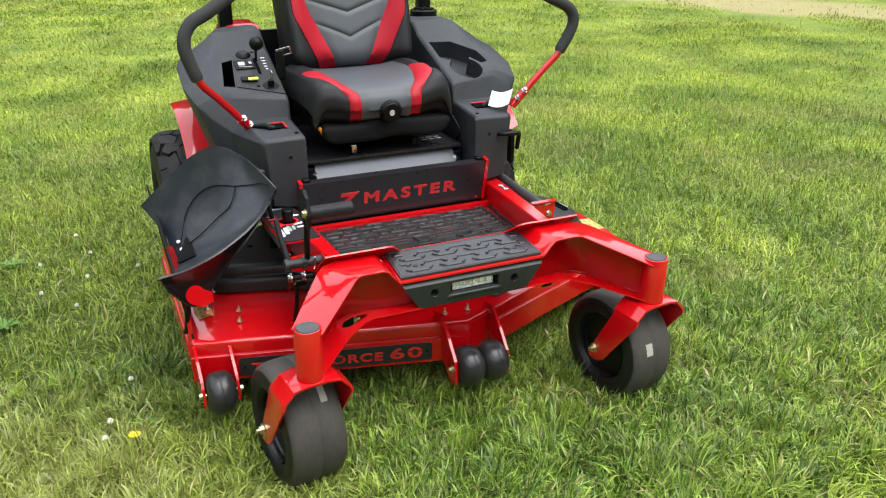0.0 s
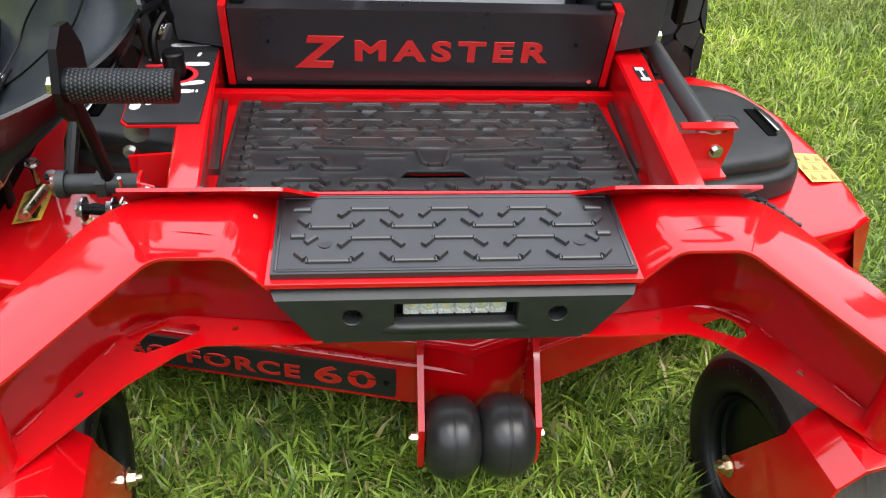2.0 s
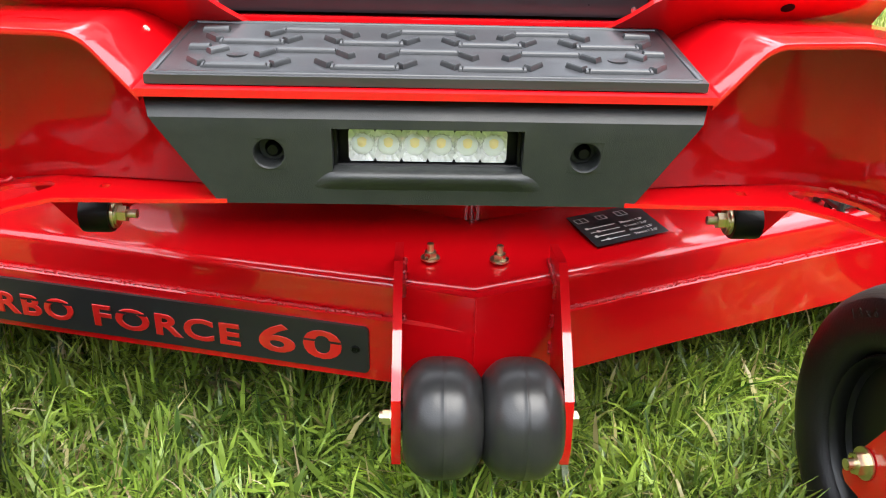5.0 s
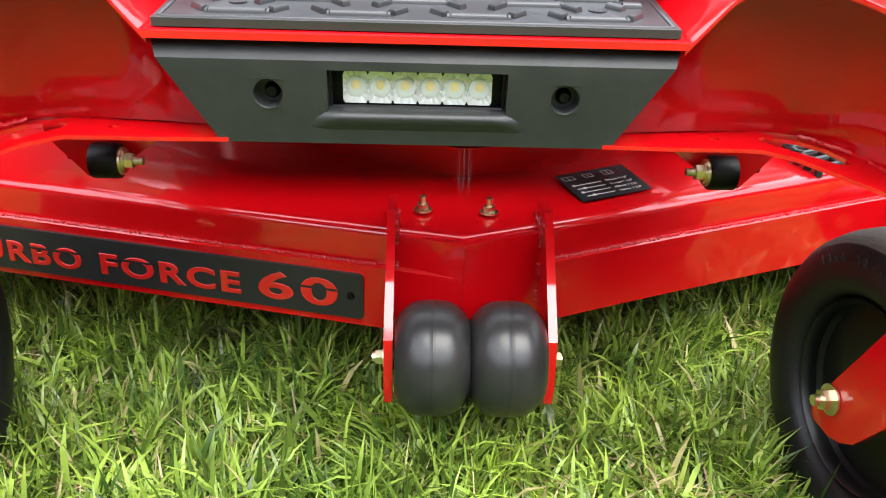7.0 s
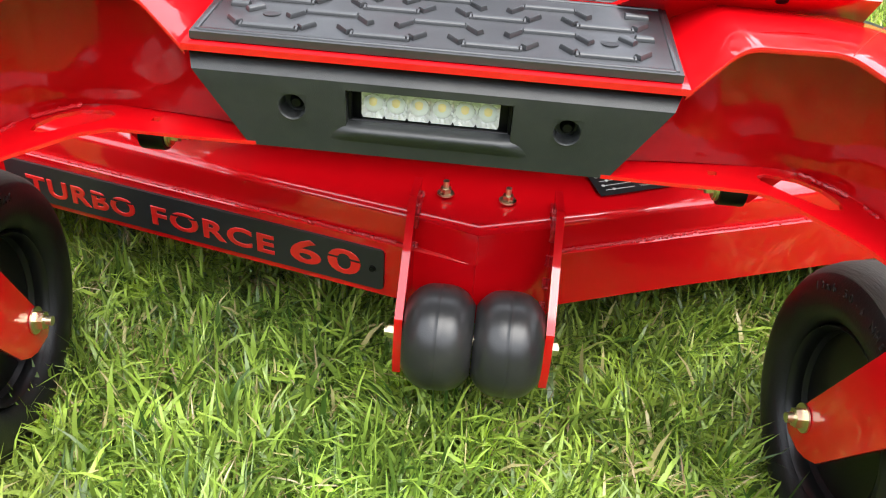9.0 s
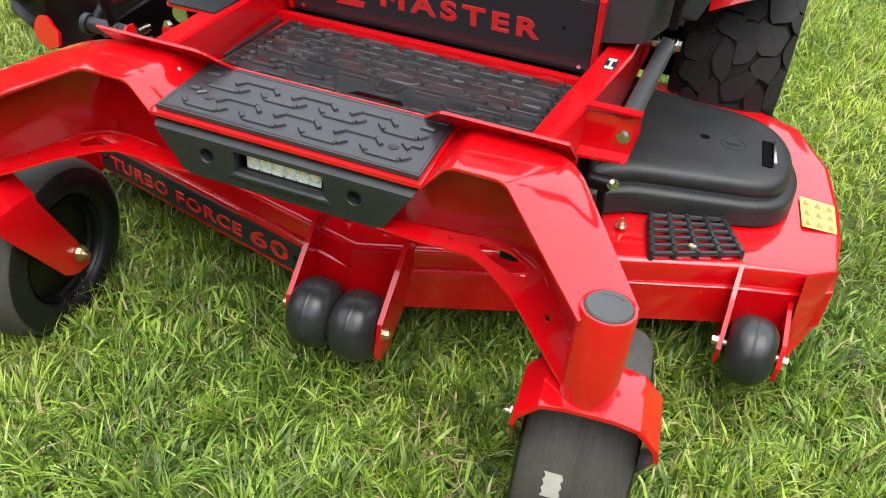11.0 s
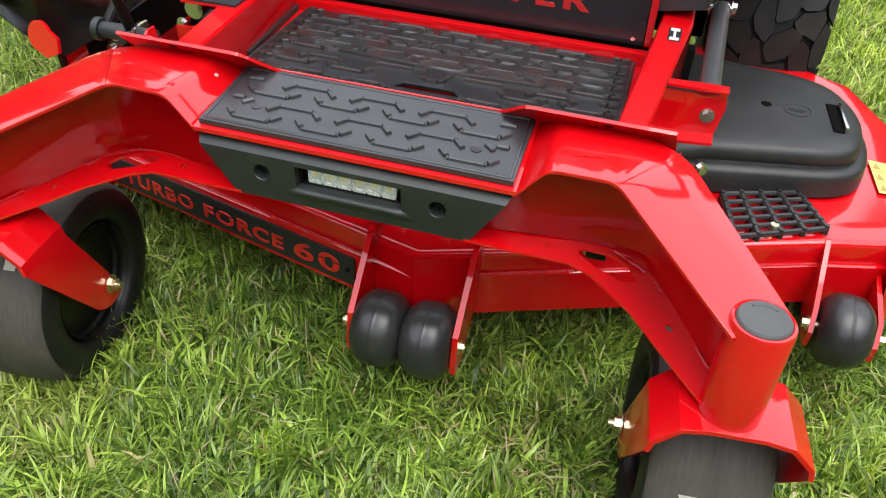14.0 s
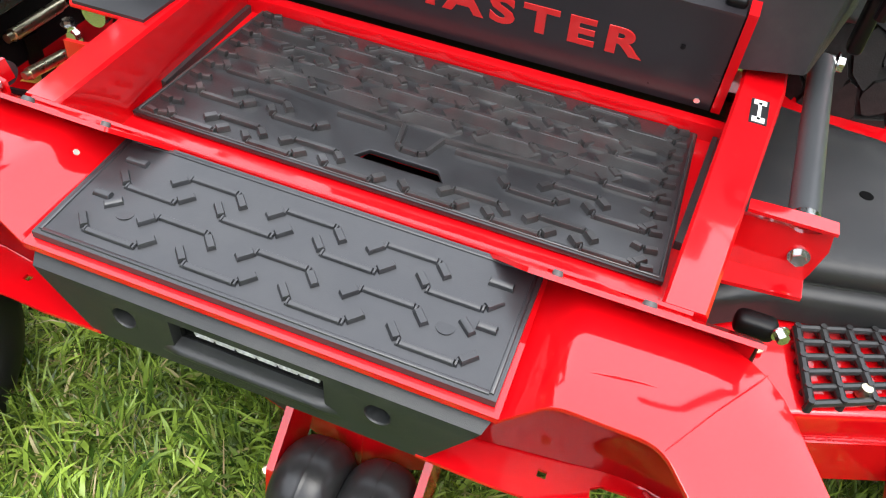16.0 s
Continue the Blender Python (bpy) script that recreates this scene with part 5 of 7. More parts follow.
    for k in range(7):
        a = turn + (k / 6 - 0.5) * (0.22 if side > 0 else 0.25)
        rows.append([Vector((h + (0.002 if k % 2 else -0.001) * (1 if side > 0 else 0.3), trail - 0.1716 * math.cos(a), 0.169 + 0.1716 * math.sin(a))) for h in (h0, (h0 + h1) / 2, h1)])
    vs = [[b.verts.new(p) for p in row] for row in rows]
    for i in range(6):
        for j in range(2):
            b.faces.new((vs[i][j], vs[i + 1][j], vs[i + 1][j + 1], vs[i][j + 1]))
    part("sticker", b, OLD_STICKER, wheel, "torn worn white paper sticker")
    # raised size marking on the inner sidewall
    face = -side
    for text, rad, size, start in (("13x6.50-6 NHS", 0.140, 0.013, 128),):
        a = radians(start)
        for ch in text:
            if ch != " ":
                p = Vector((face * (w + 0.0002), trail + face * rad * math.cos(a), 0.165 + rad * math.sin(a)))
                upv = Vector((0, face * math.cos(a), math.sin(a)))
                rt = upv.cross(Vector((face, 0, 0)))
                part("marking", words(ch, size, facing(p, rt, upv), 0.0005, 1.0, "CENTER"), TYRE, wheel)
            a -= radians(4.6)
    return wheel


caster(1, 5.7, 0.008)
caster(-1, 6.8, 0.003)

# ---- platform, rails and rear wall of the foot well ----
bm = B()
lines = []
for loop in ([(-0.350, 0.690), (0.350, 0.690), (0.350, 1.050), (-0.350, 1.050)], [(-0.058, 0.758), (0.064, 0.758), (0.052, 0.796), (-0.046, 0.796)]):
    ring = [bm.verts.new((px, py, 0.439)) for px, py in loop]
    lines += [bm.edges.new((ring[k], ring[(k + 1) % 4])) for k in range(4)]
filled = bmesh.ops.triangle_fill(bm, use_beauty=True, edges=lines)
raised = bmesh.ops.extrude_face_region(bm, geom=[g for g in filled["geom"] if isinstance(g, bmesh.types.BMFace)])
bmesh.ops.translate(bm, vec=(0, 0, 0.006), verts=[g for g in raised["geom"] if isinstance(g, bmesh.types.BMVert)])
platform = part("platform", bm, RED, mower, "red steel foot platform")
for sg in (1, -1):
    bm = B()
    sec = [(0.345, 0.440), (0.345, 0.526), (0.349, 0.530), (0.398, 0.530), (0.402, 0.526), (0.402, 0.430), (0.396, 0.424), (0.351, 0.424)]
    rings(bm, [[(sg * (0.345 - draw + (px - 0.345) * wide), yy, pz) for px, pz in sec] for yy, draw, wide in ((0.612, 0.028, 0.72), (1.04, 0.0, 0.97), (1.72, 0.0, 1.0))])
    part("side_rail", bm, RED, platform, "red box-section side rail", sharp=30)
    bm = B()
    prism(bm, [(sg * 0.3225, 0.790, 0.4450), (sg * 0.3290, 0.790, 0.4450), (sg * 0.3430, 1.018, 0.4450), (sg * 0.3365, 1.018, 0.4450)], (0, 0, 0.011))
    bevel(bm, 0.0015)
    part("rubber_strip", bm, PANEL, platform, "grey rubber edge strip")
bm = B()
box(bm, (0, 1.030, 0.455), (0.69, 0.020, 0.026))
bevel(bm, 0.002)
part("rear_lip", bm, RED, platform)

bm = B()
lines = []
for loop in ([(-0.322, 0.722), (0.322, 0.722), (0.318, 1.018), (-0.318, 1.018)], [(-0.052, 0.768), (0.058, 0.768), (0.046, 0.786), (-0.040, 0.786)]):
    ring = [bm.verts.new((px, py, 0.447)) for px, py in loop]
    lines += [bm.edges.new((ring[k], ring[(k + 1) % 4])) for k in range(4)]
filled = bmesh.ops.triangle_fill(bm, use_beauty=True, edges=lines)
raised = bmesh.ops.extrude_face_region(bm, geom=[g for g in filled["geom"] if isinstance(g, bmesh.types.BMFace)])
bmesh.ops.translate(bm, vec=(0, 0, 0.007), verts=[g for g in raised["geom"] if isinstance(g, bmesh.types.BMVert)])
bmesh.ops.recalc_face_normals(bm, faces=bm.faces)
bevel(bm, 0.0025)
big_mat = part("floor_mat", bm, FLOOR_MAT, platform, "black rubber floor mat with raised tread ribs")


def mz(y):
    return 0.4538


bm = B()
for a, b in (((-0.316, 0.727), (0.316, 0.727)), ((-0.317, 0.727), (-0.314, 1.014)), ((0.317, 0.727), (0.314, 1.014))):
    rib(bm, a, b, 0.0022, 0.0018, mz)
rowy = [0.730, 0.760, 0.790, 0.822, 0.852, 0.884, 0.914, 0.946, 0.976, 1.004]
for j, yy in enumerate(rowy):
    even = j % 2 == 0
    for k in range(-3, 4):
        x = 0.100 * k + (0.057 if even else 0.002)
        if abs(x) > 0.275 or (abs(x) < 0.075 and 0.755 < yy < 0.80) or (abs(x) < 0.19 and 0.80 < yy < 0.87):
            continue
        lug(bm, x, yy, 1 if even else -1, mz, 0.026, 0.015, 0.0042, 0.0066)
    for sg in (1, -1):
        rib(bm, (sg * 0.279, yy + 0.004), (sg * 0.291, yy), 0.0042, 0.0066, mz)
        rib(bm, (sg * 0.293, yy), (sg * 0.308, yy + 0.003), 0.0042, 0.0066, mz)
# stepped six-sided plates towards the rear wall
for j, yy in enumerate((0.868, 0.900, 0.931, 0.962, 0.992)):
    for k in range(-3, 4):
        x = 0.100 * k + (0.052 if j % 2 else 0.002)
        if abs(x) > 0.262:
            continue
        hexa = ((-0.046, 0.0), (-0.034, -0.014), (0.034, -0.014), (0.046, 0.0), (0.034, 0.014), (-0.034, 0.014))
        lo = [bm.verts.new((x + du, yy + dv, mz(yy))) for du, dv in hexa]
        hi = [bm.verts.new((x + du * 0.965, yy + dv * 0.90, mz(yy) + 0.0034 + 0.0008 * ((j + k) % 3))) for du, dv in hexa]
        bm.faces.new(hi)
        for i in range(6):
            bm.faces.new((lo[i], lo[(i + 1) % 6], hi[(i + 1) % 6], hi[i]))
# raised frame of the middle field, with its tab towards the slot
pts = [(-0.200, 0.872), (-0.185, 0.857), (-0.022, 0.848), (-0.014, 0.806), (-0.006, 0.801), (0.014, 0.801), (0.022, 0.806), (0.032, 0.842), (0.182, 0.852), (0.190, 0.872)]
for a, b in zip(pts, pts[1:]):
    rib(bm, a, b, 0.0036, 0.0062, mz)
rib(bm, (-0.105, 0.832), (-0.040, 0.832), 0.0040, 0.0062, mz)
rib(bm, (0.052, 0.828), (0.118, 0.830), 0.0040, 0.0062, mz)
part("ribs", bm, FLOOR_RIB, big_mat, sharp=50)

# black sheet stands in for the shade below the floor slot
bm = B()
box(bm, (0, 0.86, 0.402), (0.66, 0.34, 0.004))
part("underfloor", bm, BLACK, platform, "black plate added under the floor for the shade in the slot")

# black rear wall with the red model name
bm = B()
ZB, ZT = Vector((0, 1.052, 0.470)), Vector((0, 1.023, 0.614))
prism(bm, [(-0.322, ZB.y, ZB.z), (0.322, ZB.y, ZB.z), (0.322, ZT.y, ZT.z), (-0.322, ZT.y, ZT.z)], (0, 0.006, 0.001))
prism(bm, [(-0.322, ZT.y, ZT.z), (0.322, ZT.y, ZT.z), (0.322, ZT.y + 0.035, ZT.z + 0.003), (-0.322, ZT.y + 0.035, ZT.z + 0.003)], (0, 0, 0.003))
bevel(bm, 0.0012)
wall = part("rear_wall", bm, BLACK_PLATE, platform, "black steel plate with red model name")
upz = (ZT - ZB).normalized()


def on_wall(x, k, out=0.0008):
    p0 = ZB.lerp(ZT, k)
    return Vector((x, p0.y, p0.z)) + Vector((0, -upz.z, upz.y)) * out


for text, x0, x1, size, k, sh in (("Z", -0.221, -0.134, 0.098, 0.27, 0.30), ("MASTER", -0.118, 0.220, 0.066, 0.36, 0.0)):
    b = words(text, size, Matrix.Identity(4), 0.0004, 1.0, shear=sh, fat=0.0042 if text == "Z" else 0.0027, space=1.34)
    lo = min(v.co.x for v in b.verts)
    wide = max(v.co.x for v in b.verts) - lo
    high = max(v.co.y for v in b.verts)
    want = 0.061 if text == "Z" else 0.0405
    bmesh.ops.transform(b, matrix=facing(on_wall(x0, k), (1, 0, 0), upz) @ Matrix.Diagonal(((x1 - x0) / wide, want / high, 0.25, 1)) @ Matrix.Translation((-lo, 0, 0)), verts=b.verts)
    part("lettering", b, LETTER_RED, wall, "red model name letters")
for x, k in ((-0.300, 0.09), (0.303, 0.09), (-0.262, 0.60), (0.265, 0.60)):
    bm = B()
    p0 = on_wall(x, k, 0.0)
    d = Vector((0, -upz.z, upz.y))
    cyl(bm, p0, p0 + d * 0.003, 0.0042 if k < 0.3 else 0.003, seg=14)
    part("screw", bm, CHROME if k < 0.3 else BLACK, wall)
for sg in (1, -1):
    bm = B()
    prism(bm, [(sg * 0.324, 1.050, 0.470), (sg * 0.324, 1.019, 0.622), (sg * 0.324, 1.05, 0.627), (sg * 0.324, 1.10, 0.627), (sg * 0.324, 1.10, 0.47)], (sg * 0.012, 0, 0))
    bevel(bm, 0.002)
    part("wall_post", bm, RED, platform, "red upright edge of the foot well")
    bm = B()
    soft_box(bm, (sg * 0.308, 1.047, 0.624), (0.026, 0.024, 0.014), 0.006, 3)
    part("bumper", bm, BLACK, platform, "black rubber buffer")

# decal on the right rail
bm = B()
box(bm, (0.372, 0.975, 0.5306), (0.021, 0.056, 0.0008))
dec = part("rail_decal", bm, LABEL_BLACK, platform, "small black decal with white pictogram")
bm = B()
for dyy in (-0.020, 0.020):
    box(bm, (0.372, 0.975 + dyy, 0.5313), (0.015, 0.011, 0.0006))
box(bm, (0.372, 0.975, 0.5313), (0.004, 0.04, 0.0006))
part("print", bm, LABEL_WHITE, dec)

# cutting height board on the left rail
bm = B()
prism(bm, [(-0.341, 0.791, 0.5308), (-0.349, 1.090, 0.5308), (-0.455, 1.085, 0.5308), (-0.468, 1.05, 0.5308), (-0.450, 0.800, 0.5308), (-0.440, 0.788, 0.5308)], (0, 0, 0.004))
bevel(bm, 0.0008)
board = part("height_board", bm, LABEL_BLACK, platform, "black cutting height board with white and red print")
bm = B()
prism(bm, [(-0.339, 0.788, 0.5275), (-0.347, 1.095, 0.5275), (-0.457, 1.090, 0.5275), (-0.471, 1.05, 0.5275), (-0.453, 0.798, 0.5275), (-0.442, 0.785, 0.5275)], (0, 0, 0.0032))
part("board_plate", bm, RED, board)
PALE_GREY = surface("grey_green_print", (0.33, 0.40, 0.37), 0.5, vary=0.05, scale=20)


def stripe(x0, y0, x1, y1, wide, mat):
    """One printed bar with rounded ends."""
    a, c = Vector((x0, y0, 0.5351)), Vector((x1, y1, 0.5351))
    d = (c - a).normalized()
    s = Vector((-d.y, d.x, 0)) * wide / 2
    pts = [a + s * math.cos(t) - d * wide / 2 * math.sin(t) for t in [math.pi * k / 6 for k in range(7)]]
    pts += [c - s * math.cos(t) + d * wide / 2 * math.sin(t) for t in [math.pi * k / 6 for k in range(7)]]
    b = B()
    prism(b, pts, (0, 0, 0.0006))
    part("print", b, mat, board)


for x0, y0, x1, y1, wide, mat in ((-0.440, 0.834, -0.440, 0.882, 0.015, LABEL_WHITE), (-0.423, 0.848, -0.421, 0.890, 0.013, LABEL_WHITE), (-0.410, 0.866, -0.409, 0.900, 0.011, PALE_GREY),
                                  (-0.396, 0.874, -0.394, 0.900, 0.009, PALE_GREY), (-0.438, 0.904, -0.422, 0.920, 0.011, LABEL_RED), (-0.444, 0.926, -0.428, 0.938, 0.011, LABEL_RED),
                                  (-0.446, 0.950, -0.428, 0.957, 0.011, LABEL_RED), (-0.447, 0.978, -0.430, 0.980, 0.011, LABEL_RED), (-0.448, 1.002, -0.432, 1.000, 0.009, LABEL_WHITE),
                                  (-0.420, 1.062, -0.365, 1.068, 0.014, LABEL_WHITE), (-0.386, 0.987, -0.360, 0.988, 0.014, LABEL_WHITE), (-0.384, 0.914, -0.358, 0.920, 0.013, LABEL_WHITE),
                                  (-0.375, 1.020, -0.374, 1.030, 0.005, LABEL_WHITE), (-0.380, 0.888, -0.372, 0.888, 0.012, LABEL_WHITE), (-0.365, 0.886, -0.365, 0.892, 0.003, LABEL_WHITE), (-0.359, 0.886, -0.359, 0.892, 0.003, LABEL_WHITE)):
    stripe(x0, y0, x1, y1, wide, mat)
bm = B()
lathe(bm, [(0.026, 0.5350), (0.026, 0.5358), (0.034, 0.5358), (0.034, 0.5350)], 36, Matrix.Translation((-0.399, 0.946, 0)))
part("print", bm, LABEL_RED, board, "red printed ring")
bm = B()
lathe(bm, [(0.0, 0.576), (0.015, 0.576), (0.0175, 0.573), (0.0165, 0.540), (0.0155, 0.534), (0.0, 0.534)], 28, Matrix.Translation((-0.399, 0.944, 0)))
part("height_knob", bm, BLACK, board, "black plastic knob")

# lift rods and brackets along the rails
for sg in (1, -1):
    bm = B()
    # an ear with a folded top and foot, and a round cut towards the rail
    face = [(0.374, 0.520), (0.418, 0.522), (0.432, 0.518), (0.446, 0.522), (0.462, 0.531), (0.466, 0.505), (0.460, 0.470), (0.456, 0.456), (0.374, 0.452)]
    prism(bm, [(sg * px, 0.784, pz) for px, pz in face], (0, 0.006, 0))
    prism(bm, [(sg * 0.376, 0.776, 0.5305), (sg * 0.464, 0.776, 0.531), (sg * 0.464, 0.796, 0.531), (sg * 0.440, 0.797, 0.531), (sg * 0.377, 0.794, 0.5305)], (0, 0, 0.004))
    prism(bm, [(sg * 0.374, 0.752, 0.450), (sg * 0.458, 0.758, 0.454), (sg * 0.458, 0.790, 0.456), (sg * 0.374, 0.790, 0.452)], (0, 0, 0.005))
    bevel(bm, 0.0012)
    if sg < 0:
        bm.clear()
        prism(bm, [(-0.372, 0.760, 0.500), (-0.440, 0.760, 0.495), (-0.440, 0.760, 0.450), (-0.372, 0.760, 0.440)], (0, 0.006, 0))
    part("lift_bracket", bm, RED, platform, "red pressed steel lift bracket")
    bm = B()
    hexbolt(bm, (sg * 0.442, 0.784, 0.490), (0, -1, 0), 0.0078, 0.007)
    part("bolt", bm, CHROME, platform, "bright hex bolt")
    bm = B()
    tube(bm, [(sg * 0.440, 0.826, 0.503), (sg * 0.443, 1.00, 0.506), (sg * 0.447, 1.182, 0.511)], 0.0165, 22)
    damper = part("damper", bm, DAMPER, platform, "dark grey damper cylinder")
    bm = B()
    cyl(bm, (sg * 0.440, 0.818, 0.503), (sg * 0.440, 0.828, 0.503), 0.0178, seg=22)
    part("collar", bm, CHROME, damper, "bright end collar")
    bm = B()
    tube(bm, [(sg * 0.400, 1.189, 0.513), (sg * 0.466, 1.187, 0.513)], 0.007, 12)
    cyl(bm, (sg * 0.434, 1.188, 0.513), (sg * 0.460, 1.187, 0.513), 0.0125, seg=18)
    hexbolt(bm, (sg * 0.464, 1.187, 0.513), (sg, 0, 0), 0.011, 0.008)
    hexbolt(bm, (sg * 0.428, 1.188, 0.513), (-sg, 0, 0), 0.011, 0.008)
    part("damper_bolt", bm, CHROME, platform, "bright damper bolt")
    bm = B()
    tube(bm, [(sg * 0.430, 0.735, 0.432), (sg * 0.436, 0.740, 0.36), (sg * 0.440, 0.770, 0.285)], 0.007, 10)
    soft_box(bm, (sg * 0.425, 0.735, 0.425), (0.045, 0.026, 0.026), 0.010, 3)
    part("lift_link", bm, BLACK, platform, "black deck lift link")
    bm = B()
    hexbolt(bm, (sg * 0.448, 0.727, 0.432), (sg * 0.5, -1, 0), 0.0068, 0.009)
    part("link_nut", bm, CHROME, platform, "bright nut")

# ---- deck lift pedal ----
bm = B()
cyl(bm, (-0.427, 0.566, 0.698), (-0.311, 0.566, 0.698), 0.0188, seg=28)
pedal = part("lift_pedal", bm, BLACK, mower, "black foot pedal with knurled grip")
bm = B()
for k in range(26):
    for j in range(25):
        a = 2 * math.pi * (k + 0.5 * (j % 2)) / 26
        x = -0.4215 + 0.0044 * j
        p0 = Vector((x, 0.566 + 0.0188 * math.cos(a), 0.698 + 0.0188 * math.sin(a)))
        d = Vector((0, math.cos(a), math.sin(a)))
        t = Vector((0, -math.sin(a), math.cos(a)))
        q = [p0 + Vector((0.0020, 0, 0)), p0 + t * 0.0021, p0 - Vector((0.0020, 0, 0)), p0 - t * 0.0021]
        top = bm.verts.new(p0 + d * 0.0007)
        base = [bm.verts.new(v) for v in q]
        for i in range(4):
            bm.faces.new((base[i], base[(i + 1) % 4], top))
part("knurl", bm, CONSOLE, pedal)
bm = B()
prism(bm, [(-0.436, 0.548, 0.672), (-0.436, 0.542, 0.700), (-0.436, 0.560, 0.742), (-0.436, 0.585, 0.757), (-0.436, 0.612, 0.752), (-0.436, 0.640, 0.715), (-0.436, 0.640, 0.680), (-0.436, 0.600, 0.655), (-0.436, 0.565, 0.655)], (0.009, 0, 0))
bevel(bm, 0.002)
part("pedal_plate", bm, BLACK, pedal, "black pedal side plate")
bm = B()
hexbolt(bm, (-0.436, 0.566, 0.698), (-1, 0, 0), 0.010, 0.008)
part("pedal_bolt", bm, ZINC, pedal, "zinc bolt")
for x0, x1, yb, zb in ((-0.430, -0.425, 0.625, 0.535),):
    bm = B()
    tube(bm, [(x0, 0.580, 0.680), (x0 * 0.55 + x1 * 0.45, 0.604, 0.610), (x1, yb, zb)], 0.0085, 10)
    part("lever", bm, BLACK, pedal, "black steel lever")
bm = B()
cyl(bm, (-0.485, 0.625, 0.535), (-0.384, 0.622, 0.538), 0.013, seg=20)
cyl(bm, (-0.489, 0.625, 0.535), (-0.478, 0.625, 0.535), 0.018, seg=20)
cyl(bm, (-0.440, 0.625, 0.535), (-0.428, 0.625, 0.535), 0.019, seg=6)
part("cross_shaft", bm, PANEL, pedal, "dark steel cross shaft")
bm = B()
prism(bm, [(-0.386, 0.600, 0.531), (-0.386, 0.599, 0.552), (-0.386, 0.605, 0.557), (-0.386, 0.622, 0.557), (-0.386, 0.628, 0.531)], (0.004, 0, 0))
prism(bm, [(-0.386, 0.600, 0.531), (-0.366, 0.600, 0.531), (-0.366, 0.599, 0.546), (-0.386, 0.599, 0.552)], (0, 0.004, 0))
bevel(bm, 0.001)
part("shaft_bracket", bm, RED, pedal, "small red bracket at the shaft end")
bm = B()
hexbolt(bm, (-0.376, 0.599, 0.541), (0, -1, 0.3), 0.0055, 0.004)
part("bracket_bolt", bm, CHROME, pedal, "bright bracket bolt")
bm = B()
tube(bm, [(-0.409, 0.612, 0.525), (-0.408, 0.607, 0.555)], 0.003, 8)
tube(bm, [(-0.409, 0.612, 0.525), (-0.413, 0.607, 0.518)], 0.0025, 8)
part("cotter_pin", bm, CHROME, pedal, "bright cotter pin")
bm = B()
cyl(bm, (-0.480, 0.640, 0.487), (-0.410, 0.640, 0.484), 0.007, seg=14)
part("lower_link", bm, BLACK, pedal, "black link shaft")
for x0 in (-0.470, -0.432):
    bm = B()
    hexbolt(bm, (x0, 0.640, 0.487), (-1, 0, 0), 0.0115, 0.008)
    part("link_bolt", bm, CHROME, pedal, "bright link bolt")
bm = B()
tube(bm, [(-0.460, 0.640, 0.487), (-0.457, 0.690, 0.45), (-0.452, 0.76, 0.40)], 0.008, 10)
part("lower_rod", bm, BLACK, pedal, "black lift rod")
bm = B()
tube(bm, [(-0.475, 0.625, 0.535), (-0.478, 0.69, 0.580), (-0.474, 0.76, 0.615)], 0.008, 10)
part("push_rod", bm, BLACK, pedal, "black push rod")


# hinge spring and nuts on the deck beside the chute
for a, c, r in (((-0.716, 0.930, 0.342), (-0.722, 1.040, 0.342), 0.011), ((-0.672, 0.900, 0.302), (-0.664, 0.972, 0.302), 0.010)):
    bm = B()
    a, c = Vector(a), Vector(c)
    tube(bm, [a, a.lerp(c, 0.5), c], r, 14)
    cyl(bm, a.lerp(c, -0.12), a, r * 0.7, seg=12)
    cyl(bm, c, c.lerp(a, -0.14), r * 0.8, seg=12)
    part("hinge_rod", bm, ZINC, mower, "yellow zinc plated hinge rod")
for p0 in ((-0.690, 1.022, 0.325), (-0.648, 0.985, 0.322)):
    bm = B()
    cyl(bm, (p0[0], p0[1], 0.262), p0, 0.006, seg=10)
    hexbolt(bm, p0, (0, 0, 1), 0.0095, 0.008)
    part("stud", bm, CHROME, mower, "bright stud with nut")
for x in (-0.719, -0.668):
    bm = B()
    box(bm, (x, 0.965 if x < -0.7 else 0.936, 0.288), (0.006, 0.030, 0.075 if x < -0.7 else 0.04))
    bevel(bm, 0.001)
    part("rod_bracket", bm, BLACK, mower, "black rod bracket")


# ---- discharge chute: a folded-up rubber deflector ----
back_edge = curve([(-0.800, 1.285, 0.530), (-0.725, 1.235, 0.615), (-0.655, 1.190, 0.690), (-0.600, 1.140, 0.738), (-0.550, 1.095, 0.750), (-0.500, 1.050, 0.725), (-0.462, 0.990, 0.690), (-0.434, 0.925, 0.655)], 5)
front_edge = curve([(-0.812, 0.728, 0.516), (-0.735, 0.760, 0.512), (-0.650, 0.800, 0.524), (-0.590, 0.836, 0.540), (-0.536, 0.870, 0.560), (-0.487, 0.900, 0.590), (-0.455, 0.918, 0.622), (-0.434, 0.925, 0.650)], 5)


def chute_skin(u, v):
    i = u * (len(back_edge) - 1)
    k = min(int(i), len(back_edge) - 2)
    p0 = back_edge[k].lerp(back_edge[k + 1], i - k)
    p1 = front_edge[k].lerp(front_edge[k + 1], i - k)
    sag = 4 * v * (1 - v) * (0.075 * (1 - u) ** 1.2 + 0.030 * math.sin(math.pi * u))
    inward = 4 * v * (1 - v) * 0.075 * (1 - u) ** 1.5
    return p0.lerp(p1, v) + Vector((inward, 0, -sag))


bm = B()
sheet(bm, chute_skin, 34, 16, 0.006)
chute = part("discharge_chute", bm, CHUTE, mower, "dark blue-grey rubber discharge chute, folded up", sharp=40)
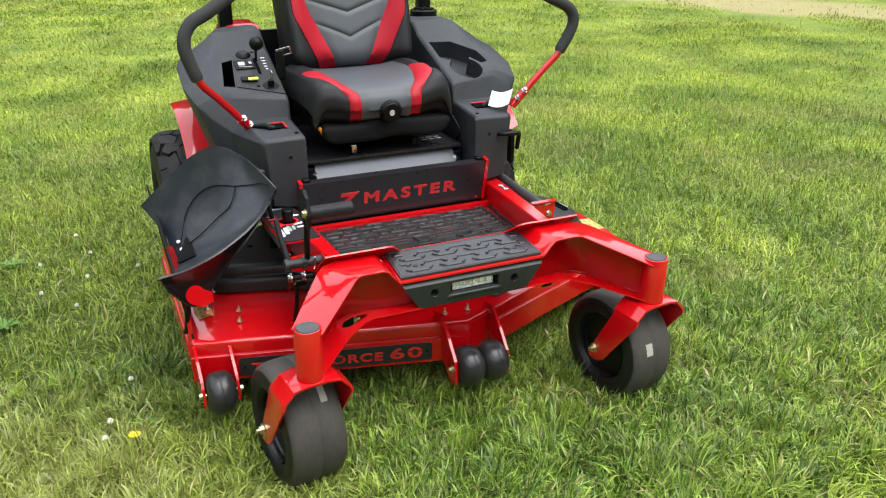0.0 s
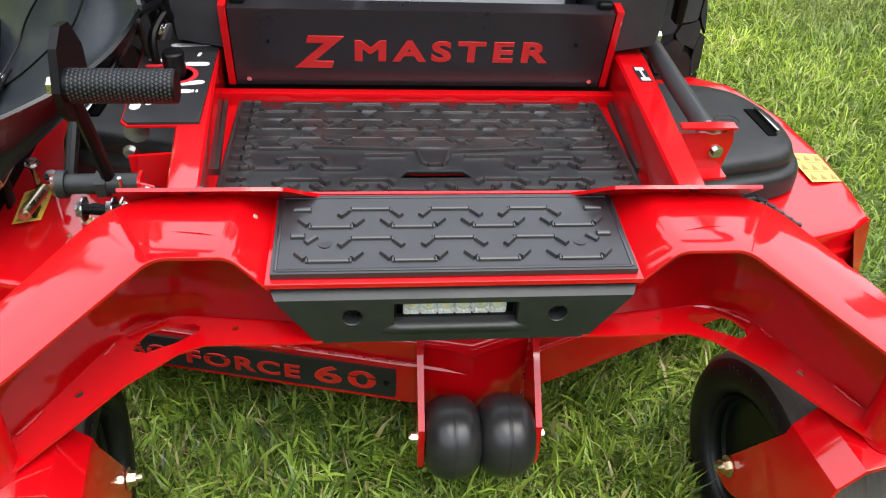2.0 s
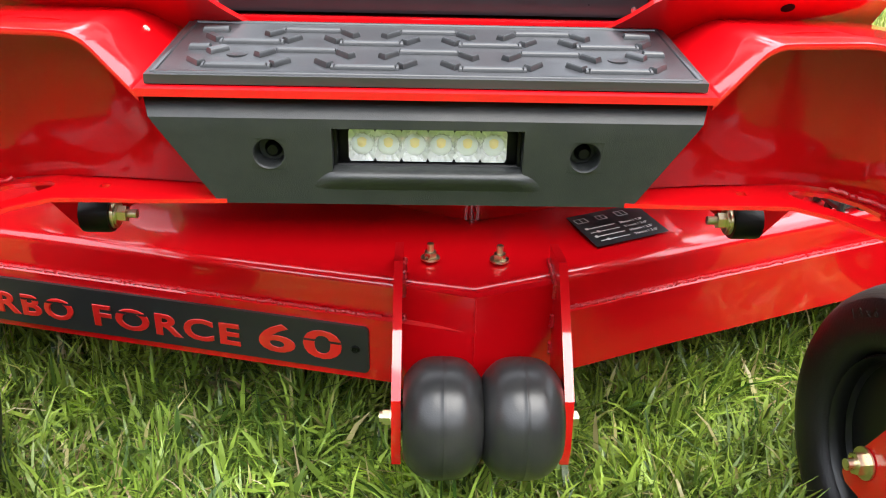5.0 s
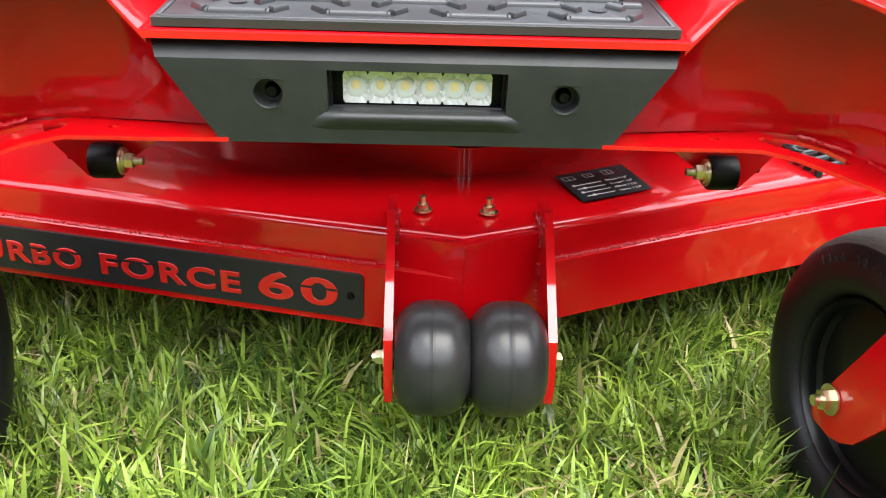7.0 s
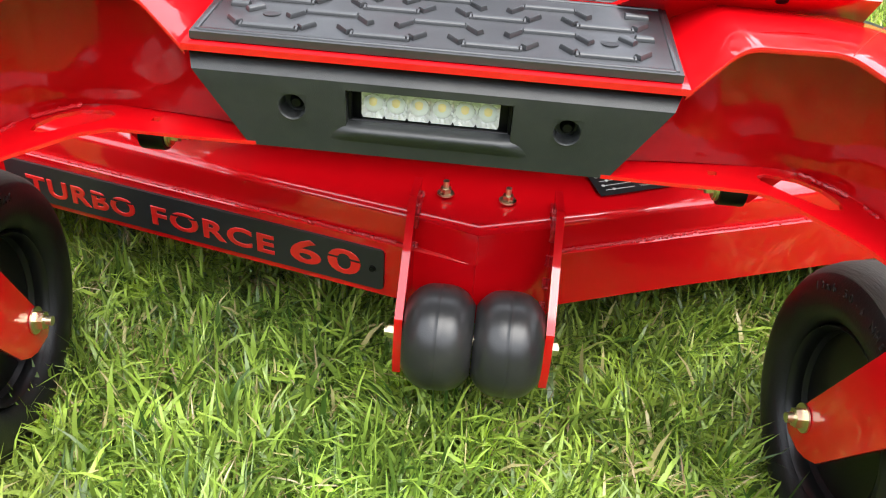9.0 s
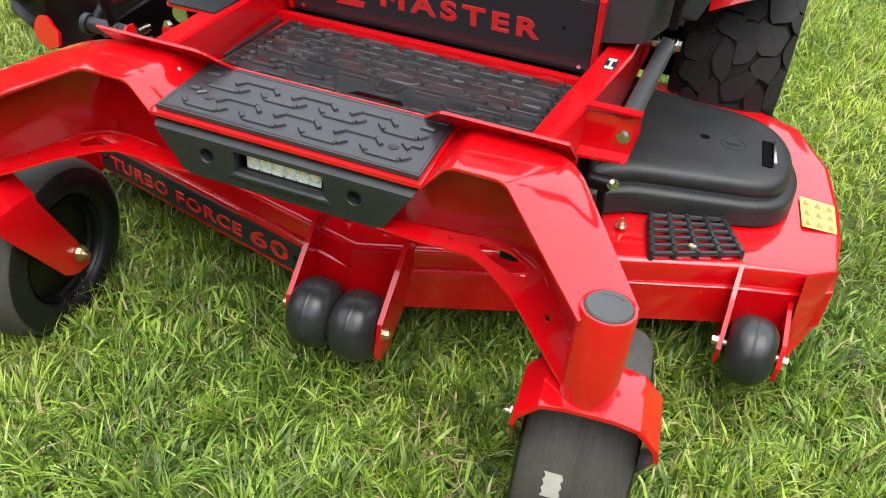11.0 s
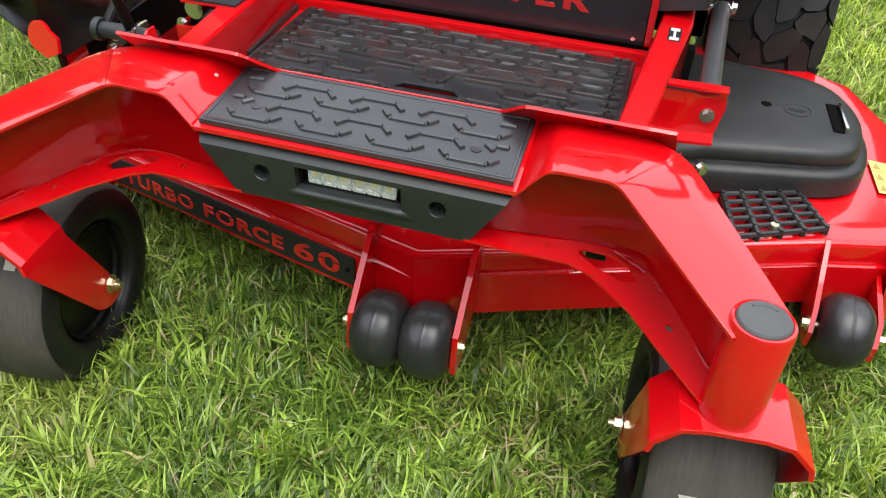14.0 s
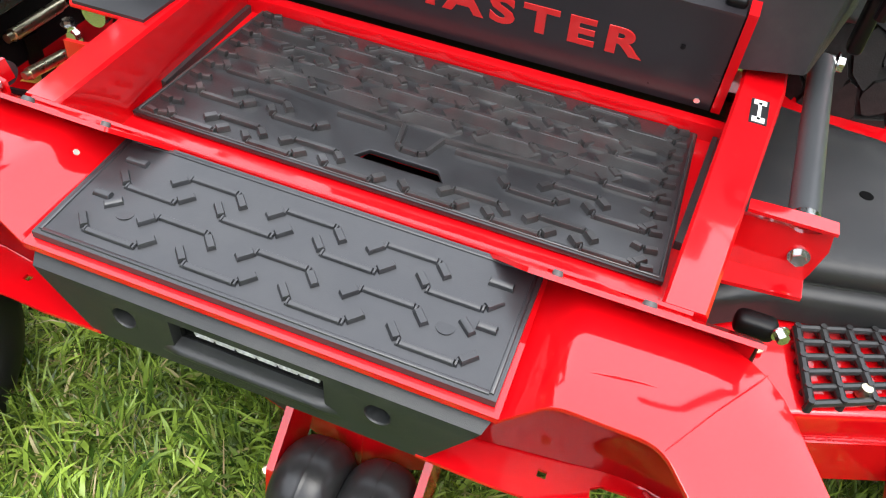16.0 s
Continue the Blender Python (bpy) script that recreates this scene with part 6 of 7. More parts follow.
# side wall, its rear stretch added to keep sky light off the deck
bm = B()
prism(bm, [(-0.736, 0.800, 0.268), (-0.736, 1.455, 0.300), (-0.764, 1.450, 0.545), (-0.760, 0.830, 0.470)], (0.006, 0, 0))
part("chute_side", bm, BOOT, chute, "black rubber side wall of the chute, extended back to block light")
low_edge = curve([(-0.790, 0.740, 0.465), (-0.726, 0.778, 0.385), (-0.680, 0.81, 0.400), (-0.640, 0.84, 0.430), (-0.580, 0.88, 0.475), (-0.520, 0.915, 0.520), (-0.470, 0.945, 0.570), (-0.436, 0.935, 0.632)], 5)


def chute_front(u, v):
    i = u * (len(front_edge) - 1)
    k = min(int(i), len(front_edge) - 2)
    p0 = front_edge[k].lerp(front_edge[k + 1], i - k)
    p1 = low_edge[k].lerp(low_edge[k + 1], i - k)
    return p0.lerp(p1, v) + Vector((0, 0.02 * math.sin(math.pi * v), 0))


bm = B()
sheet(bm, chute_front, 34, 8, 0.006)
part("chute_flap", bm, surface("chute_inside", (0.006, 0.006, 0.007), 0.24, vary=0.2, scale=8, bump=0.1), chute, "dark inner flap", sharp=40)


def on_chute(u, v, up=0.004):
    e = 0.01
    p0 = chute_skin(u, v)
    n0 = (chute_skin(min(1, u + e), v) - p0).cross(chute_skin(u, min(1, v + e)) - p0)
    n0.normalize()
    if n0.z < 0:
        n0.negate()
    return p0 + n0 * up


bm = B()
loop = [on_chute(u, v, 0.005) for u, v in ((0.035, 0.52), (0.12, 0.30), (0.18, 0.23), (0.27, 0.205), (0.39, 0.23), (0.56, 0.31))]
tube(bm, curve(loop, 8), 0.0019, 8)
part("cord", bm, BLACK, chute, "thin black cord loop")
bm = B()
loop = [on_chute(u, v, 0.005) for u, v in ((0.56, 0.31), (0.46, 0.44), (0.33, 0.455), (0.19, 0.47), (0.08, 0.48), (0.01, 0.60))]
tube(bm, curve(loop, 8), 0.0019, 8)
part("cord", bm, BLACK, chute, "thin black cord loop")
bm = B()
tube(bm, curve([on_chute(0.56, 0.31, 0.006), on_chute(0.68, 0.32, 0.006), on_chute(0.84, 0.26, 0.006), on_chute(0.93, 0.2, 0.006)], 6), 0.0018, 8)
part("cord", bm, BLACK, chute, "thin black cord end")
for u, v in ((0.06, 0.39), (0.06, 0.48)):
    bm = B()
    p0 = on_chute(u, v, 0.004)
    cyl(bm, p0, p0 + Vector((-0.2, -0.5, 0.8)).normalized() * 0.006, 0.008, 0.006, seg=16)
    part("rivet", bm, CHROME, chute, "bright rivet")
bm = B()
c = [on_chute(u, v, 0.003) for u, v in ((0.105, 0.39), (0.13, 0.66), (0.03, 0.63), (0.012, 0.52))]
prism(bm, c, (0, -0.002, 0.004))
part("clamp_strip", bm, BLACK, chute, "black clamp strip")
bm = B()
pts = [(0.030 * math.cos(radians(a)), 0.030 * math.sin(radians(a))) for a in range(30, 241, 15)] + [(0.020, -0.040), (0.052, -0.026), (0.050, 0.002)]
m = facing((-0.716, 0.748, 0.436), (1, -0.15, 0.05), (0, 0.25, 1))
prism(bm, [m @ Vector((px * 0.88, py * 0.92, 0)) for px, py in pts], m.to_3x3() @ Vector((0, 0, 0.007)))
bevel(bm, 0.0015, 2)
part("hinge_tab", bm, RED, chute, "rounded red steel hinge tab")
bm = B()
tube(bm, [(-0.735, 0.80, 0.40), (-0.745, 0.82, 0.30), (-0.748, 0.86, 0.27)], 0.008, 10)
part("hinge_rod", bm, BLACK, chute, "black hinge rod")
bm = B()
prism(bm, [(-0.745, 0.80, 0.265), (-0.745, 0.88, 0.270), (-0.745, 0.87, 0.40), (-0.745, 0.82, 0.42)], (0.012, 0, 0))
part("hinge_plate", bm, RED, chute, "red hinge plate")
bm = B()
tube(bm, [(-0.436, 0.932, 0.64), (-0.430, 1.03, 0.62), (-0.415, 1.06, 0.58)], 0.007, 8)
part("stay", bm, BLACK, chute, "black stay rod")


# ---- rear wheels ----
def rear_wheel(side):
    m = Matrix.Translation((side * 0.578, 1.765, 0.318)) @ Matrix.Rotation(radians(90), 4, "Y")
    R, w = 0.306, 0.128
    b = B()
    lathe(b, [(0.150, -w + 0.020), (0.165, -w + 0.004), (0.20, -w - 0.004), (0.245, -w), (0.280, -w + 0.012), (0.298, -w + 0.030), (R, -0.06), (R + 0.003, 0), (R, 0.06), (0.298, w - 0.030), (0.280, w - 0.012), (0.245, w), (0.20, w + 0.004), (0.165, w - 0.004), (0.150, w - 0.020)], 64, m)
    tyre = part("rear_wheel", b, TYRE, mower, "wide black rear drive tyre with blocky tread", None, 50)
    b = B()
    g = np.random.default_rng(11)
    around, across = 24, 5

    def at(ku, kv, lift):
        u = (ku + 0.16 * math.sin(2.3 * kv + 1.9 * ku) + 0.10 * math.sin(4.1 * kv - 1.3 * ku)) / around * 2 * math.pi
        k = min(1.0, max(-1.0, (kv + 0.14 * math.sin(1.3 * ku + 2.7 * kv)) / across * 2 - 1))
        rr = R + 0.002 - 0.026 * abs(k) ** 5 + lift
        return m @ Vector((rr * math.cos(u), rr * math.sin(u), k * (w - 0.004)))

    hexa = ((-0.50, -0.26), (-0.44, -0.42), (-0.08, -0.66), (0.08, -0.66), (0.44, -0.42), (0.50, -0.26), (0.50, 0.26), (0.44, 0.42), (0.08, 0.66), (-0.08, 0.66), (-0.44, 0.42), (-0.50, 0.26))
    for j in range(across + 1):
        for i in range(around):
            cu, cv = i + 0.5 * (j % 2) + g.normal(0, 0.06), j + g.normal(0, 0.05)
            rim_pts = [(cu + du * g.uniform(0.86, 1.0), cv + dv * g.uniform(0.86, 1.0)) for du, dv in hexa]
            L = [b.verts.new(at(pu, pv, -0.004)) for pu, pv in rim_pts]
            H = [b.verts.new(at(cu + (pu - cu) * 0.95, cv + (pv - cv) * 0.95, 0.0105)) for pu, pv in rim_pts]
            b.faces.new(H)
            for k in range(12):
                b.faces.new((L[k], L[(k + 1) % 12], H[(k + 1) % 12], H[k]))
    tread = part("tread", b, TYRE, tyre, "", None, 20)
    tread["kind"] = "stuff"
    b = B()
    lathe(b, [(0.156, w - 0.020), (0.150, w - 0.010), (0.142, w - 0.030), (0.06, w - 0.060), (0.05, w - 0.03), (0.0, w - 0.03), (0.0, 0.0), (0.156, 0.0)], 40, m @ (Matrix.Identity(4) if side > 0 else Matrix.Rotation(radians(180), 4, "X")))
    part("rim", b, RIM, tyre, "black steel rim")


rear_wheel(1)
rear_wheel(-1)

# rear frame between the wheels; lower blocks unseen, added to block light
bm = B()
box(bm, (0, 1.55, 0.46), (0.66, 0.75, 0.16))
box(bm, (0, 1.66, 0.30), (0.62, 0.30, 0.22))
box(bm, (0, 1.16, 0.375), (0.84, 0.03, 0.13))
box(bm, (0, 1.76, 0.318), (0.90, 0.12, 0.14))
bevel(bm, 0.006)
part("rear_frame", bm, BLACK, mower, "dark rear frame with axles and unseen blocks against light")
bm = B()
soft_box(bm, (-0.31, 1.94, 0.905), (0.16, 0.20, 0.20), 0.04, 4)
part("rear_shroud", bm, RED, mower, "red shroud behind the seat")

# black boxes added to fill the dark gaps round the seat
bm = B()
box(bm, (0, 1.80, 0.74), (0.58, 0.02, 0.50))
box(bm, (0, 1.50, 0.60), (0.58, 0.60, 0.09))
bevel(bm, 0.004)
part("engine_guard", bm, BLACK, mower, "black backing added for the dark gaps behind and under the seat")

# fenders
for sg in (1, -1):
    bm = B()

    def fender(u, v):
        low = 154 - 14 * v if sg > 0 else 152
        a = radians(low + (77 - low) * u)
        r = 0.415 - 0.02 * u
        x = sg * ((0.500 if sg > 0 else 0.528) + (0.200 if sg > 0 else 0.100) * v - 0.010 * v * v)
        return Vector((x, 1.765 + r * math.cos(a) * 1.0, 0.345 + r * math.sin(a) * 1.02 - 0.012 * v * v))

    sheet(bm, fender, 24, 4, 0.006)
    part("fender", bm, RED, mower, "red curved rear fender", sharp=40)


# ---- side consoles ----
def console(side):
    def ring(y, pts):
        return [Vector((side * p[0], y + (p[2] if len(p) > 2 else 0.0), p[1])) for p in pts]

    b = B()
    rings(b, [ring(1.050, [(0.297, 0.53), (0.297, 0.752), (0.303, 0.760), (0.420, 0.757), (0.428, 0.748), (0.412, 0.55)]),
              ring(1.062, [(0.296, 0.53), (0.296, 0.763), (0.305, 0.771), (0.430, 0.768), (0.440, 0.756), (0.418, 0.55)]),
              ring(1.232, [(0.296, 0.53), (0.296, 0.778), (0.305, 0.786), (0.455, 0.782, 0.018), (0.490, 0.750, 0.01), (0.462, 0.56)]),
              ring(1.243, [(0.296, 0.53), (0.296, 0.836), (0.305, 0.844), (0.480, 0.855, 0.040), (0.550, 0.800, 0.03), (0.490, 0.55)]),
              ring(1.256, [(0.296, 0.53), (0.296, 0.847), (0.305, 0.855), (0.500, 0.872, 0.045), (0.585, 0.835, 0.045), (0.495, 0.57)]),
              ring(1.400, [(0.294, 0.53), (0.294, 0.904), (0.304, 0.912), (0.503, 0.912), (0.610, 0.874), (0.530, 0.62)]),
              ring(1.550, [(0.292, 0.53), (0.292, 0.964), (0.302, 0.972), (0.480, 0.971), (0.606, 0.915), (0.540, 0.68)]),
              ring(1.615, [(0.292, 0.53), (0.292, 1.010), (0.302, 1.018), (0.462, 1.014), (0.592, 0.925), (0.540, 0.69)]),
              ring(1.680, [(0.292, 0.53), (0.292, 1.016), (0.302, 1.024), (0.440, 1.020), (0.572, 0.908), (0.540, 0.70)]),
              ring(1.760, [(0.292, 0.53), (0.292, 1.010), (0.302, 1.017), (0.405, 1.012), (0.525, 0.897), (0.530, 0.70)])])
    bmesh.ops.recalc_face_normals(b, faces=b.faces)
    bevel(b, 0.006, 2, 22)
    return part("side_console", b, CONSOLE, mower, "dark grey moulded plastic side console", None, 28)


left, right = console(-1), console(1)


def slope_z(y):
    """Height of a console's sloping top."""
    return 0.853 + (y - 1.252) * 0.4


def on_console(side, x, y, lift=0.0):
    return Vector((side * x, y, slope_z(y) + lift))


def console_pose(side, x, y, lift=0.0):
    return facing(on_console(side, x, y, lift), (1, 0, 0), (0, 1, 0.40))


def cut(ob, cutter, lining):
    """Sinks a recess of the cutter's shape into an object, lined with a material."""
    me = bpy.data.meshes.new("cutter")
    bmesh.ops.recalc_face_normals(cutter, faces=cutter.faces)
    cutter.to_mesh(me)
    cutter.free()
    me.materials.append(lining)
    tool = new("cutter", me)
    mod = ob.modifiers.new("cut", "BOOLEAN")
    mod.object, mod.operation, mod.solver, mod.material_mode = tool, "DIFFERENCE", "EXACT", "TRANSFER"
    done = bpy.data.meshes.new_from_object(ob.evaluated_get(bpy.context.evaluated_depsgraph_get()))
    ob.modifiers.remove(mod)
    ob.data = done
    bpy.data.objects.remove(tool)


def well(side, pts, deep):
    """The solid of a recess under a console's top."""
    b = B()
    prism(b, [on_console(side, px, py, 0) + Vector((0, 0.4, -1)) * deep for px, py in pts], (0, -0.4 * (deep + 0.03), deep + 0.03))
    return b


# lever slots in the column tops
for sg, con in ((-1, left), (1, right)):
    b = B()
    m = facing((sg * 0.368, 1.155, 0.7815), (1, 0, 0), (0, 1, 0.09))
    box(b, (0, 0, -0.0015), (0.055, 0.040, 0.004), m)
    slot = part("lever_slot", b, DARK, con, "flat dark piece for the shade in the lever slot")
    b = B()
    for cx, cy, sx, sy in ((0.031, 0.0, 0.006, 0.052), (0, 0.023, 0.060, 0.006)):
        box(b, (cx, cy, 0.0015), (sx, sy, 0.005), m)
    bevel(b, 0.001)
    part("slot_rim", b, LETTER_RED, con, "red slot edge")
    b = B()
    cyl(b, (sg * 0.318, 1.082, 0.770), (sg * 0.318, 1.082, 0.7755), 0.007, 0.006, seg=16)
    part("screw", b, BLACK, con, "black screw")
    b = B()
    cyl(b, (sg * 0.350, 1.0515, 0.705), (sg * 0.350, 1.0480, 0.705), 0.006, seg=14)
    part("screw", b, BLACK, con, "black screw")

# control panel on the left console
# black lining puts the shade of the storage slot into its colour
cut(left, well(-1, [(0.466, 1.462), (0.429, 1.474), (0.452, 1.321), (0.487, 1.330)], 0.09), BLACK)
c4 = [on_console(-1, px, py, 0.000) for px, py in ((0.446, 1.319), (0.303, 1.262), (0.305, 1.516), (0.387, 1.528), (0.420, 1.501))]
b = B()
prism(b, c4, (0, -0.001, 0.003))
bevel(b, 0.001)
dash = part("control_panel", b, COVER, left, "black control panel with switches")
b = B()
m = console_pose(-1, 0.386, 1.493, 0.003)
lathe(b, [(0.0, 0.010), (0.015, 0.010), (0.019, 0.007), (0.024, 0.004), (0.026, 0.0), (0.0, 0.0)], 28, m)
part("socket_cap", b, BLACK, dash, "round black socket cap")
b = B()
soft_box(b, (0, 0, 0.002), (0.066, 0.055, 0.006), 0.002, 2, None, console_pose(-1, 0.395, 1.433, 0.003))
meter = part("hour_meter", b, BLACK, dash, "black hour meter")
b = B()
for dx0, dy0, sx, sy in ((-0.010, 0.004, 0.022, 0.020), (-0.012, -0.012, 0.016, 0.004), (0.020, 0.006, 0.010, 0.014), (0.008, -0.018, 0.030, 0.003)):
    box(b, (dx0, dy0, 0.0056), (sx, sy, 0.0006), console_pose(-1, 0.395, 1.433, 0.003))
part("print", b, surface("grey_print", (0.45, 0.45, 0.46), 0.5), meter)
b = B()
soft_box(b, (0, 0, 0.004), (0.052, 0.026, 0.010), 0.004, 2, None, console_pose(-1, 0.400, 1.350, 0.003))
part("rocker_switch", b, BLACK, dash, "black rocker switch")
b = B()
soft_box(b, (0.012, -0.010, 0.010), (0.034, 0.014, 0.006), 0.0025, 2, None, console_pose(-1, 0.400, 1.350, 0.003))
part("switch_tab", b, surface("lime_plastic", (0.62, 0.66, 0.08), 0.4), dash, "yellow-green switch tab")
b = B()
m = console_pose(-1, 0.337, 1.309, 0.003)
lathe(b, [(0.0, 0.003), (0.024, 0.003), (0.028, 0.0), (0.0, 0.0)], 28, m)
lathe(b, [(0.0, 0.024), (0.009, 0.023), (0.011, 0.012), (0.011, 0.003), (0.0, 0.003)], 20, m)
key = part("ignition_switch", b, BLACK, dash, "black ignition switch with key")
b = B()
soft_box(b, (0, 0, 0.040), (0.004, 0.020, 0.034), 0.0018, 2, None, m)
part("ignition_key", b, CHROME, key, "steel key")
b = B()
box(b, (0, 0, 0.001), (0.010, 0.095, 0.003), console_pose(-1, 0.355, 1.423, 0.003))
part("throttle_slot", b, DARK, dash, "flat dark strip for the shade in the throttle slot")
b = B()
p0 = on_console(-1, 0.350, 1.455, 0.002)
tube(b, [p0, p0 + Vector((0, -0.004, 0.025)), p0 + Vector((0, -0.008, 0.045))], 0.0045, 10)
thr = part("throttle_lever", b, BLACK, dash, "black throttle lever")
b = B()
bmesh.ops.create_uvsphere(b, u_segments=24, v_segments=14, radius=0.0235, matrix=Matrix.Translation(p0 + Vector((0.003, -0.010, 0.060))))
part("knob", b, BLACK, thr, "round black knob")
for dy0, k in ((0.030, 0), (0.012, 1), (-0.006, 2), (-0.024, 3), (-0.04, 4)):
    b = B()
    box(b, (0, dy0, 0.0012), (0.016 - 0.002 * k, 0.005, 0.0006), console_pose(-1, 0.326, 1.440, 0.003))
    part("print", b, LABEL_WHITE, dash)
for px, py in ((0.378, 1.312), (0.352, 1.508)):
    b = B()
    m = console_pose(-1, px, py, 0.003)
    lathe(b, [(0.0, 0.003), (0.005, 0.003), (0.007, 0.0), (0.0, 0.0)], 14, m)
    part("screw", b, BLACK, dash)

# tray and cup holder sunk into the right console
ring_pts = [(0.392 + 0.061 * math.cos(radians(a)), 1.326 + 0.061 * math.sin(radians(a))) for a in range(56, -233, -9)]
cut(right, well(1, ring_pts + [(0.318, 1.398), (0.316, 1.500), (0.403, 1.496), (0.482, 1.424), (0.493, 1.356), (0.464, 1.347), (0.434, 1.388)], 0.062), CONSOLE)
# fuel cap
b = B()
lathe(b, [(0.0, 0.030), (0.050, 0.030), (0.055, 0.026), (0.055, 0.004), (0.060, 0.0), (0.0, 0.0)], 36, pose(0.405, 1.760, 1.010))
for k in range(3):
    box(b, (0, 0, 0.032), (0.085, 0.012, 0.006), pose(0.405, 1.760, 1.010, 0, 0, 60 * k))
part("fuel_cap", b, BLACK, right, "round black fuel cap")
# hook on the right column
b = B()
tube(b, curve([(0.385, 1.048, 0.700), (0.40, 1.030, 0.704), (0.445, 1.030, 0.702), (0.462, 1.040, 0.694), (0.462, 1.050, 0.640)], 5), 0.008, 10)
part("hook", b, BLACK, right, "black cable hook")
b = B()
soft_box(b, (0.457, 1.085, 0.640), (0.018, 0.030, 0.12), 0.007, 3)
part("side_bracket", b, BLACK, right, "black side bracket")
# brake lever by the left column
b = B()
tube(b, curve([(-0.452, 1.03, 0.50), (-0.455, 1.02, 0.58), (-0.458, 1.005, 0.66), (-0.456, 1.0, 0.69)], 5), 0.011, 12)
part("brake_lever", b, CONSOLE, mower, "dark grey parking brake lever")
b = B()
soft_box(b, (-0.470, 1.06, 0.62), (0.05, 0.05, 0.12), 0.008, 3)
part("brake_bracket", b, BLACK, mower, "black brake bracket")
b = B()
tube(b, curve([(-0.425, 1.04, 0.60), (-0.44, 1.00, 0.57), (-0.43, 0.99, 0.50), (-0.41, 1.03, 0.44)], 6), 0.007, 8)
part("hose", b, BLACK, mower, "black hose")


# ---- steering levers ----
def steering(side, end, joint, grip):
    b = B()
    tube(b, curve([end, Vector(end).lerp(Vector(joint), 0.6), joint, grip[0]], 6), 0.0115, 16)
    lever = part("steering_lever", b, RED, mower, "red tubular steering lever with black foam grip")
    b = B()
    d = (Vector(joint) - Vector(end)).normalized()
    e = Vector(end)
    cyl(b, e - d * 0.02, e + d * 0.055, 0.015, seg=16)
    part("clamp", b, RED, lever)
    for k in (0.005, 0.040):
        b = B()
        hexbolt(b, e + d * k + Vector((0, -0.010, 0.010)), (0.1, -0.6, 1), 0.008, 0.008)
        part("bolt", b, CHROME, lever, "bright hex bolt")
    b = B()
    pts = curve([joint] + grip, 7)
    tube(b, pts, 0.0195, 18, [0.0165] + [0.0195] * (len(pts) - 1))
    part("grip", b, FOAM, lever, "black foam grip")
    b = B()
    tube(b, [(side * 0.372, 1.15, 0.775), (side * 0.40, 1.16, 0.785), e], 0.010, 12)
    part("lever_arm", b, BLACK, lever, "black lever arm")
    return lever


steering(-1, (-0.440, 1.195, 0.775), (-0.600, 1.080, 0.960), [(-0.627, 1.085, 1.055), (-0.605, 1.095, 1.115), (-0.545, 1.105, 1.150), (-0.480, 1.115, 1.190), (-0.36, 1.13, 1.27)])
steering(1, (0.468, 1.085, 0.800), (0.622, 1.065, 0.965), [(0.672, 1.066, 1.055), (0.655, 1.070, 1.110), (0.565, 1.075, 1.155), (0.46, 1.09, 1.22), (0.36, 1.10, 1.27)])

# paper tag that hangs on the right lever
bm = B()


def tag_skin(u, v):
    return Vector((0.372 + 0.055 * u + 0.030 * v, 1.105 - 0.050 * u + 0.03 * v, 0.790 + 0.012 * u + 0.060 * v - 0.010 * math.sin(math.pi * u) - 0.016 * v * v))


sheet(bm, tag_skin, 8, 8, 0.0006)
tagged(part("paper_tag", bm, PAPER), "blank white paper tag tied to a steering lever", "tag")

# ---- seat ----
def cushion(u, v):
    """u across from -1 to 1, v from the lower front edge over the top to the rear."""
    prof = [(1.125, 0.772), (1.095, 0.785), (1.082, 0.815), (1.085, 0.850), (1.108, 0.878), (1.15, 0.890), (1.25, 0.893), (1.40, 0.885), (1.52, 0.878)]
    i = v * (len(prof) - 1)
    k = min(int(i), len(prof) - 2)
    a, b = Vector((0, *prof[k])), Vector((0, *prof[k + 1]))
    p = a.lerp(b, i - k)
    x = u * (0.232 + 0.018 * min(1, v * 1.4)) - 0.012
    bol = 0.026 * math.exp(-((abs(u) - 0.78) / 0.22) ** 2) * min(1, v * 2.0)
    drop = max(0, abs(u) - 0.84) / 0.16
    edge = 0.075 * drop ** 2.6
    roundf = 0.035 * u * u * (1 - min(1, v * 1.6))
    return Vector((x, p.y + roundf, max(p.z + bol - edge, 0.772)))


def band(fn, lo, hi, v0, v1, name, mat, lift=0.0, label="", parent=None, nu=10, nv=26):
    """A strip of upholstery between two lines across the seat."""
    b = B()

    def skin(s, t):
        v = v0 + (v1 - v0) * t
        u = lo(v) + (hi(v) - lo(v)) * s
        e = 0.004
        p = fn(u, v)
        nrm = (fn(min(1, u + e), v) - fn(max(-1, u - e), v)).cross(fn(u, min(1, v + e)) - fn(u, max(0, v - e)))
        if nrm.length > 1e-9:
            nrm.normalize()
            if nrm.y > 0.5 or nrm.z < -0.2:
                nrm.negate()
        puff = lift * min(1, 6 * s * (1 - s) + 0.12) * min(1, 30 * t * (1 - t) + 0.1)
        return p + nrm * puff

    sheet(b, skin, nu, nv, 0.004)
    return part(name, b, mat, parent or seat_base, label, None, 60)


b = B()
soft_box(b, (0, 1.30, 0.744), (0.46, 0.40, 0.068), 0.022, 4, lambda p: Vector((p.x * (1 - 0.25 * max(0, 0.74 - p.z) / 0.05), p.y + 0.006 * math.sin(31 * p.x) * max(0, 0.75 - p.z) / 0.03, p.z + 0.004 * math.sin(19 * p.x + 1.0))))
seat_base = part("seat_base", b, BOOT, mower, "black seat pan and boot under a two-tone vinyl seat")


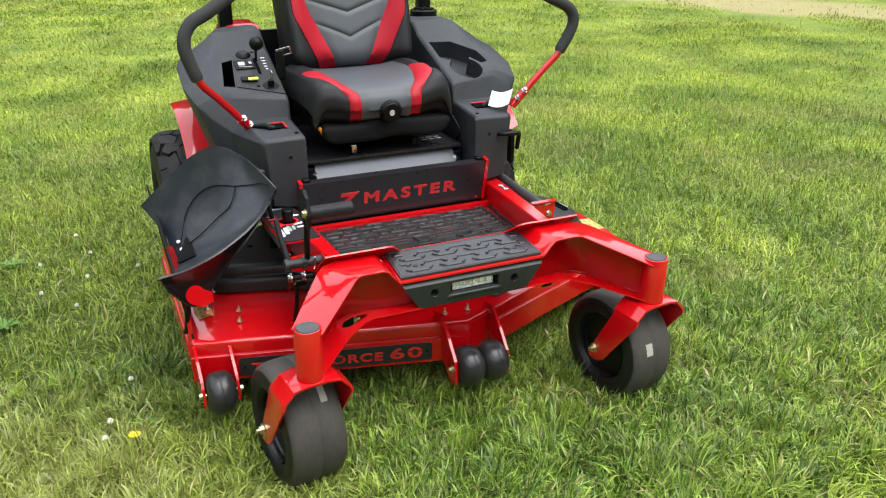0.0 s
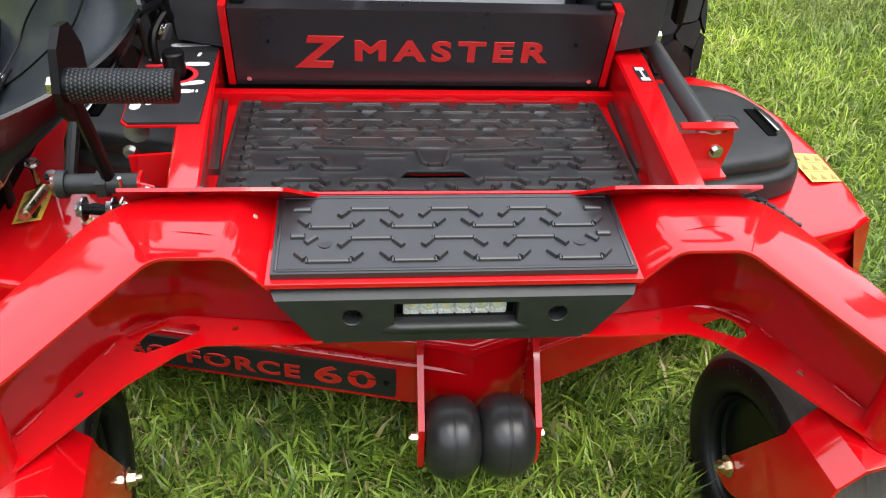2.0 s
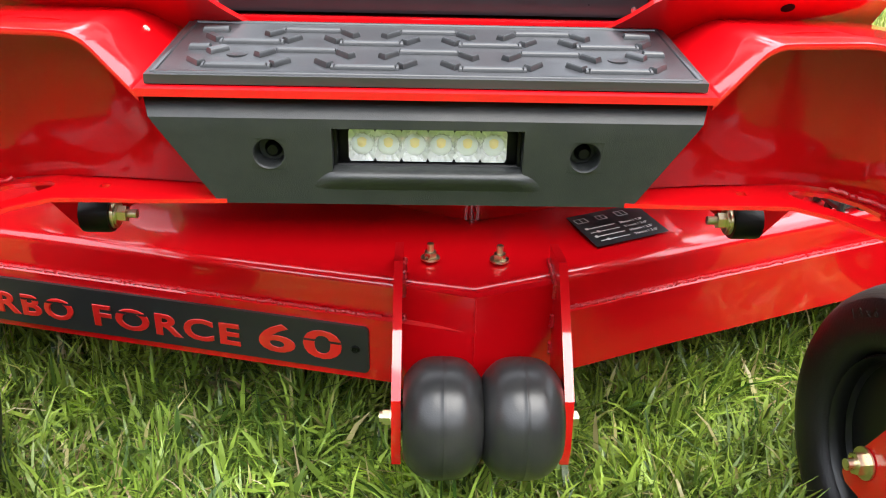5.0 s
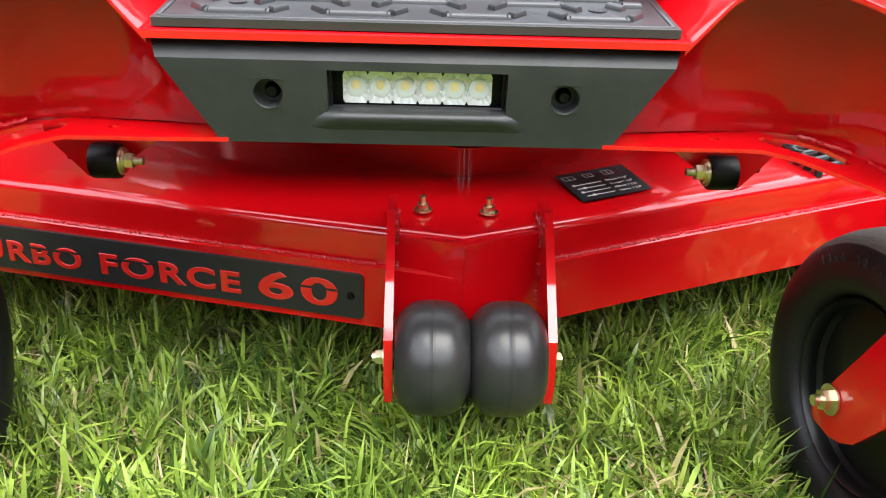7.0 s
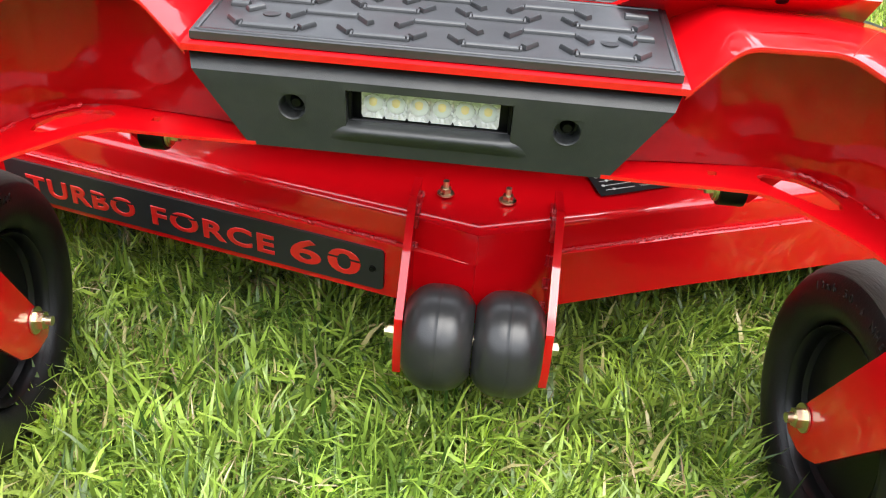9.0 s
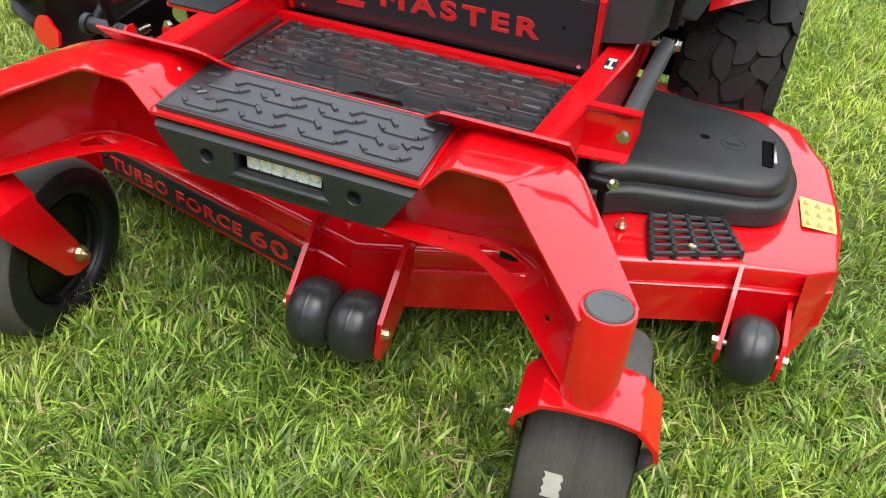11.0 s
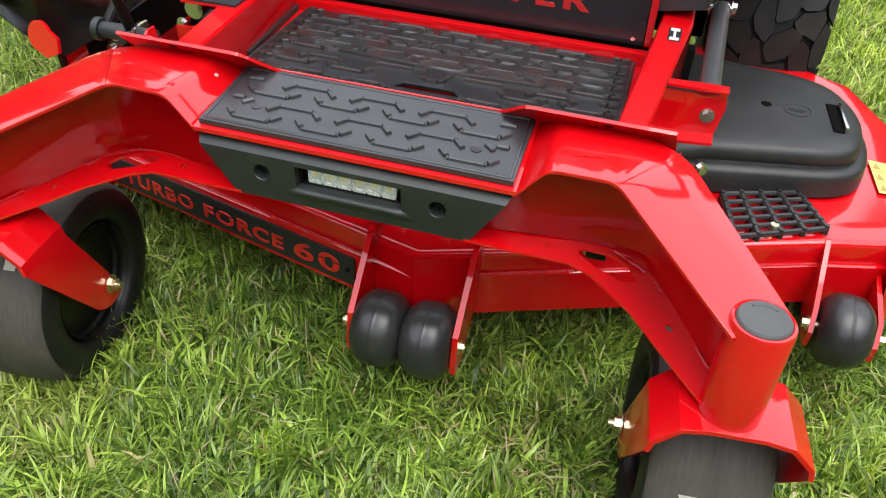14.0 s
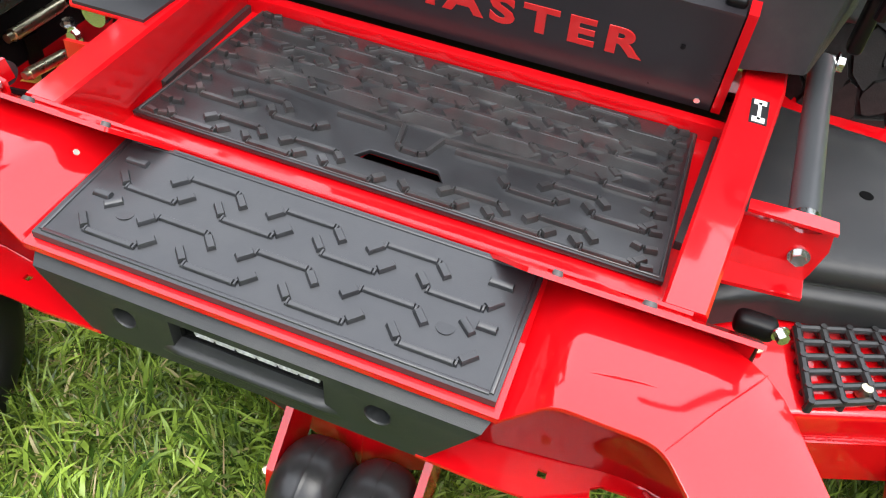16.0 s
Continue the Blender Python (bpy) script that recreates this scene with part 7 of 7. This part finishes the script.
def red_in(v):
    return 0.36 + 0.30 * max(0, min(1, (v - 0.45) / 0.35))


def red_out(v):
    return 0.52 + 0.36 * max(0, min(1, (v - 0.42) / 0.30))


band(cushion, lambda v: -1.0, lambda v: -red_out(v), 0, 1, "bolster", VINYL, 0.006)
band(cushion, lambda v: -red_out(v), lambda v: -red_in(v), 0, 0.80, "red_stripe", VINYL_RED, 0.006, "bright red vinyl stripe", nu=5)
band(cushion, lambda v: -red_in(v), lambda v: red_in(v), 0, 1, "cushion_middle", VINYL_GREY, 0.007, "grey vinyl cushion", nu=18)
band(cushion, lambda v: red_in(v), lambda v: red_out(v), 0, 0.80, "red_stripe", VINYL_RED, 0.006, "bright red vinyl stripe", nu=5)
band(cushion, lambda v: red_out(v), lambda v: 1.0, 0, 1, "bolster", VINYL, 0.006)
band(cushion, lambda v: -red_out(v), lambda v: -red_in(v), 0.80, 1, "bolster", VINYL, 0.006, nu=5, nv=8)
band(cushion, lambda v: red_in(v), lambda v: red_out(v), 0.80, 1, "bolster", VINYL, 0.006, nu=5, nv=8)
b = B()
m = facing((-0.005, 1.075, 0.815), (1, 0, 0), (0, -0.15, 1))
lathe(b, [(0.0, 0.020), (0.012, 0.020), (0.020, 0.022), (0.030, 0.020), (0.036, 0.012), (0.038, 0.0), (0.0, 0.0)], 36, m)
for k in range(20):
    a = 2 * math.pi * k / 20
    cyl(b, m @ Vector((0.036 * math.cos(a), 0.036 * math.sin(a), 0.002)), m @ Vector((0.033 * math.cos(a), 0.033 * math.sin(a), 0.016)), 0.003, seg=6)
knob = part("suspension_knob", b, BLACK, seat_base, "round black suspension knob")
b = B()
lathe(b, [(0.0085, 0.0205), (0.009, 0.0222), (0.0095, 0.0205)], 24, m)
cyl(b, m @ Vector((0, 0, 0.020)), m @ Vector((0, 0, 0.0225)), 0.0024, seg=12)
part("dial_mark", b, LABEL_WHITE, knob)


def backrest(u, v):
    """v from the bottom up."""
    y = 1.470 + 0.165 * v
    z = 0.890 + 0.52 * v
    half = 0.235 + 0.012 * math.sin(math.pi * v)
    bol = 0.045 * math.exp(-((abs(u) - 0.85) / 0.24) ** 2)
    back = 0.10 * max(0, (abs(u) - 0.86) / 0.14) ** 2
    low = 0.045 * max(0, 1 - v / 0.12) ** 2
    return Vector((u * half, y - bol + back + low - 0.02, z))


def b_in(v):
    return 0.22 + 0.42 * min(1, v / 0.42)


def b_out(v):
    return 0.50 + 0.34 * min(1, v / 0.36)


band(backrest, lambda v: -1.0, lambda v: -b_out(v), 0, 1, "back_bolster", VINYL, 0.006)
band(backrest, lambda v: -b_out(v), lambda v: -b_in(v), 0, 1, "back_stripe", VINYL_RED, 0.007, "bright red vinyl stripe", nu=5)
band(backrest, lambda v: b_in(v), lambda v: b_out(v), 0, 1, "back_stripe", VINYL_RED, 0.007, "bright red vinyl stripe", nu=5)
band(backrest, lambda v: b_out(v), lambda v: 1.0, 0, 1, "back_bolster", VINYL, 0.006)
cuts = [0.0, 0.20, 0.36, 0.52, 0.70, 1.0]
for lo_v, hi_v2 in zip(cuts, cuts[1:]):
    b = B()

    def chevron(s, t):
        u0 = -1 + 2 * s
        v = lo_v + (hi_v2 - lo_v) * t
        dip = 0.10 * abs(u0) if lo_v > 0 or t > 0.5 else 0.10 * abs(u0) * 2 * t
        v = min(1.0, v + (dip if hi_v2 < 1 or t < 0.5 else dip * 2 * (1 - t)))
        u = u0 * b_in(v)
        puff = 0.009 * min(1, 9 * t * (1 - t) + 0.05) * min(1, 8 * s * (1 - s) + 0.1)
        return backrest(u, v) + Vector((0, -puff, 0))

    sheet(b, chevron, 20, 10, 0.004)
    part("back_panel", b, VINYL_GREY, seat_base, "grey vinyl with chevron seams", None, 60)
b = B()
soft_box(b, (0, 1.66, 1.14), (0.46, 0.09, 0.56), 0.04, 4, lambda p: Vector((p.x, p.y + (p.z - 1.14) * 0.30, p.z)))
part("back_shell", b, VINYL, seat_base, "black seat back shell")
# belt buckle at the seat's left
b = B()
soft_box(b, (-0.282, 1.385, 0.930), (0.030, 0.014, 0.10), 0.005, 3, None)
part("belt_stalk", b, BLACK, seat_base, "black belt stalk")
b = B()
m = facing((-0.270, 1.375, 0.975), (1, -0.3, 0.25), (0, -0.3, 1))
for cx, cy, sx, sy in ((0, 0.012, 0.050, 0.006), (0, -0.012, 0.050, 0.006), (-0.022, 0, 0.006, 0.026), (0.022, 0, 0.006, 0.026)):
    box(b, (cx, cy, 0), (sx, sy, 0.003), m)
bevel(b, 0.001)
part("belt_tongue", b, CHROME, seat_base, "bright belt tongue")
b = B()
soft_box(b, (0, 0, 0), (0.012, 0.012, 0.030), 0.0055, 3, None, pose(-0.227, 1.120, 0.759, 0, -32, 0))
part("latch_tab", b, ORANGE, seat_base, "orange latch tab")

# deck under the seat: black pan, grey front plate, hinge bolts
b = B()
box(b, (0, 1.36, 0.652), (0.56, 0.46, 0.012))
bevel(b, 0.003)
pan = part("seat_platform", b, BLACK_PLATE, mower, "black steel platform under the seat")
b = B()
prism(b, [(-0.248, 1.126, 0.590), (0.258, 1.126, 0.590), (0.258, 1.156, 0.642), (0.252, 1.164, 0.650), (-0.242, 1.164, 0.650), (-0.248, 1.156, 0.642)], (0, 0.010, -0.004))
bevel(b, 0.003, 2)
part("front_plate", b, GREY_STEEL, pan, "satin grey steel plate")
b = B()
box(b, (0, 1.11, 0.578), (0.60, 0.10, 0.010))
part("lower_ledge", b, BLACK, pan)
for sg in (1, -1):
    b = B()
    hexbolt(b, (0.005 + sg * 0.262, 1.142, 0.598), (sg * 0.3, -1, 0.1), 0.013, 0.010)
    part("hinge_bolt", b, CHROME, pan, "bright hinge bolt")
    b = B()
    soft_box(b, (0.005 + sg * 0.270, 1.165, 0.610), (0.030, 0.05, 0.045), 0.008, 3)
    part("hinge_block", b, BLACK, pan)
    b = B()
    tube(b, curve([(sg * 0.280, 1.17, 0.66), (sg * 0.283, 1.15, 0.70), (sg * 0.278, 1.20, 0.74)], 5), 0.004, 8)
    part("cable", b, BLACK, pan, "black cable")
b = B()
lathe(b, [(0.0, 0.03), (0.016, 0.028), (0.020, 0.02), (0.018, 0.0), (0.0, 0.0)], 20, pose(-0.268, 1.215, 0.665))
part("filler_cap", b, CHROME, pan, "grey filler cap")
b = B()
box(b, (0.205, 1.235, 0.6585), (0.09, 0.05, 0.001))
lab2 = part("serial_label", b, LABEL_BLACK, pan, "black label with tiny white print")
for i in range(3):
    for j in range(2):
        b = B()
        box(b, (0.178 + 0.028 * i, 1.222 + 0.024 * j, 0.6594), (0.018, 0.006, 0.0006))
        part("print", b, LABEL_WHITE, lab2)
for sg in (1, -1):
    b = B()
    soft_box(b, (sg * 0.11, 1.15, 0.680), (0.020, 0.016, 0.030), 0.005, 3)
    part("seat_catch", b, CHROME if sg < 0 else BLACK, pan)

# roll bar posts behind the seat
for sg, x in ((1, 0.462), (-1, -0.365)):
    b = B()
    soft_box(b, (x, 1.90, 1.02), (0.052, 0.052, 1.00), 0.008, 3)
    part("roll_bar_post", b, BLACK, mower, "black square roll bar post")

# ---- small plants in the lawn ----
b = B()
for k in range(26):
    a = 2 * math.pi * k / 26
    r = 0.016 * (0.6 + 0.4 * (k % 2))
    m = pose(0, 0, 0.085, 0, 0, math.degrees(a))
    prism(b, [m @ Vector(p) for p in ((0, -0.0025, 0.002), (r, -0.002, 0.004), (r * 1.1, 0, 0.004), (r, 0.002, 0.004), (0, 0.0025, 0.002))], (0, 0, 0.001))
dand = part("dandelion", b, FLOWER_YELLOW, None, "", pose(-0.934, 0.663, 0, 0, 0, 0))
tagged(dand, "single yellow dandelion flower in the grass", "flower")
b = B()
tube(b, curve([(0, 0, 0), (0.004, 0.002, 0.04), (0, 0, 0.087)], 4), 0.0018, 6)
part("stem", b, LEAF, dand, "thin green stem")
def clover():
    b = B()
    g = np.random.default_rng(4)
    for k in range(46):
        t = math.acos(1 - 1.6 * (k + 0.5) / 46)
        a = k * 2.39996
        d = Vector((math.sin(t) * math.cos(a), math.sin(t) * math.sin(a), math.cos(t)))
        cyl(b, Vector((0, 0, 0.072)) + d * 0.003, Vector((0, 0, 0.072)) + d * 0.0088, 0.0011, 0.0006, seg=5)
    head = part("clover_flower", b, FLOWER_WHITE)
    tagged(head, "small white clover flower head in the grass", "flower", "clover flowers in the lawn")
    b = B()
    tube(b, [(0, 0, 0), (0.003, 0.001, 0.035), (0, 0, 0.072)], 0.0012, 5)
    part("stem", b, LEAF, head, "thin green stem")
    return head


flower = clover()
flower.matrix_basis = pose(-0.918, 0.994, 0)
g = np.random.default_rng(21)
for px, py in ((-0.982, 0.819), (-0.993, 0.70), (-1.041, 1.586), (-1.19, 1.783), (-1.205, 2.055), (-0.997, 1.852), (-0.807, 1.874), (-0.998, 2.089), (-1.042, 2.297)):
    copy_thing(flower, pose(px, py, 0.012 * g.random() - 0.004, 12 * g.normal(), 12 * g.normal(), 360 * g.random()))
for k in range(6):
    copy_thing(flower, pose(-1.2 - 0.9 * g.random(), 1.3 + 1.6 * g.random(), 0.008 * g.random(), 12 * g.normal(), 12 * g.normal(), 360 * g.random()))


def weed(at, size, seed):
    """A rosette of broad pointed leaves."""
    g = np.random.default_rng(seed)
    ob = holder("broadleaf_weed", at)
    tagged(ob, "broad-leaved green weed growing in the lawn", "weed", "weeds in the lawn")
    for k in range(9):
        b = B()
        L, w = size * g.uniform(0.7, 1.15), size * g.uniform(0.22, 0.34)
        rise = g.uniform(0.3, 0.9)

        def leaf(u, v):
            wd = w * math.sin(math.pi * min(1, u * 0.9 + 0.08)) ** 0.8
            return Vector((L * u, wd * (v - 0.5), 0.02 + L * (rise * u - 0.55 * rise * u * u) + 0.25 * wd * abs(v - 0.5)))

        sheet(b, leaf, 8, 4, 0.0006)
        leaf_ob = part("leaf", b, LEAF, ob, "", pose(0, 0, 0, 0, 0, 40 * k + 25 * g.random()))
        leaf_ob.matrix_parent_inverse = Matrix.Identity(4)


weed((-1.30, 1.62, 0), 0.055, 1)
weed((-1.29, 2.20, 0), 0.06, 2)
weed((-0.90, 0.80, 0), 0.05, 3)
weed((-1.36, 1.86, 0), 0.05, 4)
